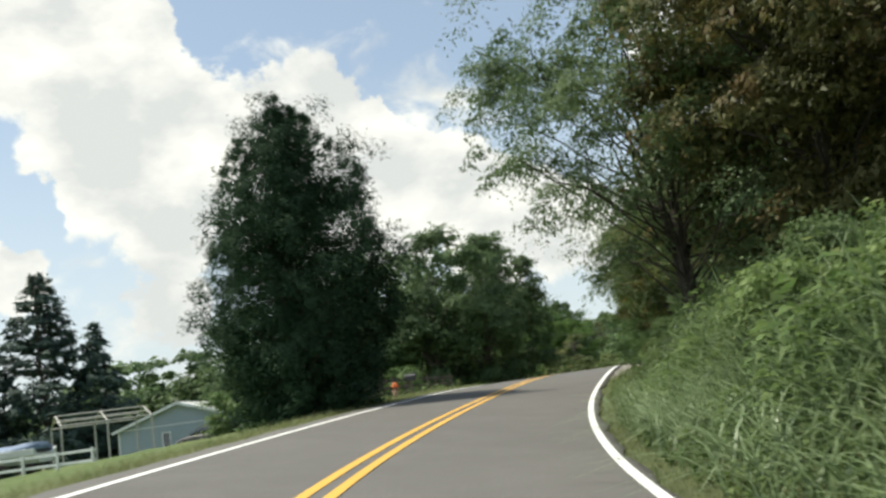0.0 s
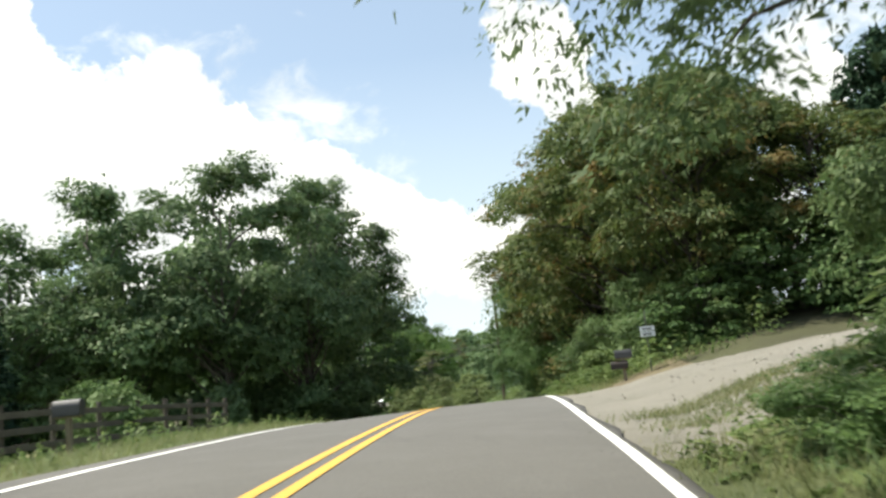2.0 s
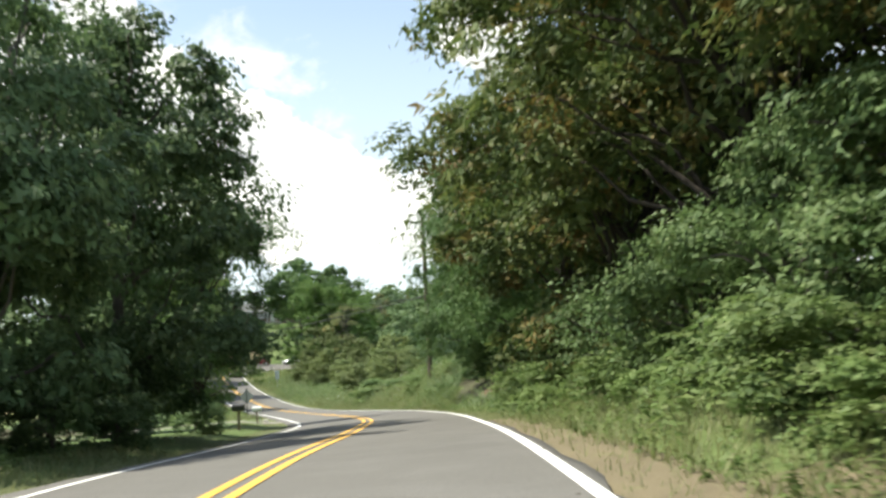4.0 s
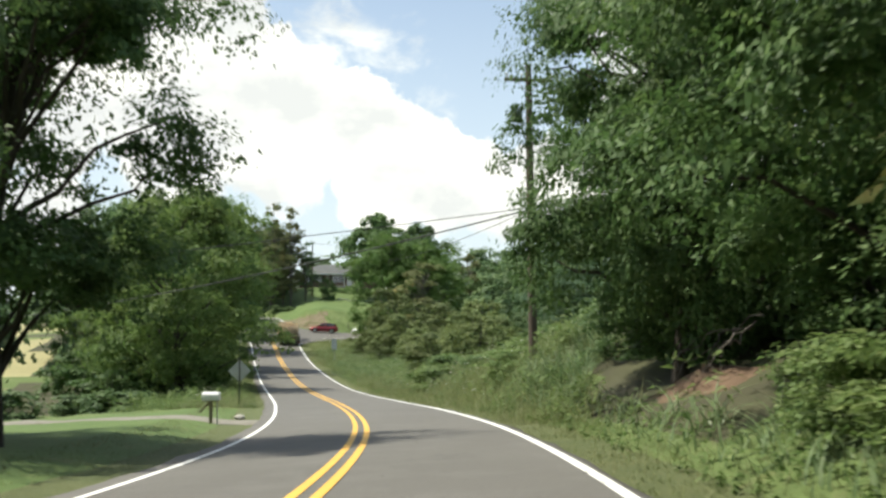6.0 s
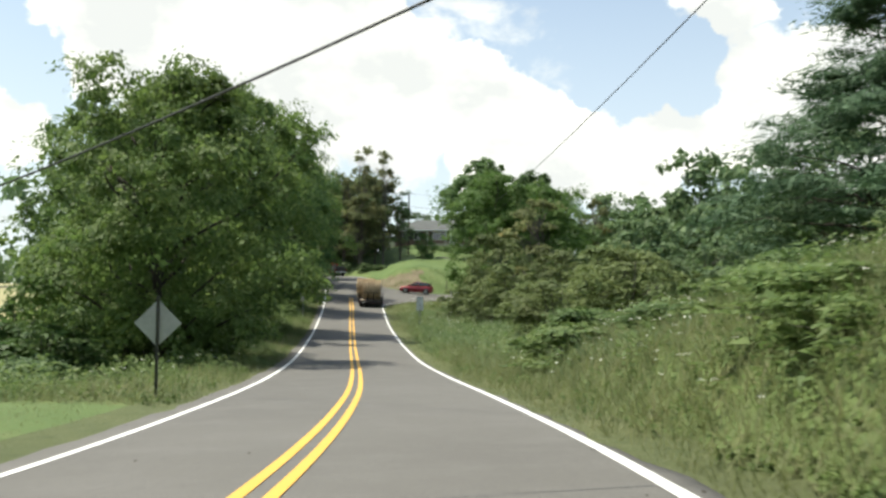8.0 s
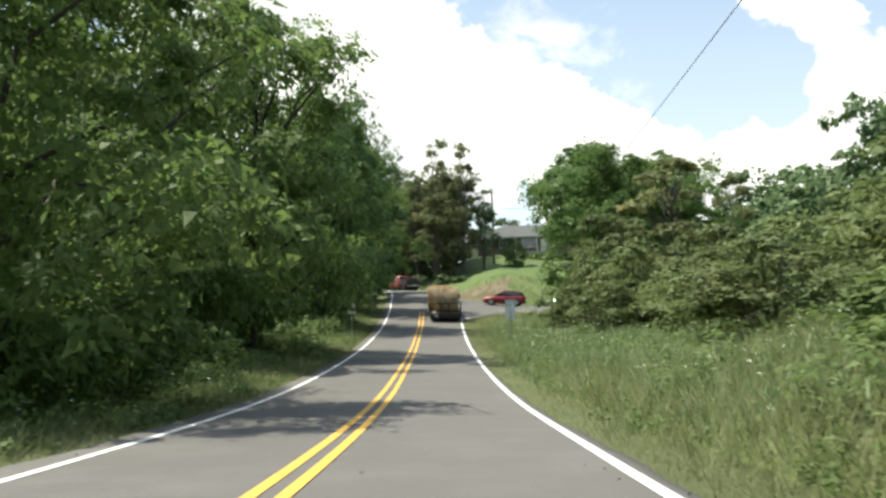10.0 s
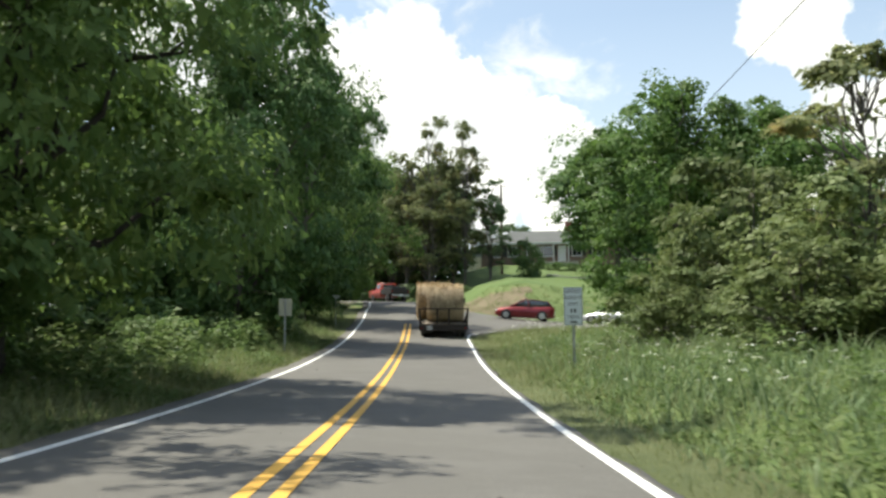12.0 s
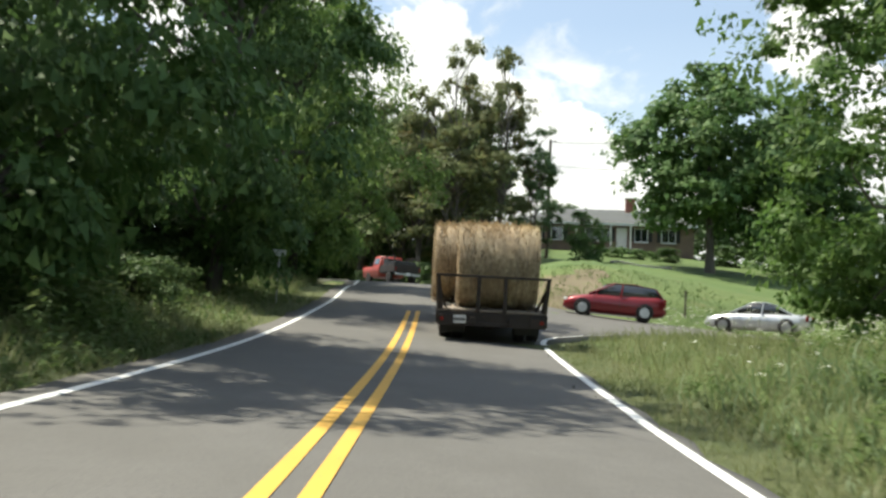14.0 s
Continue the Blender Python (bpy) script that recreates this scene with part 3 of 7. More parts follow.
def ground_z(x, y):
    x, y = np.atleast_1d(np.asarray(x, float)), np.atleast_1d(np.asarray(y, float))
    rx, rz = ref_line(y)
    d = x - rx
    z = rz + np.where(d > 0, side_height(RIGHT, y, np.abs(d)), side_height(LEFT, y, np.abs(d)))
    far = np.clip((np.hypot(x, y - 100) - 120) / 500, 0, 1)
    z = z + far * 5 * np.sin(x * 0.011 + 1.3) * np.cos(y * 0.009)
    z = z + np.clip((np.abs(d) - 5) / 10, 0, 1) * 0.10 * (np.sin(x * 1.7 + y * 0.6) * np.sin(y * 1.1 - x * 0.4))
    z = carve(x, y, z, CARVE_ROAD, 0.75, 2.6)
    z = carve(x, y, z, CARVE_SIDE, 1.0, 3.2)
    return z


def gz(x, y):
    return float(ground_z(x, y)[0])


def zone(x, y, d):
    """0 rough grass, 1 lawn, 2 dry bank, 3 hay field, 4 verge, 5 forest floor and painted shade, 6 gravel."""
    k = np.zeros(len(x), int)
    away = np.clip((np.abs(d) - 6) / 20, 0, 1)
    y = y + away * (5 * np.sin(x * 0.13 + 0.5) + 3 * np.sin(x * 0.31) + 2 * np.sin(x * 0.05 * y * 0.02))
    d = d + away * (4 * np.sin(y * 0.11) + 2 * np.sin(y * 0.37 + 1))
    k[(np.abs(d) < 4.5) & (y < 203)] = 4
    k[(d < -4.2) & (d > -75) & (y > 62) & (y < 107)] = 1
    k[(d > 4) & (y > 214) & (y < 300)] = 1
    k[(d > 3) & (d < 9) & (y > 203) & (y < 212)] = 2
    k[(d > 3.4) & (d < 9.5) & (y > 37) & (y < 43)] = 2
    # tree shade above the driveway, put in as dark ground colour
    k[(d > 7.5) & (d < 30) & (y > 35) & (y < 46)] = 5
    k[(d > 3.0) & (d < 4.4) & (y > 38) & (y < 62)] = 2
    k[(d < -26) & (y > 150) & (y < 330)] = 3
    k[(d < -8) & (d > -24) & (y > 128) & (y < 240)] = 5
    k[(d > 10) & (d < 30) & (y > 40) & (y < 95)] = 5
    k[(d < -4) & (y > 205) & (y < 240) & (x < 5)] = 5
    # shade of the hollow under the bank trees, painted as dark ground
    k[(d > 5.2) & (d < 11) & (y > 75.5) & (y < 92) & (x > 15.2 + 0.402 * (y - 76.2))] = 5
    k[(d > 3) & (d < 9.5) & (y > 21.8 + 0.35 * (d - 3)) & (y < 38.0)] = 6
    return k


def make_ground():
    near = np.concatenate([np.arange(-14, 14.01, 0.8)])
    ds = np.concatenate([[-1500, -900, -550, -350, -230, -150, -100, -75, -58, -46, -38, -32, -27, -23, -20, -17.5, -15.6], near, [15.6, 17.5, 20, 23, 27, 32, 38, 46, 58, 75, 100, 150, 230, 350, 550, 900, 1500]])
    ys = np.concatenate([[-1200, -700, -400, -220, -130, -85, -60, -45, -34, -28], np.arange(-24, 262, 1.3), [266, 272, 280, 292, 310, 335, 370, 420, 500, 640, 900, 1400]])
    D, Y = np.meshgrid(ds, ys)
    X = ref_line(Y.ravel())[0] + D.ravel()
    z = ground_z(X, Y.ravel())
    v = np.stack([X, Y.ravel(), z], 1)
    n, m = len(ys), len(ds)
    i, j = np.meshgrid(np.arange(n - 1), np.arange(m - 1), indexing="ij")
    q = np.stack([i * m + j, i * m + j + 1, (i + 1) * m + j + 1, (i + 1) * m + j], -1).reshape(-1, 4)
    me = fast_mesh("ground", v, q, smooth=True)
    for k in ("rough_grass", "lawn", "dry_bank", "hay_field", "verge", "forest_floor_and_shade", "gravel"):
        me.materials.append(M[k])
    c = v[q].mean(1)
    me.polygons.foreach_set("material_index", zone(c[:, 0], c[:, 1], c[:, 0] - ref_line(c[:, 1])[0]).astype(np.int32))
    ob = new("ground", me)
    tagged(ob, "rolling green ground with rough grass and mown lawns", "ground", kind="structure")


def strip(rows, name, mat, label, category, thick=0.0):
    """A sheet through rows of points, with a skirt at its edges."""
    g = np.stack(rows, 1)
    if thick:
        lo_a, lo_b = g[:, :1].copy(), g[:, -1:].copy()
        lo_a[..., 2] -= thick
        lo_b[..., 2] -= thick
        g = np.concatenate([lo_a, g, lo_b], 1)
    n, m = g.shape[:2]
    i, j = np.meshgrid(np.arange(n - 1), np.arange(m - 1), indexing="ij")
    q = np.stack([i * m + j, i * m + j + 1, (i + 1) * m + j + 1, (i + 1) * m + j], -1).reshape(-1, 4)
    ob = new(name, fast_mesh(name, g.reshape(-1, 3), q, mat, True))
    return tagged(ob, label, category, kind="structure")


def make_roads():
    rng = np.random.default_rng(3)
    ragged = lambda d, s: on_road(d) + SIDE * (rng.normal(0, 0.05, len(LINE)) * s)[:, None]
    strip([ragged(-3.25, -1), on_road(-2.85), on_road(-1.5, 0.02), on_road(0, 0.035), on_road(1.5, 0.02), on_road(3.10), ragged(3.24, 1)],
          "road", "asphalt", "grey two-lane asphalt country road", "road", 0.12)
    for a, b, lo, hi, nm, mat, txt in (
            (-2.84, -2.71, -60, 400, "edge_line", "white_line", "white painted line along the road edge"),
            (3.0, 3.13, -60, 172, "edge_line", "white_line", "white painted line along the road edge"),
            (3.0, 3.13, 206, 400, "edge_line", "white_line", "white painted line along the road edge"),
            (-0.20, -0.075, -60, 190, "centre_line", "yellow_line", "yellow line of the double centre marking"),
            (0.075, 0.20, -60, 190, "centre_line", "yellow_line", "yellow line of the double centre marking")):
        lift = 0.006 + 0.035 * (1 - min(1, abs(a) / 3.13)) + (0.003 if abs(a) < 1 else 0)
        strip([on_road(a, lift, lo, hi), on_road((a + b) / 2, lift, lo, hi), on_road(b, lift, lo, hi)], nm, mat, txt, "road marking")
    strip([SIDE_GRID[:, k] + np.array([0, 0, 0.012]) for k in range(11)], "side_road", "asphalt", "grey asphalt side road joining at the junction", "road", 0.15)
    # the edge line sweeps round the corner into the side road
    turn = np.concatenate([on_road(3.065, 0.006, 172, 182), np.array([(12.10, 183.6, 1.27), (12.12, 184.3, 1.36), (12.42, 185.2, 1.46), (13.05, 186.2, 1.60)]) + np.array([0, 0, 0.022]), (NEAR_P + (FAR_P - NEAR_P) * 0.018 + np.array([0, 0, 0.022]))[4:19]])
    turn[1:-1] = (turn[:-2] + 2 * turn[1:-1] + turn[2:]) / 4
    turn[1:-1, 2] += 0.012
    t = np.gradient(turn, axis=0)
    s = np.stack([t[:, 1], -t[:, 0], 0 * t[:, 0]], 1)
    s *= 0.065 / np.linalg.norm(s, axis=1)[:, None]
    a, b = turn - s, turn + s
    strip([a, b], "edge_line", "white_line", "white painted line curving into the side road", "road marking")

    def drive(points, widths, name, mat, label):
        p = resample([(x, y, 0) for x, y in points], 30)
        w = np.interp(np.linspace(0, 1, 30), np.linspace(0, 1, len(widths)), widths)
        t = np.gradient(p, axis=0)
        s = np.stack([t[:, 1], -t[:, 0], 0 * t[:, 0]], 1)
        s /= np.linalg.norm(s, axis=1)[:, None]
        rows = []
        for k in np.linspace(-1, 1, 13):
            r = p + s * (w * k * (1 + 0.12 * np.sin(p[:, 0] * 2.3 + k * 3)))[:, None]
            r[:, 2] = ground_z(r[:, 0], r[:, 1]) + 0.055 - 0.12 * abs(k) ** 6 - 0.12 * np.exp(-np.arange(30) / 0.8)
            rows.append(r)
        strip(rows, name, mat, label, "driveway", 0.3)

    drive([(5.9, 32.6), (9.0, 33.1), (12.0, 34.2), (16.0, 33.0), (24.0, 30.5)], [7.0, 5.2, 3.5, 2.8, 2.6], "driveway", "gravel", "pale gravel driveway climbing away from the road")
    drive([(12.6, 96.2), (9.6, 97.6), (6.5, 98.6), (2, 99.5), (-8, 102)], [1.4, 1.0, 0.9, 1.0, 1.1], "driveway", "gravel", "narrow gravel drive crossing the mown lawn")


make_ground()
make_roads()


# ---- trees and shrubs ----
PROFILE = {
    "broad": [(.10, .35), (.2, .75), (.35, 1.0), (.55, 1.0), (.72, .86), (.87, .58), (.96, .32), (1.0, .10)],
    "low": [(.0, .6), (.12, .9), (.3, 1.0), (.55, .95), (.75, .78), (.9, .48), (1.0, .10)],
    "round": [(.08, .45), (.2, .82), (.4, 1.0), (.6, .98), (.78, .82), (.92, .5), (1.0, .12)],
    "high": [(.22, .5), (.3, .82), (.45, 1.0), (.62, .98), (.78, .84), (.92, .5), (1.0, .12)],
    "cedar": [(.01, .74), (.1, .80), (.25, .87), (.4, .97), (.52, 1.0), (.64, .80), (.74, .66), (.86, .50), (.94, .28), (1.0, .05)],
    "shade": [(.25, .4), (.33, .82), (.45, 1.0), (.62, 1.0), (.78, .86), (.92, .54), (1.0, .14)],
    "cone": [(.02, .9), (.15, 1.0), (.4, .72), (.65, .42), (.85, .2), (1.0, .02)],
    "column": [(.0, .85), (.2, 1.0), (.5, .9), (.75, .62), (.92, .3), (1.0, .03)],
    "umbrella": [(.22, .3), (.36, .75), (.5, .95), (.68, 1.0), (.84, .8), (.95, .5), (1.0, .2)],
    "over": [(.04, .22), (.14, .34), (.28, .56), (.45, .86), (.6, 1.0), (.72, 1.0), (.84, .82), (.94, .5), (1.0, .12)],
    "ragged": [(.06, .5), (.2, .8), (.4, .9), (.58, .8), (.75, .78), (.9, .5), (1.0, .22)],
    "airy": [(.25, .35), (.4, .7), (.6, .8), (.75, 1.0), (.9, .8), (1.0, .35)],
}


def leaf_arrays(c, axis, nrm, length, width, fold=0.25):
    """A folded leaf at each centre: base, left, tip, right."""
    side = np.cross(nrm, axis)
    side /= np.linalg.norm(side, axis=1)[:, None] + 1e-9
    L, W = length[:, None] * 0.5, width[:, None] * 0.5
    lift = nrm * W * fold
    v = np.stack([c - axis * L, c + side * W + lift, c + axis * L - nrm * L * 0.18, c - side * W + lift], 1)
    q = np.arange(len(c) * 4).reshape(-1, 4)
    return v.reshape(-1, 3), q


def leaf_tris(c, axis, nrm, length, width):
    """A small pointed leaf at each centre, one triangle each."""
    side = np.cross(nrm, axis)
    side /= np.linalg.norm(side, axis=1)[:, None] + 1e-9
    L, W = length[:, None] * 0.5, width[:, None] * 0.5
    v = np.stack([c - axis * L * 0.8 + side * W, c - axis * L * 0.8 - side * W, c + axis * L * 1.2 - nrm * L * 0.2], 1)
    return v.reshape(-1, 3), np.arange(len(c) * 3).reshape(-1, 3)


def unit(a):
    return a / (np.linalg.norm(a, axis=1)[:, None] + 1e-9)


def make_tree(name, seed, h, r, profile, clumps, leaves, clump_r, leaf, leaf_mat, bark, ratio=0.6, droop=0.3, flat=0.7, trunk_r=0.22, limbs=26, lean=0.0, forks=1, fill=0.55, tiers=0, core=2.5, core_leaf=0.7, bough=0.27, limb=0.34, deep=0.66):
    """Trunk and crown meshes of one kind of tree, h high and r wide, standing at the origin."""
    rng = np.random.default_rng(seed)
    prof = np.array(PROFILE[profile])
    clumps, leaves, clump_r, leaf, core = int(clumps * 0.76), int(leaves * 2.9), clump_r * 1.05, leaf * 0.82, core * 4.2
    # boughs, mostly near the outside and heaped in lobes; the clumps gather round them, with hollows between
    count = max(10, int(clumps / 5.2)) if bough else clumps
    rel = []
    while len(rel) < count:
        t = rng.uniform(prof[0, 0], 1)
        if rng.uniform() < np.interp(t, prof[:, 0], prof[:, 1]) ** 0.8 + 0.08:
            rel.append(t)
    rel = np.array(rel)
    if tiers:
        rel = (np.floor(rel * tiers) + rng.normal(0.5, 0.16, count)) / tiers
    az = rng.uniform(0, 2 * np.pi, count)
    if bough:
        order = np.argsort(rel)
        az[order] = (np.arange(count) * 2.39996 + rng.normal(0, 0.35, count)) % (2 * np.pi)
    ph = rng.uniform(0, 6.28, 6)
    lobe = 1 + 0.14 * np.sin(3 * az + ph[0] + 5 * rel) + 0.11 * np.sin(5 * az + ph[1] - 9 * rel) + 0.09 * np.sin(2 * az + ph[2] + 14 * rel)
    rad = r * np.interp(rel, prof[:, 0], prof[:, 1]) * lobe * (fill + (1 - fill) * rng.uniform(0, 1, count) ** 0.5) * rng.normal(0.94, 0.09, count)
    cen = np.stack([np.cos(az) * rad + lean * rel ** 1.5, np.sin(az) * rad, rel * h * 0.96 + rng.normal(0, 0.016 * h, count)], 1)
    out = unit(np.stack([np.cos(az), np.sin(az), 0.15 + 0.9 * np.clip(rel - 0.55, 0, 1)], 1))
    if bough:
        own = np.concatenate([np.arange(count), rng.integers(0, count, clumps - count)])
        drift = np.clip(rng.normal(0, 1, (clumps, 3)), -1.7, 1.7) * np.array([1, 1, 0.42]) * bough * r * rng.uniform(0.45, 0.85, (count, 1))[own]
        drift[:count] *= 0.3
        drift[:, 2] -= 0.35 * droop * np.hypot(drift[:, 0], drift[:, 1])
        cen = cen[own] * np.array([0.9, 0.9, 1]) + drift
        out, rel = out[own], rel[own]
        cen[:, 2] = np.clip(cen[:, 2], 0.03 * h, 0.985 * h)
    size = clump_r * rng.lognormal(0, 0.32, clumps) * (0.6 + 0.5 * np.interp(rel, prof[:, 0], prof[:, 1]))
    # every clump is a heap of small sprays, lit above and dark below
    heap = 8
    ks = np.repeat(np.arange(clumps), heap)
    off = unit(unit(rng.normal(0, 1, (len(ks), 3))) + out[ks] * 0.5 + np.array([0, 0, 0.5]))
    shape = off * rng.uniform(0.55, 1.05, (len(ks), 1))
    shape[:, 2] *= flat
    tuft = cen[ks] + shape * size[ks][:, None]
    tuft[:, 2] -= droop * size[ks] * (shape[:, 0] ** 2 + shape[:, 1] ** 2)
    k = np.repeat(np.arange(len(ks)), max(2, int(round(leaves / heap))))
    n = len(k)
    loose = np.clip(rng.normal(0, 1, (n, 3)), -1.6, 1.6) * np.array([1, 1, 0.45 * max(flat, 0.5)]) * 0.30 * size[ks[k]][:, None]
    pos = tuft[k] + loose
    pos[:, 2] -= droop * 0.8 * np.hypot(loose[:, 0], loose[:, 1])
    nrm = unit(off[k] * 0.8 + np.array([0, 0, 0.35]) + rng.normal(0, 0.36, (n, 3)))
    ax = unit(loose * np.array([1, 1, 0.3]) / size[ks[k]][:, None] * 2.2 + out[ks[k]] * 0.35 + rng.normal(0, 0.35, (n, 3)) + np.array([0, 0, -droop]))
    ax = unit(ax - nrm * (ax * nrm).sum(1)[:, None])
    ln = leaf * rng.lognormal(0, 0.25, n)
    # inner sprays, seen only through gaps
    nc = int(clumps * core)
    kc = rng.integers(0, clumps, nc)
    inner = cen[kc].copy()
    inner[:, :2] *= rng.uniform(0.1, deep, (nc, 1))
    inner += rng.normal(0, 0.35 * clump_r, (nc, 3))
    ncn = unit(rng.normal(0, 1, (nc, 3)))
    nca = unit(np.cross(ncn, rng.normal(0, 1, (nc, 3))))
    pos, ax, nrm = np.concatenate([pos, inner]), np.concatenate([ax, nca]), np.concatenate([nrm, ncn])
    ln = np.concatenate([ln, rng.uniform(0.3, 0.62, nc) * clump_r * core_leaf])
    pos[:, 2] = np.maximum(pos[:, 2], 0.05)
    v, q = leaf_tris(pos, ax, nrm, ln, ln * ratio * 1.1)
    crown = fast_mesh(name + "_crown", v, q, leaf_mat)
    # trunk with limbs that reach into the clumps
    tubes = []
    top = min(0.9, prof[-1, 0]) * h * 0.86
    bends = rng.normal(0, 0.02 * h, (8, 2)).cumsum(0) * 0.5
    stems = []
    for s in range(forks):
        a = s * 2.1 + rng.uniform(0, 1)
        tz = np.linspace(-0.35, top, 9)
        bx, by = np.interp(tz, np.linspace(0, top, 8), bends[:, 0] - bends[0, 0]), np.interp(tz, np.linspace(0, top, 8), bends[:, 1] - bends[0, 1])
        spread = (s > 0) * 0.16 * np.maximum(tz - 0.2, 0)
        path = np.stack([bx + np.cos(a) * spread + lean * np.clip(tz / h, 0, 1) ** 1.5, by + np.sin(a) * spread, tz], 1)
        rr = trunk_r * (1 - 0.86 * np.clip(tz / top, 0, 1)) * (1.0 if s == 0 else 0.75) + 0.35 * trunk_r * np.exp(-np.maximum(tz, 0) / 0.35)
        tubes.append(tube_arrays(path, rr, 8))
        stems.append(path)
    for c in rng.choice(clumps, min(limbs, clumps), replace=False):
        path = stems[rng.integers(len(stems))]
        z0 = np.clip(cen[c, 2] - rng.uniform(0.12, 0.3) * h, 0.1 * h, top * 0.95)
        start = np.array([np.interp(z0, path[:, 2], path[:, 0]), np.interp(z0, path[:, 2], path[:, 1]), z0])
        f = np.linspace(0, 1, 6)[:, None]
        mid = start + (cen[c] - start) * f + np.array([0, 0, 1.0]) * (np.sin(f * np.pi) * 0.06 * h * rng.uniform(-0.2, 1)) + rng.normal(0, 0.012 * h, (6, 3)) * (f > 0.1)
        tubes.append(tube_arrays(mid, np.linspace(trunk_r * limb, 0.018, 6), 5))
    tv, tq = merge_arrays(tubes)
    trunk = fast_mesh(name + "_trunk", tv, tq, bark, True)
    return trunk, crown


KINDS = {
    # name: prototype size and habit
    "walnut_tree": dict(seed=11, h=14, r=6.5, profile="broad", clumps=275, leaves=31, clump_r=1.0, leaf=0.44, leaf_mat="walnut_leaf", bark="bark", droop=0.35, trunk_r=0.30, limbs=34, bough=0.2, fill=0.66),
    "locust_tree": dict(seed=12, h=13, r=5.5, profile="over", clumps=250, leaves=32, clump_r=0.9, leaf=0.40, leaf_mat="locust_leaf", bark="bark", droop=0.6, flat=0.42, ratio=0.5, trunk_r=0.24, limbs=34, forks=2, bough=0.2, fill=0.6),
    "willowy_tree": dict(seed=13, h=14, r=7.6, profile="umbrella", clumps=330, leaves=44, clump_r=0.8, leaf=0.27, leaf_mat="willow_leaf", bark="bark", droop=0.9, flat=0.55, ratio=0.45, trunk_r=0.24, limbs=70, limb=0.16, forks=2, fill=0.30, core=0.7, bough=0.22),
    "maple_tree": dict(seed=14, h=14, r=6, profile="round", clumps=250, leaves=32, clump_r=1.0, leaf=0.42, leaf_mat="maple_leaf", bark="grey_bark", droop=0.2, ratio=0.75, trunk_r=0.32, limbs=24, fill=0.7),
    "lawn_maple": dict(seed=34, h=14, r=6, profile="high", clumps=280, leaves=34, clump_r=1.0, leaf=0.44, leaf_mat="maple_leaf", bark="grey_bark", droop=0.2, ratio=0.75, trunk_r=0.34, limbs=0, fill=0.7),
    "grove_tree": dict(seed=15, h=12.5, r=4.6, profile="broad", clumps=190, leaves=34, clump_r=0.88, leaf=0.38, leaf_mat="oak_leaf", bark="grey_bark", droop=0.3, ratio=0.62, trunk_r=0.2, limbs=34, forks=2, bough=0.23, fill=0.62),
    "shade_tree": dict(seed=16, h=12.5, r=5.0, profile="shade", clumps=215, leaves=34, clump_r=0.85, leaf=0.38, leaf_mat="maple_leaf", bark="bark", droop=0.3, ratio=0.6, trunk_r=0.26, limbs=44, fill=0.45, core=1.6),
    "cedar_tree": dict(seed=17, h=11.4, r=4.0, profile="cedar", clumps=620, leaves=34, clump_r=0.5, bough=0, leaf=0.24, leaf_mat="cedar_leaf", bark="bark", droop=-0.25, ratio=0.5, flat=1.35, trunk_r=0.22, limbs=24, fill=0.78, core=8.0, deep=0.88),
    "spruce_tree": dict(seed=18, h=14, r=4.0, profile="cone", clumps=260, leaves=26, clump_r=0.7, leaf=0.42, leaf_mat="spruce_leaf", bark="bark", droop=0.4, ratio=0.45, flat=0.6, trunk_r=0.2, limbs=20, tiers=15, bough=0),
    "pine_tree": dict(seed=19, h=13, r=4.6, profile="cone", clumps=360, leaves=92, clump_r=0.8, leaf=0.30, leaf_mat="pine_leaf", bark="bark", droop=-0.05, ratio=0.18, flat=0.42, trunk_r=0.24, limbs=60, tiers=9, fill=0.35, core=4.0, bough=0),
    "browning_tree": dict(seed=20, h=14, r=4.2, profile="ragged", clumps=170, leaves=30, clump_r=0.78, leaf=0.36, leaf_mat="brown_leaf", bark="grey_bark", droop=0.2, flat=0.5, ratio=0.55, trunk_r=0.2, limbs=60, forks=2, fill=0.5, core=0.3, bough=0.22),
    "airy_tree": dict(seed=21, h=9, r=2.2, profile="airy", clumps=60, leaves=30, clump_r=0.55, leaf=0.26, leaf_mat="olive_leaf", bark="grey_bark", droop=0.4, flat=0.4, trunk_r=0.09, limbs=40, fill=0.3, core=0.2),
    "olive_shrub": dict(seed=22, h=6, r=2.8, profile="low", clumps=130, leaves=34, clump_r=0.6, leaf=0.25, leaf_mat="olive_leaf", bark="grey_bark", droop=0.3, trunk_r=0.09, limbs=26, forks=3, fill=0.45),
    "bush": dict(seed=23, h=2.6, r=1.7, profile="low", clumps=70, leaves=38, clump_r=0.42, leaf=0.165, leaf_mat="bush_leaf", bark="grey_bark", droop=0.25, trunk_r=0.05, limbs=14, forks=3, fill=0.5),
    "arborvitae": dict(seed=24, h=4.2, r=0.75, profile="column", clumps=120, leaves=26, clump_r=0.22, leaf=0.18, leaf_mat="cedar_leaf", bark="bark", droop=-0.6, ratio=0.45, flat=1.3, trunk_r=0.07, limbs=6, fill=0.7, bough=0),
}
DETAIL = {"far": (0.95, 0.36, 1.75, 1.0, 1.1), "mid": (1.0, 0.9, 1.0, 1.2, 0.9), "near": (1.15, 1.65, 0.64, 3.4, 0.58), "close": (1.15, 2.3, 0.54, 4.2, 0.52), "beside": (1.15, 3.9, 0.42, 6.5, 0.42)}
FIRST = {}


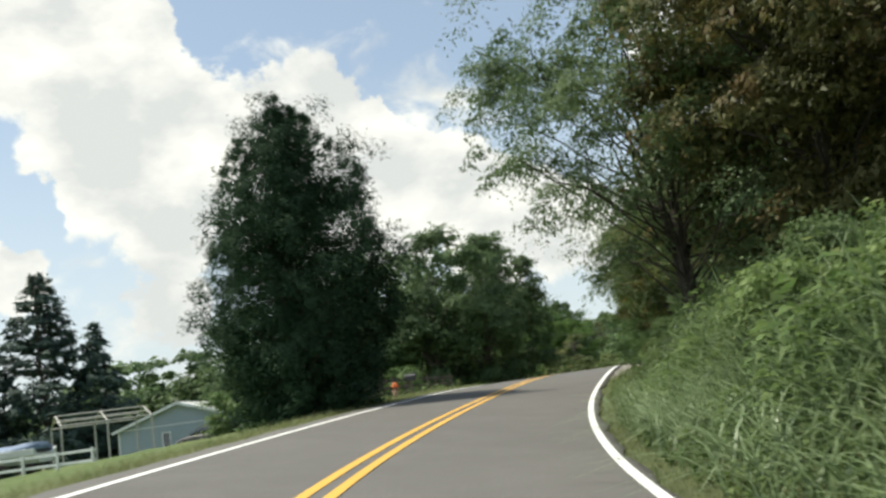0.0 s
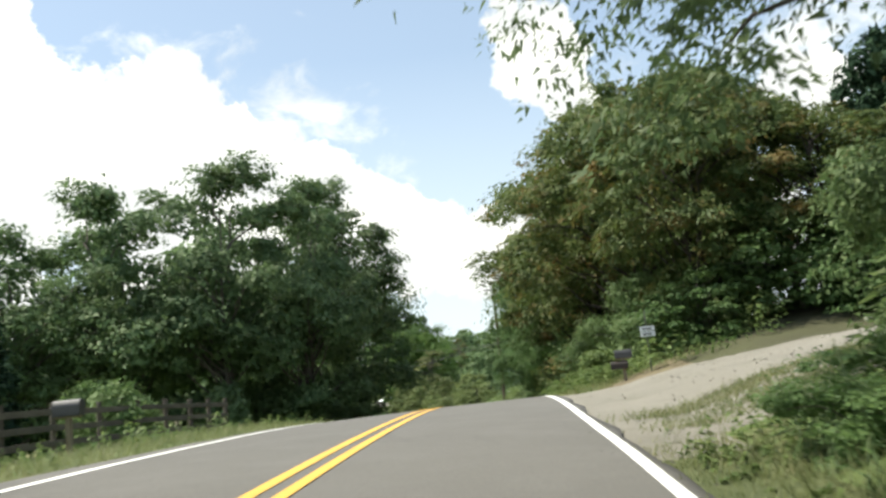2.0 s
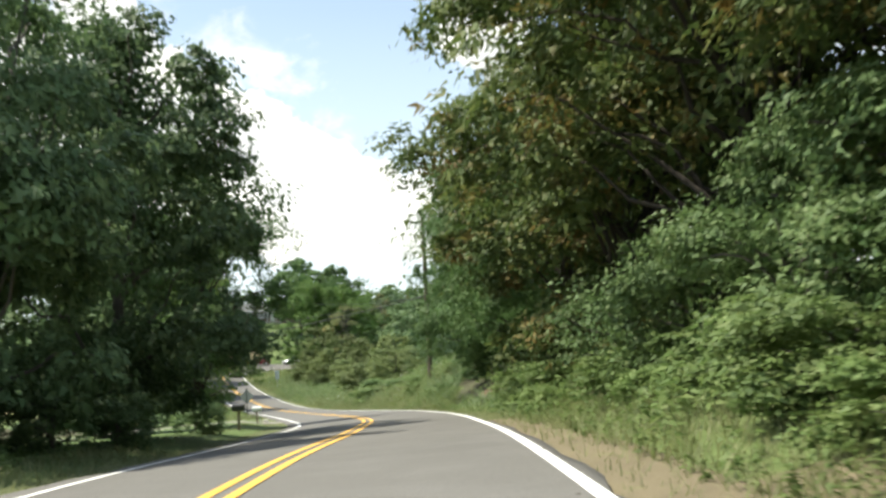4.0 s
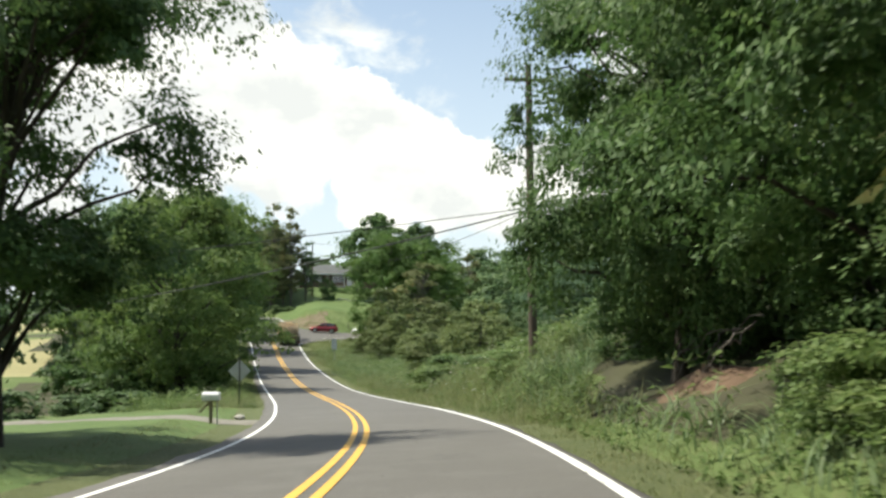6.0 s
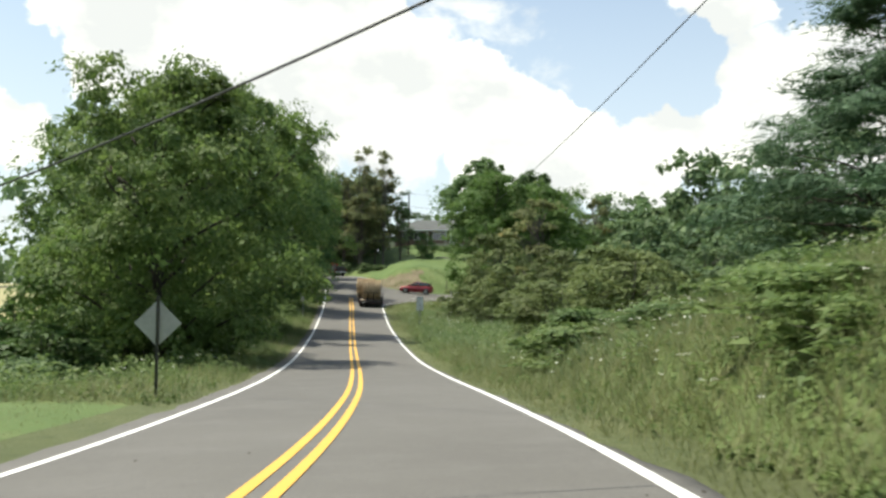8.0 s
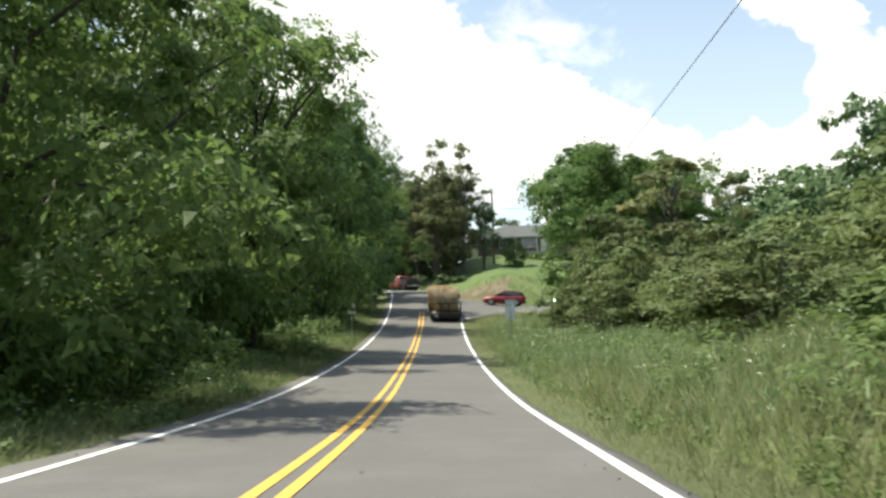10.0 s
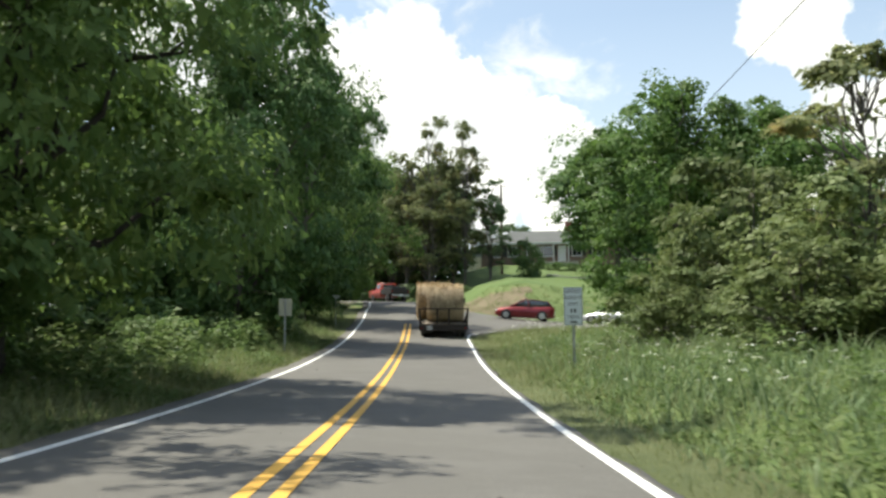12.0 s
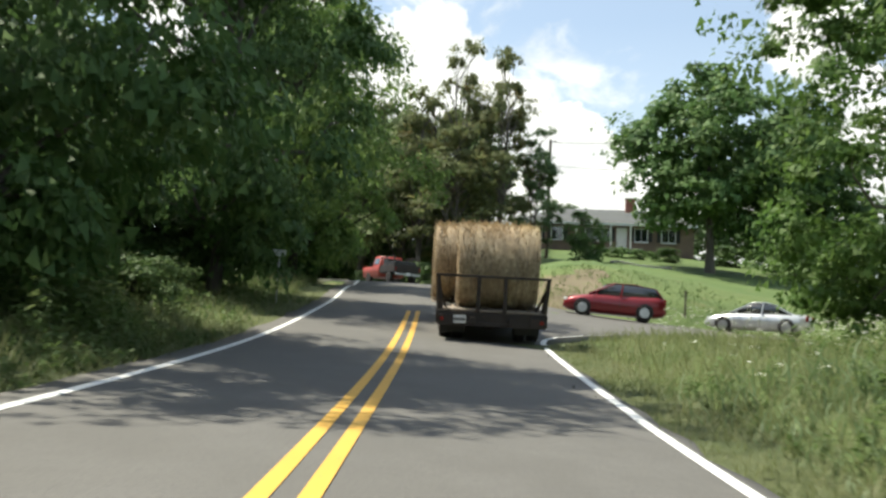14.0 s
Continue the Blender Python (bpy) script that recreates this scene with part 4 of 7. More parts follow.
def plant(kind, x, y, h, r, turn, label, category="tree", name=None, leaves=None, sink=0.1, detail="mid"):
    """A tree of the kind, h high and r in radius, on the ground."""
    k = KINDS[kind]
    key = (kind, leaves, detail)
    m = pose(x, y, gz(x, y) - sink, 0, 0, turn) @ Matrix.Diagonal((r / k["r"], r / k["r"], h / k["h"], 1))
    if key not in FIRST:
        spec = dict(k)
        more, each, scale, inner, size = DETAIL[detail]
        spec.update(clumps=int(k["clumps"] * more), leaves=int(k["leaves"] * each), leaf=k["leaf"] * scale, core=k.get("core", 2.5) * inner / more, core_leaf=size, limbs=k["limbs"] // (3 if detail == "far" else 1))
        if leaves:
            spec["leaf_mat"] = leaves
        trunk, crown = make_tree(kind, **spec)
        ob = thing(name or kind, m, label, category)
        part("trunk", trunk, k["bark"], ob)
        part("crown", crown, spec["leaf_mat"], ob)
        FIRST[key] = ob
        return ob
    first = FIRST[key]
    old = first.matrix_basis.copy()
    first.matrix_basis = Matrix()
    ob = copy_thing(first, m)
    first.matrix_basis = old
    ob.name = name or kind
    return tagged(ob, label, category)


# left of the road, from the house below the road to the first driveway
plant("cedar_tree", -6.0, 18.6, 11.1, 3.15, 20, "tall dense dark green cedar beside the road", detail="close")
for x, y, h, r, a in ((-29.4, 55, 15.2, 4.9, 10), (-26.2, 57, 11.2, 3.2, 70), (-34, 55, 13, 4.5, 130), (-39, 60, 12, 4.2, 200)):
    plant("spruce_tree", x, y, h, r, a, "dark spruce behind the pale outbuilding")
for x, y, h, r, a in ((-21.5, 68, 9.5, 4.4, 15), (-27.5, 72, 10.0, 4.8, 95), (-16.8, 70, 9.0, 4.2, 170), (-33, 76, 10.5, 5.0, 260), (-12.0, 72, 10.0, 4.4, 300)):
    plant("grove_tree", x, y, h, r, a, "leafy tree in the hollow behind the outbuilding", detail="far")
plant("arborvitae", -7.0, 39.5, 4.4, 0.85, 0, "dark columnar arborvitae behind the rail fence", "shrub")
plant("arborvitae", -9.2, 33.5, 3.0, 0.9, 60, "dark rounded evergreen behind the rail fence", "shrub")
for x, y, h, r, a, lf in ((-3.5, 37.6, 2.2, 1.1, 10, None), (-10.2, 39.0, 3.0, 1.6, 80, None), (-3.4, 42.8, 2.0, 1.2, 150, None), (-11.5, 33.0, 2.6, 1.6, 30, None)):
    plant("bush", x, y, h, r, a, "yellow-green bush growing through the rail fence", "shrub")
for x, y, h, r, a in ((-9.5, 54, 11.2, 3.9, 5), (-6.0, 56.5, 13.0, 4.2, 65), (-1.6, 56.5, 13.6, 4.3, 130), (2.0, 58.0, 13.2, 3.6, 200), (-13.5, 52, 10.0, 3.6, 290)):
    plant("grove_tree", x, y, h, r, a, "broad leafy tree of the roadside grove", detail="near")
for x, y, h, r, a in ((-2.0, 65.0, 13.8, 4.4, 250), (-8, 66, 13, 4.5, 20)):
    plant("grove_tree", x, y, h, r, a, "broad leafy tree of the roadside grove", detail="far")
plant("shade_tree", 6.3, 84.6, 13.2, 4.1, 240, "dark leafy shade tree on the mown lawn", detail="beside")
for x, y, h, r, a in ((4.2, 66.5, 12.8, 4.4, 40), (1.6, 88.0, 12.8, 4.6, 280)):
    plant("maple_tree", x, y, h, r, a, "dense green shade tree on the mown lawn", name="shade_tree", leaves="oak_leaf", detail="near")
for x, y, h, r, a in ((1.0, 57.5, 2.6, 1.6, 0), (3.2, 60.2, 2.0, 1.2, 70), (0.2, 61.2, 3.4, 2.0, 140), (4.6, 61.2, 1.6, 1.0, 200), (-1.5, 52.8, 2.0, 1.2, 20), (6.3, 70.8, 1.3, 0.9, 250)):
    plant("bush", x, y, h, r, a, "leafy bush at the foot of the grove", "shrub", leaves="oak_leaf")
for x, y, h, r, a in ((-9, 108, 2.4, 2.0, 0), (-5.2, 110, 2.0, 1.8, 90), (-1.6, 112.5, 2.0, 1.8, 200), (1.2, 114.6, 1.5, 1.4, 30), (3.6, 118, 1.6, 1.5, 140), (-13, 112, 2.8, 2.4, 260)):
    plant("bush", x, y, h, r, a, "overgrown bush at the edge of the lawn", "shrub", leaves="oak_leaf", detail="far")
# the walnuts and the wood along the left of the dip
for x, y, h, r, a in ((4.3, 129.8, 14.5, 5.9, 15), (-0.6, 139.5, 12.6, 4.6, 100), (0.6, 146.0, 17.0, 5.2, 220)):
    plant("walnut_tree", x, y, h, r, a, "spreading green walnut beside the road", detail="near")
for x, y, h, r, a in ((3.7, 153.8, 18.0, 5.8, 190), (1.8, 202.0, 15.5, 4.6, 40)):
    plant("walnut_tree", x, y, h, r, a, "tall walnut of the roadside wood", detail="near")
for x, y, h, r, a in ((-6.6, 171.0, 17.0, 4.6, 20), (2.2, 176.5, 17.5, 4.5, 100), (2.2, 190.0, 16.5, 4.2, 180)):
    plant("maple_tree", x, y, h, r, a, "dense dark tree of the roadside wood", detail="near")
for x, y, h, r, a in ((-4, 148, 17, 5.2, 0), (-4.6, 157, 16, 4.4, 60), (-9.5, 163, 13, 4.6, 130), (-11, 174, 14, 4.8, 200), (-5.5, 181, 14.5, 4.8, 10), (-6.5, 190, 14, 4.8, 80), (-8, 199, 13, 5, 270), (-9, 209, 12, 5, 330), (-13, 186, 13, 5, 200)):
    plant("grove_tree", x, y, h, r, a, "tall tree deeper in the roadside wood", detail="far")
for x, y, h, r, a in ((3.2, 163.5, 2.0, 1.8, 0), (1.8, 167.5, 2.0, 1.7, 70), (2.4, 174.5, 1.5, 1.3, 150), (2.2, 184, 1.5, 1.4, 210), (1.4, 192, 1.6, 1.4, 20)):
    plant("bush", x, y, h, r, a, "bright green bush at the edge of the wood", "shrub")
for k in range(15):
    y = 128 + 5.2 * k
    plant("olive_shrub", 0.2 - 3.0 * (k % 2) - 0.02 * (y - 128), y, 3.2 + 0.5 * (k * 7 % 4), 2.6 + 0.2 * (k % 3), k * 77, "dark undergrowth thicket inside the wood", "shrub", leaves="maple_leaf", detail="far")
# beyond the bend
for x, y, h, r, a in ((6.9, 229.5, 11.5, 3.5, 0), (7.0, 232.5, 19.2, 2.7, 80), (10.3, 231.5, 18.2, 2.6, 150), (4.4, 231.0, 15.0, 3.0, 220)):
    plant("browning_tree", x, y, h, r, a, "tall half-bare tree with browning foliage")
for x, y, h, r, a in ((12.9, 233.0, 11.0, 2.3, 40), (8.8, 236.5, 13.0, 3.2, 120)):
    plant("browning_tree", x, y, h, r, a, "airy green tree beside the utility pole", leaves="oak_leaf")
for x, y, h, r, a in ((2.4, 235.5, 17.5, 4.4, 190), (-0.8, 236.0, 17.5, 4.8, 250), (5.4, 240.5, 15.5, 4.2, 70)):
    plant("grove_tree", x, y, h, r, a, "tall leafy tree on the outside of the bend", leaves="olive_leaf")
plant("grove_tree", 16.0, 262, 7.5, 3.0, 140, "green tree behind the brick house")
for x, y, h, r, a in ((0.5, 240, 16, 4.6, 10), (-6, 241, 16, 5, 90), (1.5, 250, 17, 5.2, 150), (-8, 252, 16, 5.2, 220), (-14, 243, 15, 5, 300), (6.5, 247, 14, 4.0, 30), (-1.8, 212, 16, 4.0, 60)):
    plant("maple_tree", x, y, h, r, a, "large leafy tree beyond the bend", detail="far")
for x, y, h, r, a in ((4.8, 228.6, 1.8, 1.5, 0), (8.2, 225.5, 1.4, 1.4, 120), (10.2, 225.0, 1.1, 1.2, 30), (0.6, 231.6, 2.0, 1.5, 200)):
    plant("bush", x, y, h, r, a, "low bush on the outside of the bend", "shrub", detail="far")

# right of the road
plant("willowy_tree", 6.4, 16.7, 13.6, 7.7, 340, "fine-leaved tree with drooping branches over the road", detail="close")
plant("locust_tree", 10.6, 8.0, 12.5, 4.8, 20, "locust with browning leaves on the weedy bank", leaves="rust_leaf", detail="close")
plant("locust_tree", 8.8, 11.0, 12.5, 4.8, 80, "locust with browning leaves on the weedy bank", leaves="rust_leaf", detail="close")
plant("locust_tree", 10.2, 19.2, 10.0, 3.8, 60, "locust with browning leaves on the weedy bank", leaves="rust_leaf", detail="close")
plant("locust_tree", 10.4, 14.5, 12.5, 4.6, 140, "leafy locust on the weedy bank", detail="near")
plant("locust_tree", 12.5, -1.5, 13, 5.0, 250, "leafy locust on the weedy bank", detail="near")
for x, y, h, r, a in ((20.5, 42.4, 7.2, 4.4, 75), (26.5, 40.5, 6.6, 4.4, 200), (15.8, 43.6, 10.6, 3.9, 20)):
    plant("locust_tree", x, y, h, r, a, "locust whose crown shades the top of the driveway", detail="near")
for x, y, h, r, a in ((22.6, 87.4, 3.2, 1.6, 0), (22.4, 90.6, 3.0, 1.5, 90), (24.0, 84.4, 3.4, 1.8, 200), (23.6, 80.6, 3.2, 1.8, 300)):
    plant("olive_shrub", x, y, h, r, a, "dark undergrowth in the hollow under the trees", "shrub", leaves="maple_leaf")
plant("cedar_tree", 27.0, 47.0, 10.8, 3.1, 80, "dark cedar above the gravel driveway", detail="far")
plant("bush", 10.4, 24.6, 3.4, 1.6, 30, "bright green bush beside the gravel driveway", "shrub", detail="near")
for x, y, h, r, a in ((18.5, 42.0, 4.5, 2.6, 0), (22.5, 40.5, 5.2, 3.0, 80), (27.5, 38.5, 6.0, 3.6, 160), (15.0, 42.6, 3.0, 1.9, 250), (20.0, 39.6, 3.4, 2.2, 30), (24.5, 37.6, 3.6, 2.4, 110)):
    plant("olive_shrub", x, y, h, r, a, "dark leafy shrub in the shade above the driveway", "shrub", leaves="maple_leaf")
for x, y, h, r, a in ((17.4, 46.5, 11.0, 4.6, 0), (17.4, 53.5, 13.4, 5.4, 150), (18.1, 60.5, 13.8, 5.5, 220), (19.2, 68.0, 12.8, 5.6, 300)):
    plant("locust_tree", x, y, h, r, a, "large locust with olive-green leaves over the bank", detail="near")
for x, y, h, r, a in ((21.0, 53, 13, 5, 30), (23.5, 62, 13, 5, 110)):
    plant("locust_tree", x, y, h, r, a, "large locust with olive-green leaves over the bank")
for x, y, h, r, a in ((21.5, 76.0, 12.2, 4.8, 10), (21.3, 84.9, 13.2, 3.9, 340)):
    plant("walnut_tree", x, y, h, r, a, "dark leafy tree leaning over the bank", leaves="maple_leaf", detail="beside")
for x, y, h, r, a in ((27.5, 87.0, 12, 5, 270), (27.5, 77, 12, 5, 350)):
    plant("walnut_tree", x, y, h, r, a, "dark leafy tree leaning over the bank")
for x, y, h, r, a in ((14.4, 48.0, 2.8, 1.8, 0), (15.2, 52.0, 2.8, 1.8, 70), (16.0, 46.0, 3.8, 2.0, 250), (16.6, 50.0, 4.0, 2.0, 310), (16.2, 56.0, 2.8, 1.9, 150), (17.6, 60.5, 2.6, 1.8, 220), (18.6, 65.5, 2.4, 1.8, 300), (19.4, 71.0, 2.2, 1.7, 30), (14.4, 43.6, 2.4, 1.5, 100), (5.4, 3.0, 1.9, 1.3, 60), (6.4, 9.0, 1.8, 1.2, 200), (7.6, 14.0, 1.3, 1.2, 130)):
    plant("bush", x, y, h, r, a, "vine-covered bush on the bank below the trees", "shrub", detail="near")
for k in range(16):
    y = 43.0 + 2.1 * k
    plant("bush", float(ref_line(y)[0]) + (5.7 if y < 52 else 5.2) + 1.3 * (k * 5 % 4) / 3, y, 0.8 + 0.18 * (k * 3 % 4), 0.8 + 0.12 * (k * 7 % 4), k * 53, "lush weed clump at the foot of the bank", "weed", name="weed_clump", leaves="weed_leaf")
plant("shade_tree", 22.9, 87.4, 11.8, 4.5, 260, "dark leafy tree with a high crown beside the utility pole", name="shade_tree", detail="beside")
for k in range(11):
    y = -8.0 + 1.45 * k + 0.6 * math.sin(k * 2.3)
    d = 6.0 + 1.8 * (k * 5 % 7) / 6
    plant("bush", float(ref_line(y)[0]) + d, y, 0.8 + 0.2 * (k * 3 % 5), 0.85 + 0.14 * (k * 7 % 4), k * 71, "rank leafy weed clump on the bank", "weed", name="weed_clump", leaves="weed_leaf")
for x, y, h, r, a in ((5.6, 20.0, 0.8, 0.8, 0), (6.6, 20.8, 0.8, 0.8, 100), (7.8, 19.0, 1.0, 1.0, 200)):
    plant("bush", x, y, h, r, a, "dark leafy weed clump beside the gravel driveway", "weed", name="weed_clump", leaves="maple_leaf", detail="near")
plant("pine_tree", 34.2, 122, 13.8, 7.4, 0, "tall blue-green pine on the hillside")
for x, y, h, r, a in ((21.6, 112.0, 1.1, 1.2, 200), (25.5, 113.5, 1.6, 1.6, 300), (21.5, 119.5, 1.4, 1.5, 40), (27.5, 109.5, 1.6, 1.6, 150)):
    plant("bush", x, y, h, r, a, "low shrub on the weedy hillside", "shrub")
for k, (x, y) in enumerate(((25.4, 105.5), (24.2, 111.5), (24.6, 118.0), (20.8, 122.5), (26.8, 102.5), (13.2, 44.5), (13.8, 46.8), (14.0, 50.0), (15.0, 53.6), (15.7, 57.0), (13.4, 48.6), (16.9, 61.5), (17.8, 66.0))):
    plant("bush", x, y, 0.75 + 0.09 * (k * 7 % 5), 0.75 + 0.08 * (k * 3 % 5), k * 67, "rank leafy weed clump on the bank", "weed", name="weed_clump", leaves="weed_leaf", detail="far")
for k in range(22):
    y = 99 + 1.3 * k + math.sin(k * 1.7)
    d = 6.0 + 10.5 * (k * 7 % 13) / 12
    plant("bush", float(ref_line(y)[0]) + d, y, 0.8 + 0.16 * (k * 3 % 6), 0.9 + 0.16 * (k * 5 % 6), k * 71, "rank leafy weed clump on the hillside", "weed", name="weed_clump", leaves="weed_leaf", detail="far" if y > 112 else "mid")
plant("grove_tree", 37.5, 137, 11.0, 4.4, 60, "dark leafy tree beyond the pine")
for x, y, h, r, a in ((25.0, 129.0, 4.0, 2.6, 0), (22.5, 136.5, 3.4, 2.5, 80), (27, 141, 4.6, 3.0, 160), (33, 145, 6.0, 3.2, 250), (23.5, 146, 3.3, 2.4, 300), (38, 152, 6.5, 3.6, 20)):
    plant("olive_shrub", x, y, h, r, a, "dense green thicket shrub on the slope", "shrub", leaves="olive_leaf" if x < 28 else "oak_leaf")
for x, y, h, r, a in ((23.4, 172.0, 8.4, 3.2, 0), (22.9, 160.5, 5.2, 2.8, 60), (27.0, 163, 6.2, 3.0, 100), (20.6, 158.0, 3.4, 1.9, 200), (30.5, 158.5, 6.6, 3.4, 290), (24.5, 155.5, 3.6, 2.2, 40), (18.9, 166.8, 3.2, 1.7, 140), (21.6, 170.5, 4.4, 2.3, 240)):
    plant("olive_shrub", x, y, h, r, a, "tangled olive-green shrub above the weeds", "shrub")
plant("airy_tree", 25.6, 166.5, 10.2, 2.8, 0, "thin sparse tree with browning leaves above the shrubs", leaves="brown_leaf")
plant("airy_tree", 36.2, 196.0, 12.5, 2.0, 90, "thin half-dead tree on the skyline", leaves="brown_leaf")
for x, y, h, r, a in ((24.0, 190.0, 14.6, 5.2, 25), (29.2, 190.0, 13.6, 5.0, 120)):
    plant("maple_tree", x, y, h, r, a, "large light green tree near the junction", leaves="fresh_leaf", detail="near")
for x, y, h, r, a in ((26.0, 232, 16.0, 6.4, 0), (33.5, 236, 14.5, 5.6, 80)):
    plant("lawn_maple", x, y, h, r, a, "dense round maple on the lawn of the brick house")
for x, y, h, r, a in ((34, 204, 10.0, 4.2, 10), (41, 201, 14.5, 4.6, 100), (48, 208, 15.0, 5.2, 190), (38, 186, 11.5, 4.4, 260), (44, 182, 17, 5.2, 330), (47, 176, 15, 5.0, 30), (36, 170, 9.0, 4.0, 50), (43, 160, 9.5, 4.2, 130), (33, 260, 8.5, 4.6, 20), (40, 257, 8.5, 4.6, 110), (47.5, 252, 10, 5.0, 200), (55, 246, 10, 5.2, 290)):
    plant("grove_tree", x, y, h, r, a, "dark tree of the wood beyond the side road", detail="far")
plant("olive_shrub", 16.9, 231.5, 4.6, 1.5, 30, "small dark ornamental tree on the lawn", "tree", name="ornamental_tree", leaves="maple_leaf")
for x, y, h, r, a in ((20.3, 240.5, 1.3, 1.3, 0), (22.4, 241, 1.2, 1.2, 90), (24.0, 240, 1.5, 1.3, 200), (30.5, 243, 2.4, 2.2, 60), (34.5, 245, 2.6, 2.4, 140), (38.5, 243, 2.8, 2.6, 220), (18.5, 242, 1.1, 1.1, 20)):
    plant("bush", x, y, h, r, a, "clipped round shrub in front of the brick house", "shrub", leaves="maple_leaf", detail="far")
for x, y, h, r, a in ((-60, 140, 10, 5, 0), (-48, 150, 11, 5, 60), (-36, 158, 10, 5, 120), (-27, 168, 10, 4.6, 190), (-24, 140, 9, 4.4, 260), (-70, 120, 11, 5.5, 320), (-52, 98, 9, 4.8, 30), (-27.5, 96, 9.5, 4.6, 10), (-21.5, 100, 11.0, 5.0, 80), (-15.5, 99, 10.5, 4.6, 150), (-34, 97, 8.0, 4.4, 220)):
    plant("grove_tree", x, y, h, r, a, "distant leafy tree below the road", detail="far")


def far_woods():
    """Woods along the skyline, too far to tell tree from tree."""
    rng = np.random.default_rng(41)
    n = 760
    side = rng.uniform(-1, 1, n)
    ang = side * 1.25
    dist = rng.uniform(260, 520, n)
    x, y = 8 + np.sin(ang) * dist, 60 + np.cos(ang) * dist
    keep = (y > 275) | (np.abs(x) > 90)
    x, y = x[keep], y[keep]
    z = ground_z(x, y)
    h = rng.uniform(9, 15, len(x))
    per = 52
    k = np.repeat(np.arange(len(x)), per)
    o = rng.normal(0, 1, (len(k), 3))
    o = unit(o) * (rng.uniform(0.5, 1, len(k)) ** 0.5)[:, None]
    pos = np.stack([x[k] + o[:, 0] * h[k] * 0.42, y[k] + o[:, 1] * h[k] * 0.42, z[k] + h[k] * 0.52 + o[:, 2] * h[k] * 0.5], 1)
    nrm = unit(o + rng.normal(0, 0.5, o.shape) + np.array([0, 0, 0.4]))
    ax = unit(np.cross(nrm, rng.normal(0, 1, o.shape)))
    ln = rng.uniform(1.8, 3.6, len(k))
    v, q = leaf_arrays(pos, ax, nrm, ln, ln * 0.7)
    ob = new("far_woods", fast_mesh("far_woods", v, q, "oak_leaf"))
    tagged(ob, "distant hazy green woods along the skyline", "woods", kind="stuff")


far_woods()


# ---- grass, weeds and flowers ----
def scatter(rng, n, lo, hi, dmin, dmax, power=1.0, side=1):
    """Places beside the road between two distances along it."""
    y = rng.uniform(lo, hi, n)
    d = dmin + (dmax - dmin) * rng.uniform(0, 1, n) ** power
    x = ref_line(y)[0] + side * d
    return x, y


def clear_of_roads(x, y):
    ok = np.ones(len(x), bool)
    for pts, gap in ((CARVE_SIDE, 1.0), (CARVE_ROAD[CARVE_ROAD[:, 1] > 195], 1.1)):
        sel = np.nonzero(y > 175)[0]
        if len(sel):
            d2 = ((x[sel][:, None] - pts[None, :, 0]) ** 2 + (y[sel][:, None] - pts[None, :, 1]) ** 2).min(1)
            ok[sel[d2 < gap * gap]] = False
    ok &= ~((y > 22.4 + 0.3 * (x - 7) + 0.5 * np.sin(x * 3) + 0.8 * np.sin(x * 17 + y * 13)) & (y < 38.6) & (x > ref_line(y)[0]) & (x - ref_line(y)[0] < 20))
    ok &= (np.hypot(x - 11.1, y - 39.3) > 1.1)
    near = x - ref_line(y)[0]
    ok &= ~((y > 38) & (y < 62) & (near > 0) & (near < 4.1) & (np.sin(x * 91 + y * 57) < 0.75))
    ok &= ~((y > 75.5 + 0.8 * np.sin(x * 5)) & (y < 92 + 0.6 * np.sin(x * 4)) & (x - ref_line(y)[0] > 5.4 + 0.4 * np.sin(y * 2.3)) & (x > 15.2 + 0.402 * (y - 76.2)))       # no growth over the ground coloured dark for the hollow's shade
    ok &= ~((y > 95.6) & (y < 98.8 + (12 - x) * 0.2) & (x < 11.6) & (x > -8) & (np.abs(y - 96.6 - np.maximum(11.4 - x, 0) * 0.35) < 1.3))
    return ok


def blades(name, x, y, height, width, mat, label, rng, lean=0.5, segs=2):
    """Curved blades, one to each place."""
    ok = clear_of_roads(x, y)
    x, y, height = x[ok], y[ok], height[ok]
    n = len(x)
    z = ground_z(x, y) - 0.03
    a = rng.uniform(0, 2 * np.pi, n)
    d = np.stack([np.cos(a), np.sin(a), 0 * a], 1)
    s = np.stack([-np.sin(a), np.cos(a), 0 * a], 1)
    base = np.stack([x, y, z], 1)
    l = lean * rng.uniform(0.3, 1.4, n)
    rows = []
    for t in np.linspace(0, 1, segs + 1):
        c = base + d * (height * l * t ** 2)[:, None] + np.array([0, 0, 1.0]) * (height * (t - 0.28 * l * t ** 3))[:, None]
        w = (width * height ** 0.4 * (1 - t) ** 0.7 * 0.5 + 0.0015)[:, None]
        rows.append(np.stack([c - s * w, c + s * w], 1))
    v = np.stack(rows, 1).reshape(n, -1, 3)
    m = v.shape[1]
    f = np.concatenate([np.array([[2 * k, 2 * k + 1, 2 * k + 3, 2 * k + 2]]) for k in range(segs)])
    q = (np.arange(n)[:, None, None] * m + f[None]).reshape(-1, 4)
    ob = new(name, fast_mesh(name, v.reshape(-1, 3), q, mat))
    return tagged(ob, label, "grass", kind="stuff")


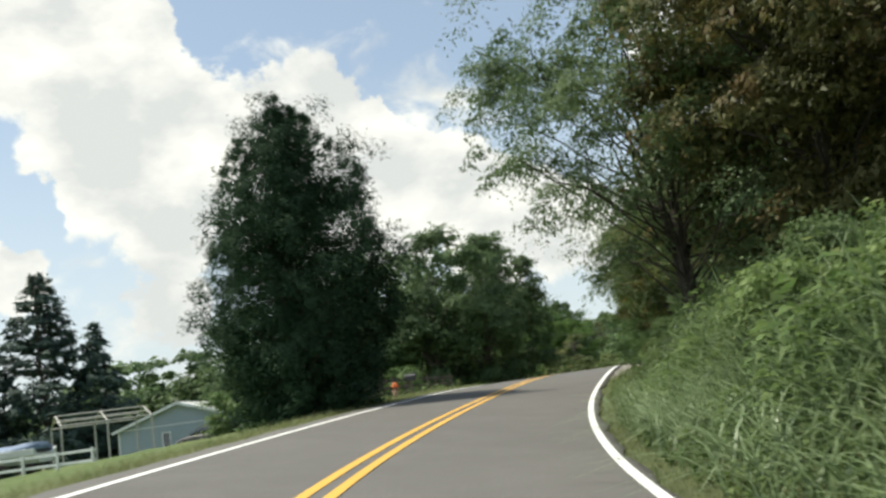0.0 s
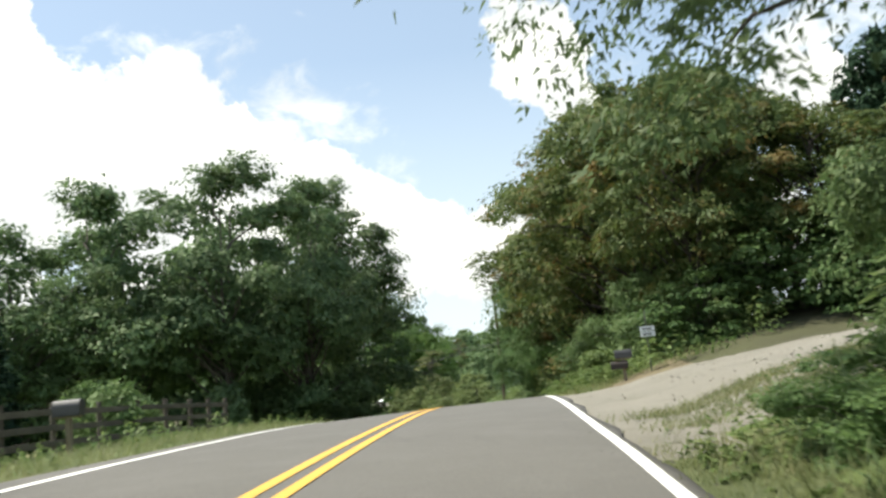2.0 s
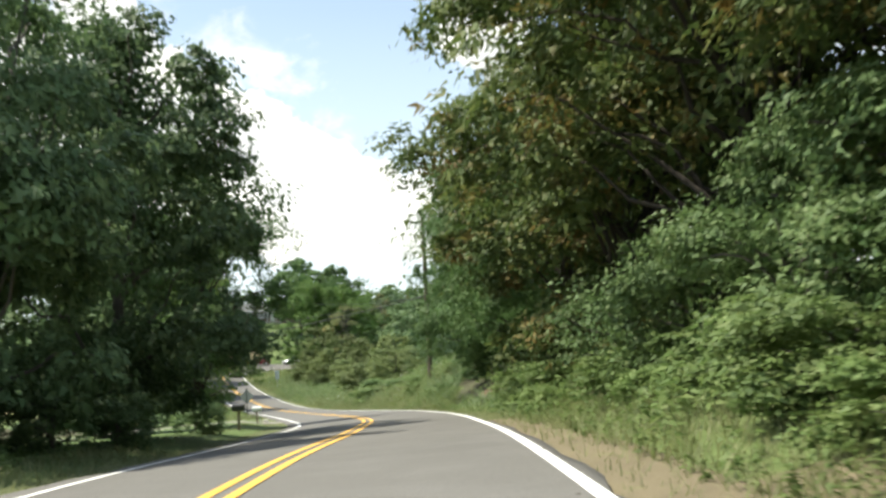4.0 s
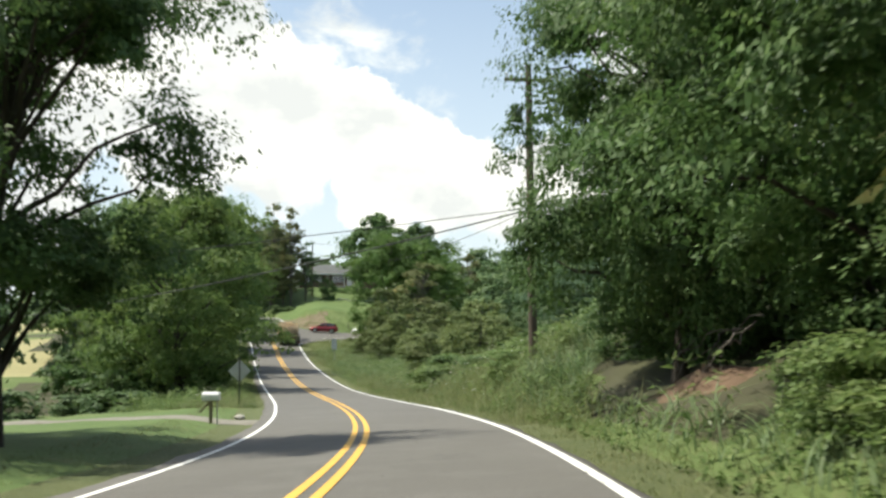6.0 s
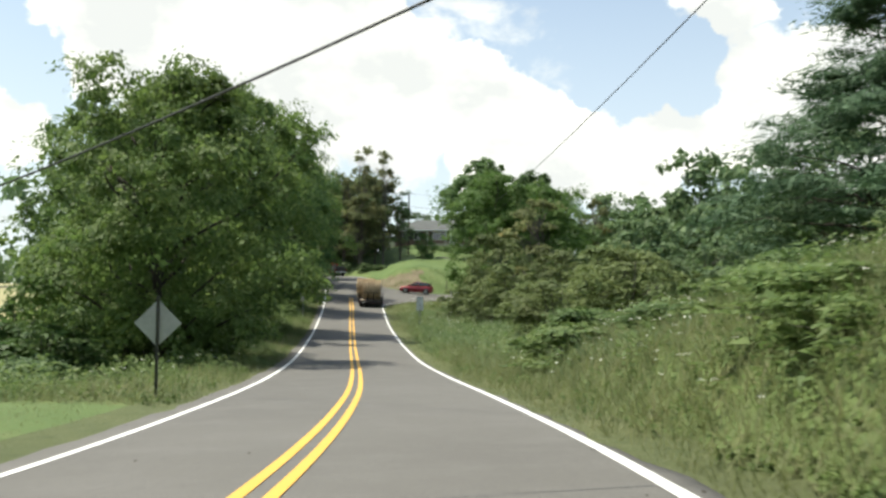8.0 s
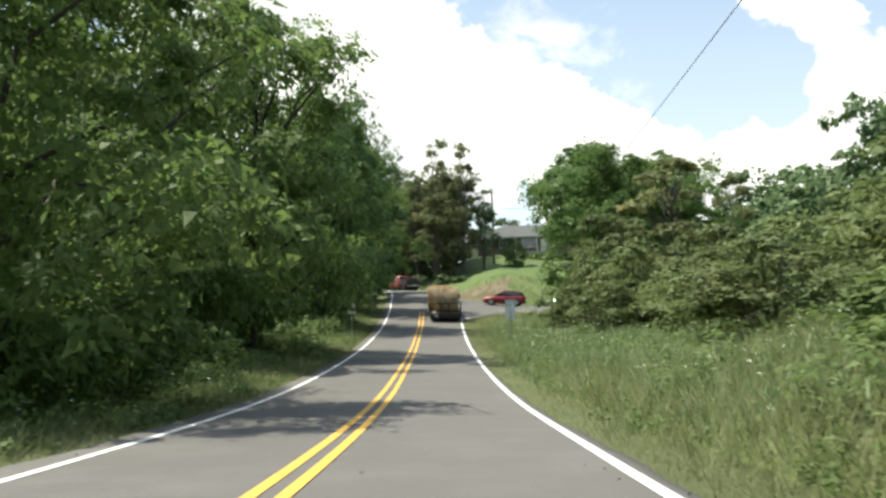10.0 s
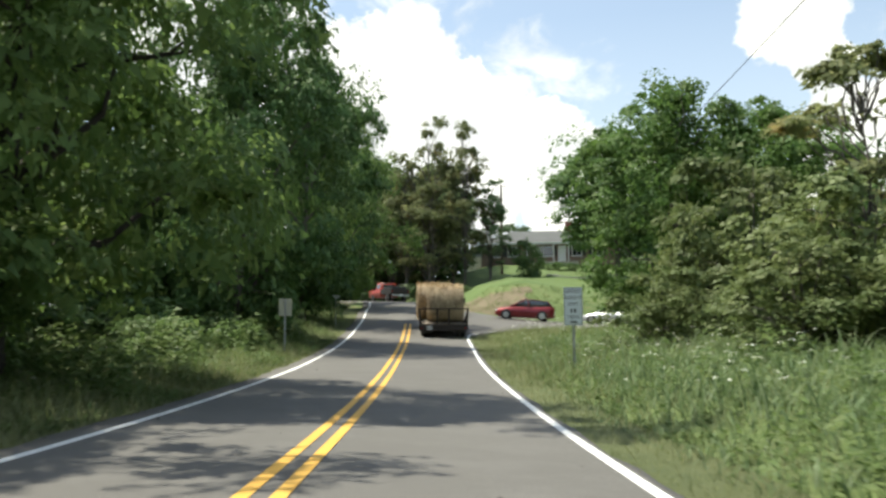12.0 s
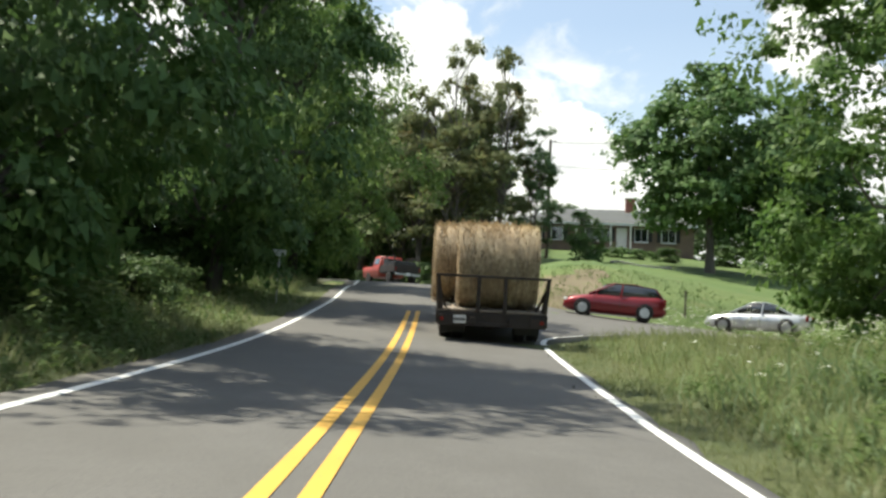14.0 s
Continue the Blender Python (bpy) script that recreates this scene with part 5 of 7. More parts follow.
def make_grass():
    rng = np.random.default_rng(51)
    xs, ys, hs = [], [], []
    for side in (-1, 1):
        extra = ((14000, 108, 204, 3.3, 7.5, .15, .55), (10000, 140, 182, 3.2, 6.8, .2, .65)) if side < 0 else ((10000, -13, 25, 3.14, 4.5, .08, .28), (4000, 40, 60, 3.6, 8.5, .12, .4), (8000, 86, 126, 3.6, 9, .2, .6), (15000, 86, 136, 4.4, 14, .2, .65), (7000, 82, 142, 4.5, 14, .25, .8), (16000, 60, 190, 3.10, 4.7, .06, .17), (15000, 160, 187, 3.3, 11, .14, .42))
        for n, lo, hi, a, b, h0, h1 in extra + ((30000, -13, 60, 3.18 if side > 0 else 3.3, 6.0, .06, .26), (15000, 60, 110, 3.2, 6.2, .05, .2), (18000, 108, 206, 3.2, 8.0, .09, .34)):
            x, y = scatter(rng, n, lo, hi, a, b, 1.2, side)
            d = np.abs(x - ref_line(y)[0])
            lawn = (side < 0) & (y > 60) & (y < 107)
            xs.append(x), ys.append(y), hs.append(rng.uniform(h0, h1, n) * np.clip((d - 2.6) / 1.6, 0.55, 1.3) * np.where(lawn, 0.5, 1))
    x, y, h = map(np.concatenate, (xs, ys, hs))
    blades("grass", x, y, h, 0.028, "grass_blade", "rough green and straw-coloured grass along the road", rng, 0.95, 1)
    # tall drooping grass on the bank where the walk begins, and by the pole
    xs, ys, hs = [], [], []
    for n, lo, hi, a, b, h0, h1 in ((7200, -13, 11, 3.6, 8.4, .5, 1.6), (1600, 10, 21, 4.3, 8.5, .4, 1.2), (2600, 62, 96, 4.6, 8.0, .4, 1.0), (1500, 86, 96, 4.8, 9, .7, 1.4), (2500, 108, 140, 4.8, 9, .4, .9), (9000, 140, 176, 3.9, 11, .3, .85)):
        x, y = scatter(rng, n, lo, hi, a, b, 1.0, 1)
        xs.append(x), ys.append(y), hs.append(rng.uniform(h0, h1, n) * np.clip((x - ref_line(y)[0] - 3.2) / 2.2, 0.3, 1.1) * (0.75 + 0.4 * np.sin(x * 2.1 + 1.7 * y) * np.sin(y * 1.3 - x)))
    x, y, h = map(np.concatenate, (xs, ys, hs))
    blades("tall_grass", x, y, h, 0.045, "tall_grass", "tall drooping pale green grass on the roadside bank", rng, 1.0, 3)
    # clumps of broad pale blades that arch over the weeds
    xs, ys, hs = [], [], []
    for n, lo, hi, a, b in ((250, -8, 10, 3.9, 7.2), (26, 62, 80, 5.2, 8.5), (9, 86, 98, 5.5, 9.0)):
        cx, cy = scatter(rng, n, lo, hi, a, b, 1.0, 1)
        k = np.repeat(np.arange(n), 17)
        xs.append(cx[k] + rng.normal(0, 0.16, len(k))), ys.append(cy[k] + rng.normal(0, 0.16, len(k)))
        hs.append(rng.uniform(0.7, 1.25, len(k)) * rng.uniform(0.9, 1.5, n)[k] * (0.66 if lo < 0 else 0.6))
    x, y, h = map(np.concatenate, (xs, ys, hs))
    blades("pale_grass", x, y, h, 0.04, "pale_grass", "clumps of broad pale grass arching over the weeds", rng, 1.9, 4)


def make_weeds():
    """Leafy weeds: stems with rising leaves."""
    rng = np.random.default_rng(61)
    xs, ys, hs = [], [], []
    for side, n, lo, hi, a, b, h0, h1 in ((1, 5200, -13, 25, 3.6, 9.5, .4, 1.6), (1, 4600, 39, 100, 4.1, 11, .4, 1.5), (1, 6000, 84, 142, 4.0, 14, .4, 1.1), (1, 4000, 142, 176, 4.2, 14, .3, .9), (1, 900, 176, 186, 7.5, 15, .3, .7),
                                          (-1, 900, 20, 60, 5.0, 9, .3, .7), (-1, 4200, 107, 150, 3.7, 10, .35, 1.1), (-1, 4200, 146, 204, 3.6, 9, .35, 1.1), (-1, 4200, 152, 180, 3.4, 7.5, .7, 1.7), (-1, 2000, 124, 150, 3.5, 8, .5, 1.2), (1, 900, 203, 214, 4, 16, .2, .5)):
        x, y = scatter(rng, n, lo, hi, a, b, 1.0, side)
        clump = 0.6 + 0.5 * np.sin(x * 1.3 + 2) * np.sin(y * 0.9)
        d = np.abs(x - ref_line(y)[0])
        patchy = np.sin(x * 1.9 + 0.7 * y) + np.sin(y * 1.4 - 0.8 * x + 1) + rng.normal(0, 0.5, n) > -0.9
        x, y, d, clump, n = x[patchy], y[patchy], d[patchy], clump[patchy], int(patchy.sum())
        xs.append(x), ys.append(y), hs.append(rng.uniform(h0, h1, n) * clump * np.clip((d - 3.2) / 2.2, 0.2, 1))
    x, y, h = map(np.concatenate, (xs, ys, hs))
    ok = clear_of_roads(x, y)
    x, y, h = x[ok], y[ok], h[ok]
    z = ground_z(x, y)
    per = 12
    k = np.repeat(np.arange(len(x)), per)
    n = len(k)
    t = rng.uniform(0.12, 1, n)
    a = rng.uniform(0, 2 * np.pi, n)
    out = np.stack([np.cos(a), np.sin(a), 0 * a], 1)
    reach = h[k] * 0.35 * (1.1 - 0.6 * t) * rng.uniform(0.3, 1, n)
    pos = np.stack([x[k], y[k], z[k] + h[k] * t], 1) + out * reach[:, None]
    nrm = unit(np.array([0, 0, 1.0]) + out * 0.4 + rng.normal(0, 0.35, (n, 3)))
    ax = unit(out + np.array([0, 0, -0.2]) + rng.normal(0, 0.25, (n, 3)))
    ln = rng.uniform(0.10, 0.27, n) * np.clip(h[k], 0.5, 1.2)
    v, q = leaf_tris(pos, ax, nrm, ln, ln * rng.uniform(0.3, 0.65, n))
    tagged(new("weeds", fast_mesh("weeds", v, q, "weed_leaf")), "dense leafy green weeds on the road banks", "weeds", kind="stuff")
    # flat white flower heads standing over the weeds
    xs, ys = [], []
    for side, m, lo, hi, da, db in ((1, 320, 98, 130, 4.8, 13), (1, 420, 140, 188, 4.8, 12), (-1, 90, 112, 160, 5, 9), (1, 60, 5, 26, 5, 8), (1, 150, 180, 187, 6, 13)):
        x, y = scatter(rng, m, lo, hi, da, db, 1.0, side)
        xs.append(x), ys.append(y)
    x, y = np.concatenate(xs), np.concatenate(ys)
    ok = clear_of_roads(x, y)
    x, y = x[ok], y[ok]
    z = ground_z(x, y) + rng.uniform(0.35, 0.85, len(x))
    per = 9
    k = np.repeat(np.arange(len(x)), per)
    n = len(k)
    o = rng.normal(0, 0.03, (n, 3)) * np.array([1, 1, 0.35])
    nrm = unit(np.array([0, 0, 1.0]) + rng.normal(0, 0.2, (n, 3)))
    ax = unit(np.cross(nrm, rng.normal(0, 1, (n, 3))))
    ln = rng.uniform(0.022, 0.048, n)
    v, q = leaf_arrays(np.stack([x[k], y[k], z[k]], 1) + o, ax, nrm, ln, ln)
    tagged(new("wildflowers", fast_mesh("wildflowers", v, q, "flower")), "small white flower heads among the weeds", "flowers", kind="stuff")


make_grass()
make_weeds()


# ---- vehicles ----
def ring_section(y, half, z0, z1, tuck=0.12, crown=0.05):
    """A rounded cross-section of a car body at y: a closed ring of points."""
    h = z1 - z0
    pts = [(-half + tuck * 0.9, z0), (-half + 0.02, z0 + h * 0.22), (-half, z0 + h * 0.5), (-half + 0.03, z0 + h * 0.8), (-half + tuck, z1 - 0.01), (-half * 0.45, z1 + crown * 0.7),
           (half * 0.45, z1 + crown * 0.7), (half - tuck, z1 - 0.01), (half - 0.03, z0 + h * 0.8), (half, z0 + h * 0.5), (half - 0.02, z0 + h * 0.22), (half - tuck * 0.9, z0)]
    return [(x, y, z) for x, z in pts]


def wheel(parent, x, y, r, width, rim="rim", dual=False):
    tyre = part("wheel", smooth_bm(disc(r, width, (x, y, r), "X", 28, 0.045)), "rubber", parent)
    s = 1 if x > 0 else -1
    part("rim", join(disc(r * 0.64, 0.02, (x + s * width * 0.5, y, r), "X", 20, 0.006), *[box((0.03, 0.035, r * 1.1), (x + s * (width * 0.5 + 0.006), y, r), 0.006, (a * 36, 0, 0)) for a in range(5)]), rim, tyre)
    return tyre


def make_car(name, m, paint, label, length=4.1, width=1.72, height=1.45, style="hatch"):
    """A small car, heading +y from the middle of its length, standing on z = 0."""
    L, W, H = length / 2, width / 2, height
    car = thing(name, m, label, "car")
    tail = H * (0.66 if style == "hatch" else 0.62)
    st = [(-L, W * 0.80, 0.36, tail * 0.86), (-L + 0.08, W * 0.92, 0.26, tail), (-L * 0.82, W * 0.98, 0.2, tail + 0.02), (-L * 0.45, W, 0.18, H * 0.64), (0, W, 0.18, H * 0.625),
          (L * 0.38, W, 0.18, H * 0.61), (L * 0.55, W * 0.98, 0.18, H * 0.59), (L * 0.8, W * 0.95, 0.2, H * 0.53), (L - 0.1, W * 0.86, 0.24, H * 0.46), (L, W * 0.7, 0.32, H * 0.40)]
    part("body", smooth_bm(loft([ring_section(y, w, a, b) for y, w, a, b in st])), paint, car)
    # cabin: roof skin over dark glass
    if style == "hatch":
        cab = [(-L + 0.10, 0.80, H * 0.66), (-L + 0.42, 0.86, H * 0.93), (-L * 0.35, 0.88, H), (L * 0.02, 0.87, H * 0.99), (L * 0.2, 0.84, H * 0.93), (L * 0.52, 0.80, H * 0.62)]
    else:
        cab = [(-L * 0.72, 0.80, H * 0.63), (-L * 0.36, 0.84, H * 0.93), (-L * 0.15, 0.86, H), (L * 0.08, 0.86, H * 0.99), (L * 0.22, 0.83, H * 0.92), (L * 0.52, 0.79, H * 0.61)]
    base = H * 0.60

    def cab_ring(y, f, top, shrink, low):
        w = W * f
        t = max(top, low + 0.01)
        k = (t - base) / (H - base)
        return [(-w, y, low), (-w + 0.16 * k * 1.0, y, t - 0.05 * k), (-w * 0.6, y, t - shrink), (w * 0.6, y, t - shrink), (w - 0.16 * k, y, t - 0.05 * k), (w, y, low)]

    part("greenhouse", smooth_bm(loft([cab_ring(y, f, t - 0.012, 0.0, base - 0.05) for y, f, t in cab])), "glass", car, "dark tinted windows")
    roof = [c for c in cab if c[2] > H * 0.9]
    bm = loft([[(-W * f * 0.80, y, t - 0.03), (-W * f * 0.45, y, t + 0.012), (W * f * 0.45, y, t + 0.012), (W * f * 0.80, y, t - 0.03), (W * f * 0.6, y, t - 0.035), (-W * f * 0.6, y, t - 0.035)] for y, f, t in roof])
    part("roof", smooth_bm(bm), paint, car)
    for s in (-1, 1):
        for a, b in ((cab[0], cab[1]), (cab[3], cab[5])):
            part("pillar", rod((s * W * a[1] * 0.94, a[0], a[2] - 0.04 if a[2] < H * 0.8 else a[2] - 0.07), (s * W * b[1] * 0.95, b[0], b[2] - 0.05 if b[2] > H * 0.8 else b[2]), 0.035, 0.035, 6), paint, car)
        part("pillar", rod((s * W * 0.93, -L * 0.12, base), (s * W * 0.80, -L * 0.14, H - 0.06), 0.032, 0.032, 6), paint, car)
        part("door_seam", join(box((0.012, 0.012, H * 0.36), (s * (W + 0.001), -L * 0.1, H * 0.42)), box((0.012, 0.012, H * 0.34), (s * (W + 0.001), L * 0.4, H * 0.42))), "black_plastic", car)
        part("door_handle", box((0.03, 0.14, 0.025), (s * (W + 0.008), -L * 0.2, H * 0.54), 0.008), paint, car)
        part("mirror", box((0.18, 0.09, 0.12), (s * (W + 0.06), L * 0.36, H * 0.66), 0.03), paint, car)
        part("headlight", box((0.34, 0.14, 0.13), (s * W * 0.62, L - 0.09, H * 0.42), 0.04, (0, 0, -s * 18)), "lamp_clear", car, "clear headlight")
        part("tail_light", box((0.16, 0.1, 0.26), (s * W * 0.82, -L + 0.05, H * 0.55), 0.03), "lamp_red", car, "red tail light")
        for y in (-L * 0.60, L * 0.62):
            part("wheel_arch", disc(0.335, 0.05, (s * (W - 0.03), y, 0.335), "X", 24), "black_plastic", car)
            wheel(car, s * (W - 0.09), y, 0.305, 0.2)
    part("bumper", box((W * 1.5, 0.1, 0.14), (0, L - 0.02, 0.36), 0.04), paint, car)
    part("bumper", box((W * 1.5, 0.1, 0.16), (0, -L + 0.02, 0.4), 0.04), paint, car)
    part("grille", box((W * 0.9, 0.06, 0.1), (0, L - 0.005, H * 0.37), 0.02), "black_plastic", car)
    part("licence_plate", box((0.3, 0.012, 0.15), (0, -L - 0.012, H * 0.42), 0.004), "plate_white", car)
    return car


def make_bale(m, seed, label):
    """A round hay bale lying with its axis across, 1.56 m wide, 1.7 m through."""
    rng = np.random.default_rng(seed)
    R, W = 0.91, 1.76
    bale = thing("hay_bale", m, label, "hay bale", "hay bales on the truck bed")
    na, nw = 64, 22
    rings = []
    for j in range(nw + 1):
        x = (j / nw - 0.5) * W
        edge = 1 - 0.07 * (abs(x) / (W / 2)) ** 8
        band = 0.012 * math.sin(j * 1.9)
        ring = []
        for i in range(na):
            a = 2 * math.pi * i / na
            r = R * edge * (1 + 0.012 * math.sin(5 * a + j * 0.3) + band + rng.normal(0, 0.008))
            squash = 0.94 if math.sin(a) < -0.85 else 1.0
            ring.append((x + rng.normal(0, 0.006), math.cos(a) * r, R + math.sin(a) * r * squash))
        rings.append(ring)
    part("roll", smooth_bm(loft(rings)), "hay_roll", bale)
    # loose straw over the roll and on its ends
    n = 11000
    a = rng.uniform(0, 2 * np.pi, n)
    x = rng.uniform(-0.5, 0.5, n) * W * 1.01
    end = rng.uniform(0, 1, n) < 0.25
    rr = np.where(end, R * np.sqrt(rng.uniform(0, 1, n)), R * rng.uniform(0.985, 1.03, n))
    x = np.where(end, np.sign(x) * W * 0.5 * rng.uniform(0.98, 1.02, n), x)
    pos = np.stack([x, np.cos(a) * rr, R + np.sin(a) * rr], 1)
    outw = np.where(end[:, None], np.stack([np.sign(x), 0 * a, 0 * a], 1), np.stack([0 * a, np.cos(a), np.sin(a)], 1))
    along = np.stack([0 * a, -np.sin(a), np.cos(a)], 1)
    ax = unit(along * rng.choice([-1, 1], n)[:, None] + rng.normal(0, 0.35, (n, 3)) + outw * 0.12)
    nr = unit(outw + rng.normal(0, 0.22, (n, 3)))
    ln = rng.uniform(0.08, 0.26, n)
    v, q = leaf_arrays(pos, ax, nr, ln, np.full(n, 0.011), 0.0)
    # a ragged fringe standing out over the top
    m = 1400
    a2, x2 = rng.normal(1.75, 0.42, m), rng.uniform(-0.5, 0.5, m) * W
    root = np.stack([x2, np.cos(a2) * R * 0.98, R + np.sin(a2) * R * 0.98], 1)
    up = np.stack([rng.normal(0, 0.25, m), np.cos(a2) + 0.5 * np.sin(a2) * -1, np.sin(a2) * 0.8], 1)
    ln2 = rng.uniform(0.08, 0.3, m)
    v2, q2 = leaf_arrays(root + unit(up) * (ln2 * 0.4)[:, None], unit(up), unit(rng.normal(0, 1, (m, 3))), ln2, np.full(m, 0.012), 0.0)
    # long pale straw that hangs in locks over the upper half
    m = 2600
    lock = rng.uniform(-0.5, 0.5, 46) * W
    k = rng.integers(0, 46, m)
    a3 = rng.uniform(1.2, 2.75, m) + 0.15 * np.sin(k * 2.1)
    x3 = np.clip(lock[k] + rng.normal(0, 0.03, m), -0.5 * W, 0.5 * W)
    lift = R * rng.uniform(1.0, 1.055, m)
    at3 = np.stack([x3, np.cos(a3) * lift, R + np.sin(a3) * lift], 1)
    out3 = np.stack([0 * a3, np.cos(a3), np.sin(a3)], 1)
    ax3 = unit(np.stack([rng.normal(0, 0.2, m), -np.sin(a3), np.cos(a3)], 1) + out3 * rng.normal(0.05, 0.1, m)[:, None])
    ln3 = rng.uniform(0.18, 0.42, m)
    v3, q3 = leaf_arrays(at3, ax3, out3, ln3, np.full(m, 0.016), 0.0)
    v, q = merge_arrays([(v, q), (v2, q2), (v3, q3)])
    part("loose_straw", fast_mesh("loose_straw", v, q, "hay"), "hay", bale, "loose pale straw ends")
    part("twine", join(*[smooth_bm(disc(R * 1.012, 0.012, (xx, 0, R), "X", 40)) for xx in np.linspace(-0.6, 0.6, 7)]), "deck_wood", bale)
    return bale


def make_hay_truck():
    (x, y, z), yaw, slope = road_place(185.3, 1.88)
    m = pose(x, y, z + 0.01, 0, 0, yaw) @ pose(0, 0, 0, slope, 0, 0)
    t = thing("flatbed_truck", m, "dark weathered flatbed truck with a red cab carrying round hay bales", "truck")
    # bed: 4.6 m of planks on a steel frame, tail at y = -2.9
    tail, head, deck = -2.95, 1.85, 0.72
    frame_bed = part("bed_frame", join(box((2.42, 0.12, 0.26), (0, tail + 0.06, deck - 0.18), 0.015), box((2.42, 0.1, 0.2), (0, head, deck - 0.14), 0.012),
                                       *[box((0.1, head - tail, 0.2), (s * 1.16, (head + tail) / 2, deck - 0.14), 0.012) for s in (-1, 1)],
                                       *[box((0.12, head - tail + 0.8, 0.16), (s * 0.42, (head + tail) / 2 + 0.3, deck - 0.22), 0.012) for s in (-1, 1)],
                                       *[box((2.3, 0.07, 0.1), (0, k, deck - 0.13)) for k in np.linspace(tail + 0.6, head - 0.5, 6)]), "dark_steel", t)
    for i in range(11):
        part("plank", box((0.205, head - tail - 0.06, 0.045), (-1.07 + i * 0.214, (head + tail) / 2, deck - 0.01), 0.006), "deck_wood", frame_bed)
    # slanted tail rack: two tapering uprights, a top rail and two stakes
    rack = part("top_rail", box((2.5, 0.05, 0.055), (0, tail - 0.02, 1.46), 0.01), "dark_steel", t)
    for s in (-1, 1):
        part("upright", rod((s * 1.13, tail + 0.1, deck - 0.05), (s * 1.2, tail - 0.02, 1.45), 0.075, 0.045, 6), "dark_steel", rack)
        part("brace", rod((s * 1.0, tail + 0.45, deck), (s * 1.19, tail, 1.3), 0.03, 0.03, 6), "dark_steel", rack)
    for s in (-0.31, 0.27):
        part("stake", box((0.085, 0.05, 0.8), (s, tail - 0.01, 1.06), 0.008), "dark_steel", rack)
    for s in (-1, 1):
        part("gusset", join(box((0.05, 0.5, 0.06), (s * 1.16, tail + 0.3, deck + 0.12), 0.006, (38, 0, 0)), box((0.05, 0.5, 0.05), (s * 1.16, tail + 0.3, deck + 0.12), 0.006, (-38, 0, 0))), "dark_steel", rack)
        lamp = part("tail_light_box", box((0.34, 0.08, 0.24), (s * 1.0, tail - 0.03, deck - 0.22), 0.012), "dark_steel", t)
        part("tail_light", disc(0.045, 0.03, (s * 1.08, tail - 0.08, deck - 0.2), "Y", 14), "lamp_red", lamp, "round red tail light")
        part("mud_flap", box((0.55, 0.02, 0.36), (s * 0.82, tail + 0.55, 0.36), 0.004), "black_plastic", t)
        for k in (0.0, 0.3):
            wheel(t, s * (1.0 - k), tail + 1.15, 0.4, 0.24, "dark_steel")
        wheel(t, s * 0.98, head + 2.1, 0.4, 0.24, "dark_steel")
    plate = part("licence_plate", box((0.32, 0.012, 0.17), (-0.72, tail - 0.045, deck - 0.2), 0.004), "plate_white", t, "white licence plate")
    part("plate_marking", join(*[box((0.035, 0.004, 0.07), (-0.83 + k * 0.045, tail - 0.053, deck - 0.2)) for k in range(6)]), "ink", plate)
    part("bumper_bar", box((1.9, 0.06, 0.09), (0.15, tail + 0.02, 0.42), 0.012), "dark_steel", t)
    rear = part("axle", rod((-1.0, tail + 1.15, 0.4), (1.0, tail + 1.15, 0.4), 0.07), "dark_steel", t)
    part("differential", smooth_bm(disc(0.16, 0.24, (0, tail + 1.15, 0.4), "X", 14, 0.05)), "dark_steel", rear)
    part("axle", rod((-1.0, head + 2.1, 0.4), (1.0, head + 2.1, 0.4), 0.05), "dark_steel", t)
    # cab
    cab = part("cab", smooth_bm(loft([[(-0.9, yy, 0.55), (-0.95, yy, 1.05), (-0.93, yy, 1.25), (-0.78, yy, zt - 0.06), (-0.5, yy, zt), (0.5, yy, zt), (0.78, yy, zt - 0.06), (0.93, yy, 1.25), (0.95, yy, 1.05), (0.9, yy, 0.55)]
                                      for yy, zt in ((head + 0.25, 1.9), (head + 0.3, 1.98), (head + 0.9, 2.0), (head + 1.35, 1.95), (head + 1.75, 1.36), (head + 2.9, 1.28), (head + 3.05, 1.1))])), "red_paint", t, "faded red cab")
    part("rear_window", box((1.2, 0.02, 0.42), (0, head + 0.24, 1.6), 0.006), "glass", cab)
    part("windscreen", box((1.3, 0.02, 0.66), (0, head + 1.57, 1.62), 0.006, (34, 0, 0)), "glass", cab)
    for s in (-1, 1):
        part("side_window", box((0.02, 0.8, 0.4), (s * 0.87, head + 0.85, 1.58), 0.006, (0, -s * 12, 0)), "glass", cab)
        arm = part("mirror_arm", rod((s * 0.92, head + 1.3, 1.3), (s * 1.2, head + 1.35, 1.5), 0.015), "dark_steel", cab)
        part("mirror", box((0.2, 0.05, 0.34), (s * 1.24, head + 1.35, 1.5), 0.02), "black_plastic", arm)
        part("fender", smooth_bm(disc(0.5, 0.3, (s * 0.86, head + 2.1, 0.5), "X", 24, 0.06)), "red_paint", cab)
    # the bales: one at the tail, one before it, set a little to the left
    make_bale(m @ pose(0.12, tail + 1.02, deck + 0.016), 71, "round golden hay bale with loose straw on the truck bed")
    make_bale(m @ pose(-0.44, tail + 2.86, deck + 0.016, 0, 0, 3), 72, "round golden hay bale behind the cab of the truck")


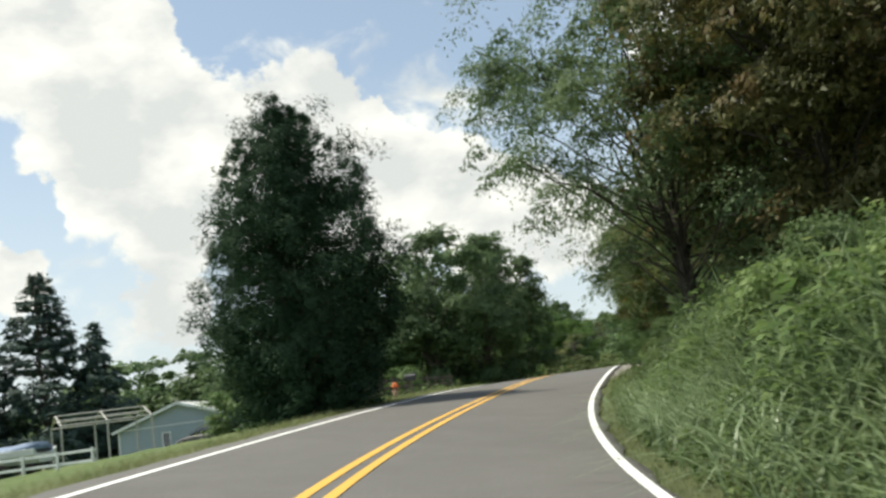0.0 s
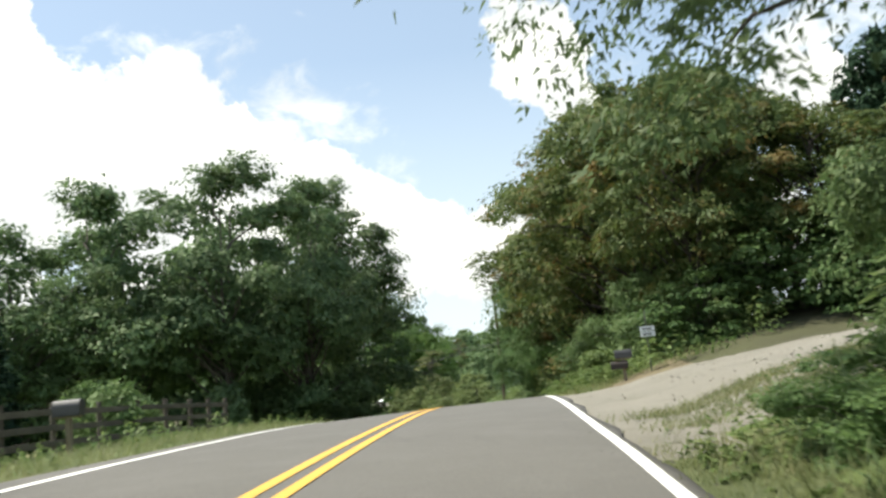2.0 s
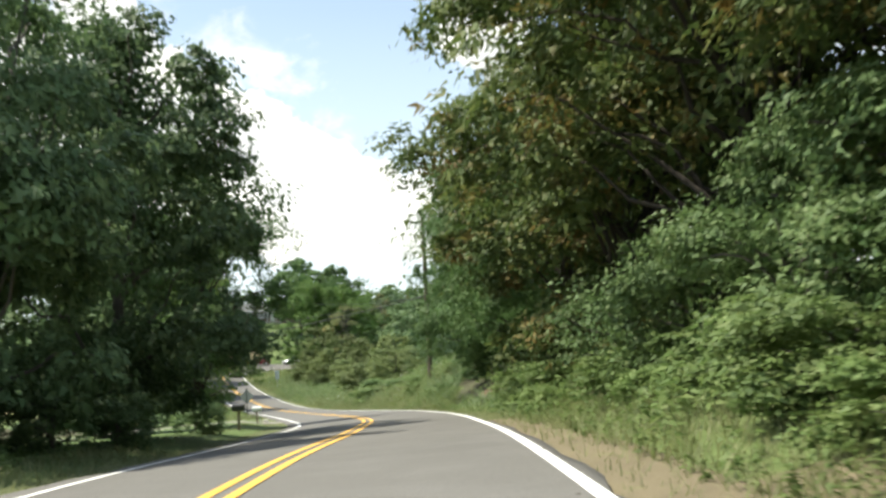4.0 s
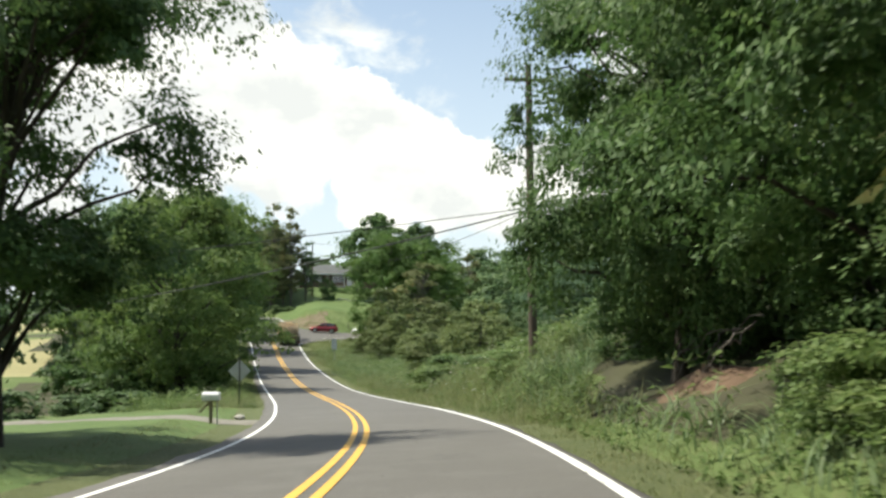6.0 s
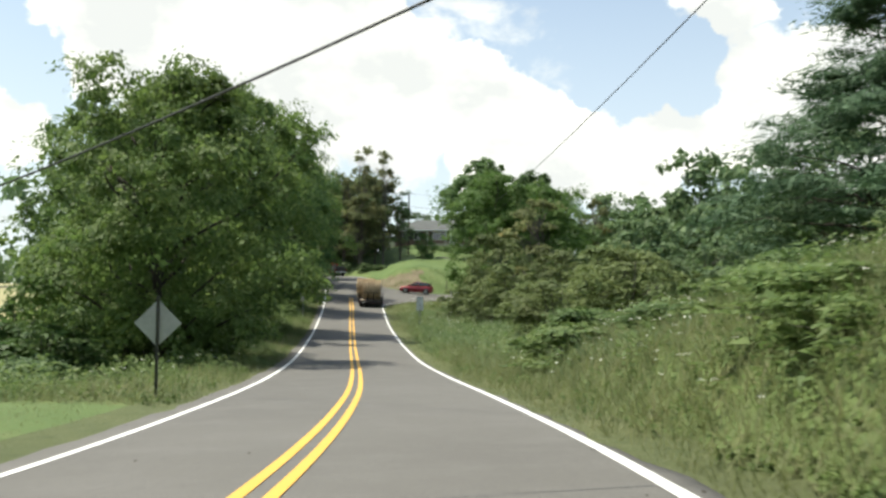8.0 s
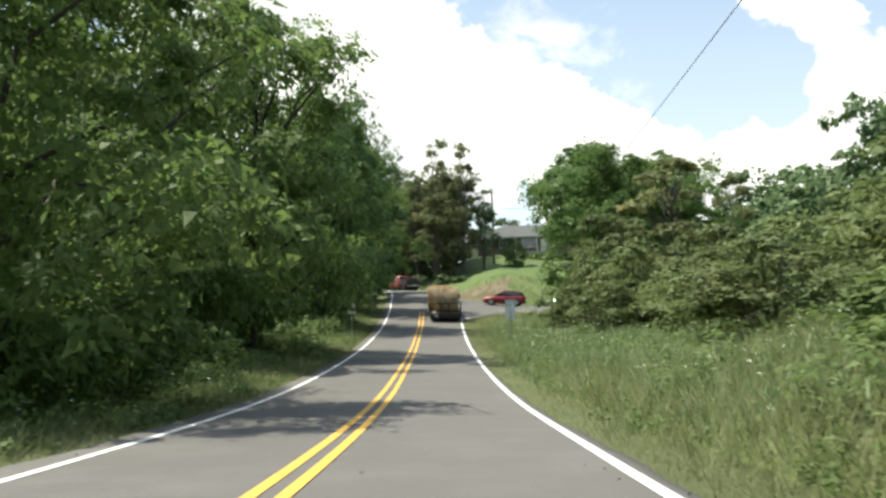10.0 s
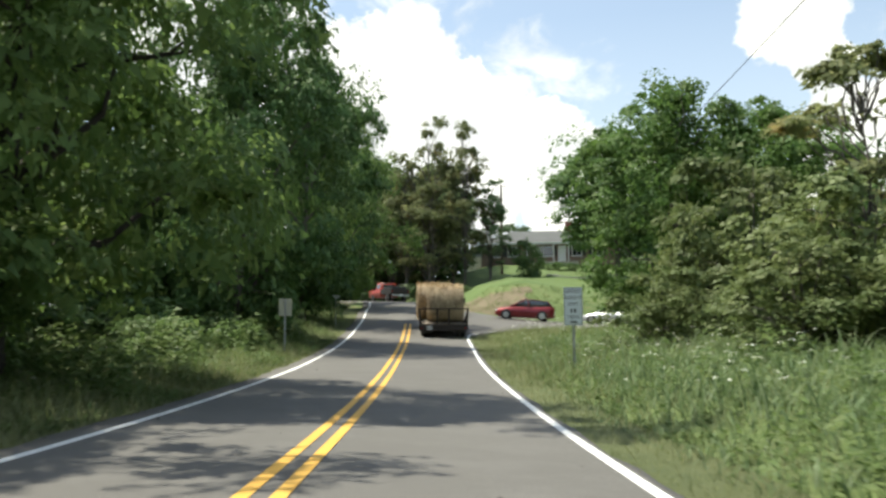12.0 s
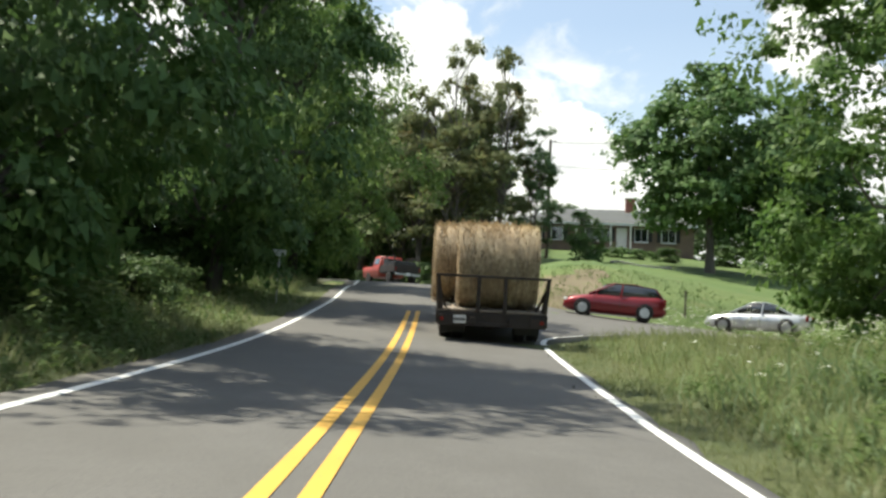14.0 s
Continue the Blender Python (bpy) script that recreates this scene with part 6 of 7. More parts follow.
def make_pickup():
    x, y, slope = 3.75, 221.0, 3.0
    z = float(LINE[np.argmin(np.hypot(LINE[:, 0] - x, LINE[:, 1] - y)), 2])
    t = thing("pickup_truck", pose(x, y, z + 0.015, 0, 0, 32) @ pose(0, 0, 0, slope * 0.6, 0, 0), "old red pickup with a dark loaded flat bed on the road", "truck")
    part("cab", smooth_bm(loft([[(-0.86, yy, 0.45), (-0.9, yy, 0.95), (-0.86, yy, 1.08), (-0.7, yy, zt), (0.7, yy, zt), (0.86, yy, 1.08), (0.9, yy, 0.95), (0.86, yy, 0.45)]
                                for yy, zt in ((0.1, 1.66), (0.2, 1.74), (0.9, 1.74), (1.15, 1.66), (1.5, 1.12), (2.5, 1.04), (2.62, 0.85))])), "red_paint", t)
    part("rear_window", box((1.2, 0.02, 0.4), (0, 0.09, 1.4), 0.006), "glass", t, "dark rear window")
    for s in (-1, 1):
        part("side_window", box((0.02, 0.7, 0.4), (s * 0.80, 0.65, 1.4), 0.006, (0, -s * 13, 0)), "glass", t)
        part("mirror", box((0.16, 0.06, 0.2), (s * 1.0, 1.1, 1.2), 0.02), "black_plastic", t)
        part("bed_side", box((0.06, 2.2, 0.42), (s * 0.88, -1.15, 0.9), 0.02), "dark_steel", t)
        for k in (-2.1, -1.1, -0.15):
            part("rack_post", box((0.05, 0.05, 0.62), (s * 0.86, k, 1.36), 0.008), "dark_steel", t)
        part("rack_rail", box((0.04, 2.1, 0.05), (s * 0.86, -1.1, 1.62), 0.008), "dark_steel", t)
        part("tail_light", box((0.1, 0.04, 0.2), (s * 0.82, -2.29, 0.85), 0.01), "lamp_red", t, "red tail light")
        for y0 in (-1.35, 1.75):
            wheel(t, s * 0.78, y0, 0.36, 0.22, "dark_steel")
    part("tailgate", box((1.76, 0.06, 0.42), (0, -2.26, 0.9), 0.02), "dark_steel", t)
    part("bed_floor", box((1.76, 2.2, 0.08), (0, -1.15, 0.68), 0.01), "dark_steel", t)
    part("bumper", box((1.7, 0.1, 0.14), (0, -2.35, 0.52), 0.02), "galvanised", t, "dull metal rear bumper")
    part("licence_plate", box((0.3, 0.012, 0.15), (0, -2.405, 0.54), 0.004), "plate_white", t)
    part("cargo", box((1.5, 1.7, 0.62), (0, -1.1, 1.04), 0.08, (0, 0, 3)), "black_plastic", t, "dark load in the bed")


make_hay_truck()
make_pickup()


def side_road_z(x, y):
    d = np.hypot(SIDE_GRID[..., 0] - x, SIDE_GRID[..., 1] - y)
    i = np.unravel_index(d.argmin(), d.shape)
    return float(SIDE_GRID[i][2]) + 0.02


make_car("red_car", pose(15.45, 199.6, side_road_z(15.45, 199.6), 3.6, 0, 84), "car_red", "shiny red hatchback waiting on the side road", 3.95, 1.7, 1.42)
make_car("silver_car", pose(21.5, 201.0, side_road_z(21.5, 201.0), 2.0, 0, 64), "car_silver", "silver saloon car waiting on the side road", 4.05, 1.68, 1.32, "saloon")


# ---- signs, mailboxes, poles ----
def u_post(parent, h, mat, depth=0.035, w=0.06):
    return part("post", join(box((w, 0.008, h), (0, depth * 0.5, h / 2 - 0.25)), box((0.008, depth, h), (-w / 2, 0, h / 2 - 0.25)), box((0.008, depth, h), (w / 2, 0, h / 2 - 0.25))), mat, parent)


def make_signs():
    # warning sign that faces oncoming traffic, seen from behind
    s = thing("warning_sign", pose(9.62, 110.0, gz(9.62, 110.0), 0, 0, 2), "bare metal back of a diamond warning sign on a steel post", "road sign")
    u_post(s, 2.55, "green_post")
    part("panel", box((0.76, 0.004, 0.76), (0, 0.028, 1.68), 0.0015, (0, 45, 0)), "aluminium", s)
    part("bolt", join(*[disc(0.012, 0.02, (0, 0.02, zz), "Y", 8) for zz in (1.35, 2.0)]), "galvanised", s)
    # speed sign of the other lane, seen from behind
    z0 = gz(5.57, 171.0)
    s = thing("speed_sign", pose(5.57, 171.0, z0, 0, 0, 6), "weathered tan back of a rectangular sign at the wood's edge", "road sign")
    h = 2.32 - z0
    u_post(s, h + 0.25, "galvanised")
    part("panel", box((0.5, 0.004, 0.66), (0, 0.028, h - 0.33), 0.0015), "sign_tan", s)
    # bridge weight limit sign
    z0 = gz(15.78, 163.0)
    s = thing("weight_limit_sign", pose(15.78, 163.0, z0, 0, 0, -4), "white bridge weight limit sign with black lettering", "road sign")
    top = 1.95 - z0
    u_post(s, top + 0.2, "galvanised")
    panel = part("panel", box((0.54, 0.006, 1.10), (0, -0.03, top - 0.55), 0.002), "sign_white", s)
    edge = 0.018
    part("border", join(*[box((0.50, 0.003, 0.012), (0, -0.0345, top - 0.55 + k * 0.53)) for k in (-1, 1)], *[box((0.012, 0.003, 1.06), (k * 0.25, -0.0345, top - 0.55)) for k in (-1, 1)]), "ink", panel)
    for k, word in enumerate(("BRIDGE", "WEIGHT", "LIMIT", None, "TONS")):
        zc = top - 0.12 - k * 0.185
        if word is None:
            part("lettering", join(box((0.05, 0.003, 0.11), (-0.05, -0.0345, zc)), box((0.06, 0.003, 0.11), (0.05, -0.0345, zc))), "ink", panel)
            continue
        cu = bpy.data.curves.new("lettering", "FONT")
        cu.body, cu.size, cu.align_x, cu.align_y, cu.extrude = word, 0.15, "CENTER", "CENTER", 0.0015
        tmp = bpy.data.objects.new("lettering", cu)
        me = bpy.data.meshes.new_from_object(tmp)
        bpy.data.objects.remove(tmp)
        me.materials.clear()
        me.transform(Matrix.Diagonal((0.84, 1.0, 1.0, 1)))
        part("lettering", me, "ink", panel, m=pose(0, -0.0345, zc, 90, 0, 0))
    bm = join(box((0.14, 0.003, 0.05), (-0.03, -0.0345, top - 1.0)))
    a = [bm.verts.new(p) for p in ((0.03, -0.036, top - 1.05), (0.03, -0.036, top - 0.95), (0.12, -0.036, top - 1.0))]
    bm.faces.new(a)
    part("arrow", bm, "ink", panel)
    # small sign far along the wood
    z0 = gz(4.2, 190.0)
    s = thing("small_sign", pose(4.2, 190.0, z0, 0, 0, 8), "small pale sign on a thin post under the trees", "road sign")
    part("post", rod((0, 0, -0.2), (0, 0, 1.75), 0.025), "galvanised", s)
    part("panel", box((0.42, 0.006, 0.2), (0, -0.03, 1.65), 0.002), "sign_white", s)
    # sign and posts beside the side road
    z0 = gz(22.4, 204.6)
    s = thing("roadside_sign", pose(22.4, 204.6, z0, 0, 0, -20), "small bluish white sign on a dark post", "road sign")
    part("post", box((0.09, 0.09, 1.5), (0.12, 0, 0.6), 0.01), "post_wood", s)
    part("panel", box((0.34, 0.02, 0.62), (-0.08, -0.06, 0.85), 0.006), "sign_white", s)
    for x, y in ((19.2, 204.6), (27.0, 206.5), (15.6, 203.8)):
        p = thing("fence_post", pose(x, y, gz(x, y)), "thin dark wooden fence post in the dry bank", "fence post", "posts along the side road")
        part("post", rod((0, 0, -0.3), (0.02, 0, 1.15), 0.05, 0.045), "fence_wood", p)
    # address plates on a thin post (writing left blank as bars)
    x, y = 12.1, 40.3
    z0 = gz(x, y)
    s = thing("address_sign", pose(x, y, z0, 0, 0, -8), "two small white address plates on a thin dark post", "sign")
    h = 3.26 - z0
    part("post", rod((0, 0.03, -0.3), (0.0, 0.03, h + 0.5), 0.022), "green_post", s)
    for k in (0, 1):
        pl = part("plate", box((0.46, 0.006, 0.15), (0.02, 0, h - 0.08 - k * 0.17), 0.002), "plate_white", s)
        part("marking", join(*[box((0.045, 0.003, 0.08), (-0.11 + i * 0.075, -0.0045, h - 0.08 - k * 0.17)) for i in range(4)]), "ink", pl)


def mailbox_body(size=(0.19, 0.5, 0.24)):
    """A box with an arched top, its length along y."""
    w, l, h = size
    prof = [(-w / 2, 0), (-w / 2, h - w / 2)] + [(-w / 2 * math.cos(a), h - w / 2 + w / 2 * math.sin(a)) for a in np.linspace(0.3, math.pi - 0.3, 7)] + [(w / 2, h - w / 2), (w / 2, 0)]
    return loft([[(x, y, z) for x, z in prof] for y in (-l / 2, l / 2)])


def make_mailbox(x, y, turn, label, paint, h=1.0, size=(0.2, 0.5, 0.25), brace=False, second=False):
    b = thing("mailbox", pose(x, y, gz(x, y), 0, 0, turn), label, "mailbox")
    post = part("post", box((0.1, 0.1, h + 0.3), (0, 0, h / 2 - 0.15), 0.008), "post_wood", b)
    part("arm", box((0.14, size[1] * 0.9, 0.035), (0, 0, h + 0.015), 0.005), "post_wood", post)
    if brace:
        part("brace", box((0.05, 0.5, 0.06), (0, 0.2, h - 0.18), 0.006, (-45, 0, 0)), "post_wood", post)
        part("prop", rod((0, -0.22, -0.2), (0, -0.2, h), 0.022), "galvanised", b)
    bm = mailbox_body(size)
    bm.transform(pose(0, 0, h + 0.034))
    box_part = part("box", bm, paint, b)
    part("door", box((size[0] * 0.94, 0.012, size[2] * 0.86), (0, -size[1] / 2 - 0.007, h + 0.034 + size[2] * 0.46), 0.004), paint, box_part)
    part("flag", join(box((0.008, 0.03, 0.13), (size[0] / 2 + 0.006, -0.08, h + 0.2)), box((0.008, 0.09, 0.05), (size[0] / 2 + 0.006, -0.04, h + 0.26))), "red_paint", box_part, "small red flag")
    if second:
        bm = mailbox_body(size)
        bm.transform(pose(-0.02, 0.14, h - 0.30))
        part("lower_box", bm, "dark_steel", b, "dull metal lower mailbox")
        part("marking", join(*[box((0.035, 0.003, 0.06), (-0.09 + k * 0.06, -0.275, h + 0.12)) for k in range(4)]), "plate_white", box_part)
    return b


make_signs()
make_mailbox(11.15, 40.1, 70, "black mailbox above a dull metal one on a wooden post", "mailbox_black", 0.66, (0.22, 0.52, 0.25), second=True)
make_mailbox(9.62, 96.1, 80, "white mailbox on a braced wooden post by the drive", "mailbox_white", 0.72, (0.26, 0.56, 0.28), brace=True)
make_mailbox(7.9, 76.2, 80, "black mailbox on a wooden post on the lawn", "mailbox_black", 0.78, (0.22, 0.5, 0.26))
make_mailbox(-3.0, 31.2, 75, "large black mailbox with a pale top by the fence", "mailbox_black", 0.72, (0.24, 0.52, 0.3))

hyd = thing("fire_hydrant", pose(-3.55, 26.4, gz(-3.55, 26.4)) @ Matrix.Scale(1.15, 4), "faded pinkish fire hydrant with a bright orange bonnet by the fence", "fire hydrant")
part("post", join(smooth_bm(rod((0, 0, -0.1), (0, 0, 0.46), 0.11, 0.1, 14)), smooth_bm(disc(0.13, 0.05, (0, 0, 0.06), "Z", 14, 0.015))), "terracotta", hyd)
part("bonnet", smooth_bm(loft([[(math.cos(a) * r, math.sin(a) * r, z) for a in np.linspace(0, 2 * math.pi, 14, endpoint=False)] for r, z in ((0.15, 0.46), (0.145, 0.49), (0.06, 0.61), (0.03, 0.64))])), "orange", hyd, "bright orange bonnet")
for s in (-1, 1):
    part("outlet", smooth_bm(disc(0.042, 0.10, (s * 0.13, 0, 0.34), "X", 12, 0.012)), "terracotta", hyd)

st = thing("stone", pose(10.35, 99.4, gz(10.35, 99.4)), "pale field stone beside the gravel drive", "stone")
rs = np.random.default_rng(8)
bm = bmesh.new()
bmesh.ops.create_icosphere(bm, subdivisions=3, radius=0.2)
for v in bm.verts:
    v.co *= 1 + 0.16 * noise.noise(v.co * 7)
    v.co.z *= 0.55
bm.transform(pose(0, 0, 0.06))
part("rock", smooth_bm(bm), "stone", st)


def make_fence():
    pts = [(-7.4, 18.5), (-6.6, 22.0), (-5.7, 26.0), (-4.9, 30.0), (-3.9, 34.0), (-2.75, 38.0), (-1.75, 41.2), (-0.9, 43.8)]
    f = thing("rail_fence", pose(-3.9, 34.0, 0), "dark weathered wooden rail fence along the verge", "fence")
    inv = Vector((-3.9, 34.0, 0))
    line = []
    for (xa, ya), (xb, yb) in zip(pts, pts[1:]):
        for k in (0.0, 0.5):
            line.append((xa + (xb - xa) * k, ya + (yb - ya) * k))
    line.append(pts[-1])
    tops = []
    for k, (x, y) in enumerate(line):
        z = gz(x, y)
        part("post", box((0.11, 0.11, 1.35), (x - inv.x, y - inv.y, z + 0.47), 0.01, (0, 0, 20)), "fence_wood", f)
        tops.append(Vector((x - inv.x, y - inv.y, z)))
    for a, b in zip(tops, tops[1:]):
        for h in (0.30, 0.62, 0.95):
            d = b - a
            rail = box((0.035, d.length * 1.01, 0.13), (0, 0, 0), 0.006)
            mid = (a + b) / 2 + Vector((0.075, 0, h))
            part("rail", rail, "fence_wood", f, m=Matrix.Translation(mid) @ d.to_track_quat("Y", "Z").to_matrix().to_4x4())


make_fence()


def cable(parent, a, b, sag, r=0.018, name="cable"):
    a, b = np.array(a, float), np.array(b, float)
    t = np.linspace(0, 1, 28)[:, None]
    path = a + (b - a) * t - np.array([0, 0, 1.0]) * (4 * sag * t * (1 - t))
    v, q = tube_arrays(path, np.full(28, r), 5)
    return part(name, fast_mesh(name, v, q, "wire"), "wire", parent)


def make_poles():
    x, y = 21.1, 98.1
    z0 = gz(x, y)
    p = thing("utility_pole", pose(x, y, z0), "dark creosoted wooden utility pole with a crossarm and cables", "utility pole")
    h = 12.2 - z0
    v, q = tube_arrays([(0, 0, -0.5), (0.0, 0, h * 0.5), (0.03, 0, h)], [0.17, 0.145, 0.11], 14)
    part("pole", fast_mesh("pole", v, q, "creosote", True), "creosote", p)
    arm = part("crossarm", box((1.9, 0.1, 0.12), (0, -0.16, h - 0.65), 0.01), "creosote", p)
    for k in (-0.85, -0.3, 0.85):
        part("insulator", join(rod((k, -0.16, h - 0.6), (k, -0.16, h - 0.42), 0.02), smooth_bm(disc(0.045, 0.08, (k, -0.16, h - 0.42), "Z", 12, 0.02))), "trim_white", arm, "pale insulator")
    part("brace", join(rod((-0.5, -0.2, h - 0.68), (0, -0.13, h - 1.15), 0.015), rod((0.5, -0.2, h - 0.68), (0, -0.13, h - 1.15), 0.015)), "galvanised", p)
    part("clamp", join(box((0.06, 0.3, 0.1), (0, -0.2, 6.58 - z0), 0.01), box((0.42, 0.1, 0.16), (1.75, -0.2, 6.66 - z0), 0.04)), "black_plastic", p)
    part("ground_rod", rod((0.13, -0.1, 0), (0.12, -0.09, h - 1.0), 0.008), "wire", p)
    low = 6.58 - z0
    cable(p, (0, -0.3, low), (23.2 - x, 182 - y, 11.83 - z0), 0.4, 0.016)
    cable(p, (0, -0.3, low), (-8.0 - x, 126.0 - y, 3.12 - z0), 0.5, 0.03)
    cable(p, (0, -0.3, low + 0.05), (-22.0 - x, 88.0 - y, 0.75 - z0), 0.3, 0.016)
    cable(p, (0, -0.3, low), (30.5 - x, 85.0 - y, 7.81 - z0), 0.25, 0.03)
    # pole beside the brick house
    x, y = 14.15, 238.0
    z0 = gz(x, y)
    p = thing("utility_pole", pose(x, y, z0), "slim dark utility pole on the lawn of the brick house", "utility pole")
    v, q = tube_arrays([(0, 0, -0.5), (0, 0, 5), (0, 0, 19.93 - z0)], [0.15, 0.13, 0.1], 12)
    part("pole", fast_mesh("pole", v, q, "creosote", True), "creosote", p)
    part("bracket", join(box((0.5, 0.06, 0.06), (0.2, -0.1, 19.73 - z0), 0.01), disc(0.05, 0.1, (0.42, -0.1, 19.82 - z0), "Z", 10)), "dark_steel", p)
    cable(p, (0.4, -0.1, 19.68 - z0), (27 - x, 231 - y, 19.04 - z0), 0.3, 0.02)
    cable(p, (0.1, -0.1, 17.73 - z0), (27 - x, 231 - y, 16.44 - z0), 0.3, 0.02)


make_poles()


# ---- buildings ----
def window(parent, at, w, h, trim="trim_white", mullion=True):
    """A window in a wall that faces -y: casing, sill and panes."""
    x, y, z = at
    win = part("window", join(box((w + 0.16, 0.06, 0.08), (x, y - 0.03, z + h / 2 + 0.04), 0.005), box((w + 0.16, 0.06, 0.08), (x, y - 0.03, z - h / 2 - 0.04), 0.005),
                              *[box((0.08, 0.06, h), (x + s * (w / 2 + 0.04), y - 0.03, z), 0.005) for s in (-1, 1)]), trim, parent)
    part("sill", box((w + 0.24, 0.12, 0.05), (x, y - 0.06, z - h / 2 - 0.1), 0.006), trim, win)
    n = 2 if mullion else 1
    for k in range(n):
        part("pane", box((w / n - 0.03, 0.02, h - 0.02), (x - w / 2 + (k + 0.5) * w / n, y - 0.01, z), 0.003), "glass", win)
    if mullion:
        part("mullion", box((0.045, 0.04, h), (x, y - 0.025, z), 0.004), trim, win)
    return win


def make_outbuilding():
    x0, y0 = -18.2, 48.0
    z0 = min(gz(x0 - 4, y0), gz(x0 + 3, y0)) - 0.1
    W, D, E, R = 8.0, 10.0, 1.75 - z0, 3.05 - z0
    b = thing("outbuilding", pose(x0, y0, z0, 0, 0, -4), "pale grey-blue gabled outbuilding below the road", "building")
    ring = lambda y: [(-W / 2, y, -0.4), (-W / 2, y, E), (0, y, R), (W / 2, y, E), (W / 2, y, -0.4)]
    part("wall", loft([ring(0), ring(D)]), "siding", b)
    n = 16
    for k in range(n):
        z = 0.1 + k * 0.17
        half = W / 2 if z < E else W / 2 * max(0.02, (R - z) / (R - E))
        if z > R - 0.1:
            break
        part("board", box((2 * half - 0.06, 0.018, 0.155), (0, -0.011, z), 0.003, (-3, 0, 0)), "siding", b)
    L = math.hypot(W / 2, R - E)
    ang = math.degrees(math.atan2(R - E, W / 2))
    for s in (-1, 1):
        part("roof", box((L + 0.4, D + 0.7, 0.07), (s * (W / 4 + 0.1), D / 2, (E + R) / 2 + 0.03 - 0.02), 0.01, (0, s * ang, 0)), "roof_light", b, "pale metal roof")
        part("fascia", box((L + 0.4, 0.04, 0.16), (s * (W / 4 + 0.1), -0.36, (E + R) / 2 - 0.04), 0.006, (0, s * ang, 0)), "trim_white", b)
        part("corner_board", box((0.1, 0.04, E + 0.3), (s * (W / 2 - 0.03), -0.03, E / 2 - 0.2), 0.005), "trim_white", b)
    window(b, (-0.9, -0.02, 1.15), 0.42, 0.85, mullion=False)
    window(b, (2.2, -0.02, 1.15), 0.8, 0.8)
    part("belt", box((W, 0.03, 0.06), (0, -0.03, E), 0.004), "trim_white", b)


def make_carport():
    x0, y0 = -22.4, 39.0
    z0 = gz(x0, y0)
    c = thing("carport_frame", pose(x0, y0, z0, 0, 0, -62), "bare grey tube frame of a roofless carport", "carport")
    W, D, E, R = 4.4, 4.6, 2.45, 3.05
    for k in range(3):
        y = k * D / 2
        for s in (-1, 1):
            part("post", rod((s * W / 2, y, -0.3), (s * W / 2, y, E), 0.05), "tube_white", c)
        part("rafter", join(rod((-W / 2, y, E), (-0.3, y, R), 0.045), rod((-0.3, y, R), (0.3, y, R), 0.045), rod((0.3, y, R), (W / 2, y, E), 0.045)), "tube_white", c)
    for x, z in ((-W / 2, E), (W / 2, E), (-W / 4, (E + R) / 2), (W / 4, (E + R) / 2), (0, R)):
        part("purlin", rod((x, 0, z + 0.03), (x, D, z + 0.03), 0.04), "tube_white", c)
    # boat on a trailer and the clutter round it
    z1 = gz(-17.2, 25.5)
    b = thing("boat", pose(-19.2, 25.4, z1 + 0.36, 0, 0, 75), "small white open boat on a trailer beside the carport", "boat")
    rings = []
    for y, w, zb in ((-2.0, 0.72, 0.0), (-1.0, 0.8, 0.0), (0.3, 0.78, 0.02), (1.3, 0.55, 0.12), (1.9, 0.2, 0.3), (2.1, 0.04, 0.42)):
        rings.append([(-w, y, 0.55), (-w * 0.9, y, 0.3), (-w * 0.45, y, zb), (w * 0.45, y, zb), (w * 0.9, y, 0.3), (w, y, 0.55), (w * 0.9, y, 0.56), (w * 0.6, y, 0.35), (-w * 0.6, y, 0.35), (-w * 0.9, y, 0.56)])
    part("hull", loft(rings), "boat_white", b)
    part("tarp", smooth_bm(loft([[(-0.7, y, 0.5), (-0.3, y, 0.74 + 0.1 * math.sin(y * 3)), (0.3, y, 0.76), (0.7, y, 0.5)] for y in (-1.9, -1.2, -0.4, 0.3)])), "tarp_blue", b, "faded blue tarp")
    part("trailer", join(box((0.1, 4.6, 0.1), (0, 0.3, -0.12), 0.01), box((1.5, 0.1, 0.1), (0, -0.6, -0.12), 0.01), *[disc(0.26, 0.16, (s * 0.82, -0.6, -0.16), "X", 18, 0.03) for s in (-1, 1)]), "dark_steel", b)
    # low white railing towards the road
    r = thing("white_railing", pose(-17.6, 23.6, gz(-17.6, 23.6) - 0.25, 0, 0, 70), "low white wooden railing below the road", "railing")
    for k in range(5):
        part("post", box((0.09, 0.09, 1.15), (0, k * 1.6 - 3.2, 0.4), 0.008), "trim_white", r)
    for z in (0.5, 0.88):
        part("rail", box((0.04, 6.6, 0.1), (0.06, 0, z), 0.006), "trim_white", r)


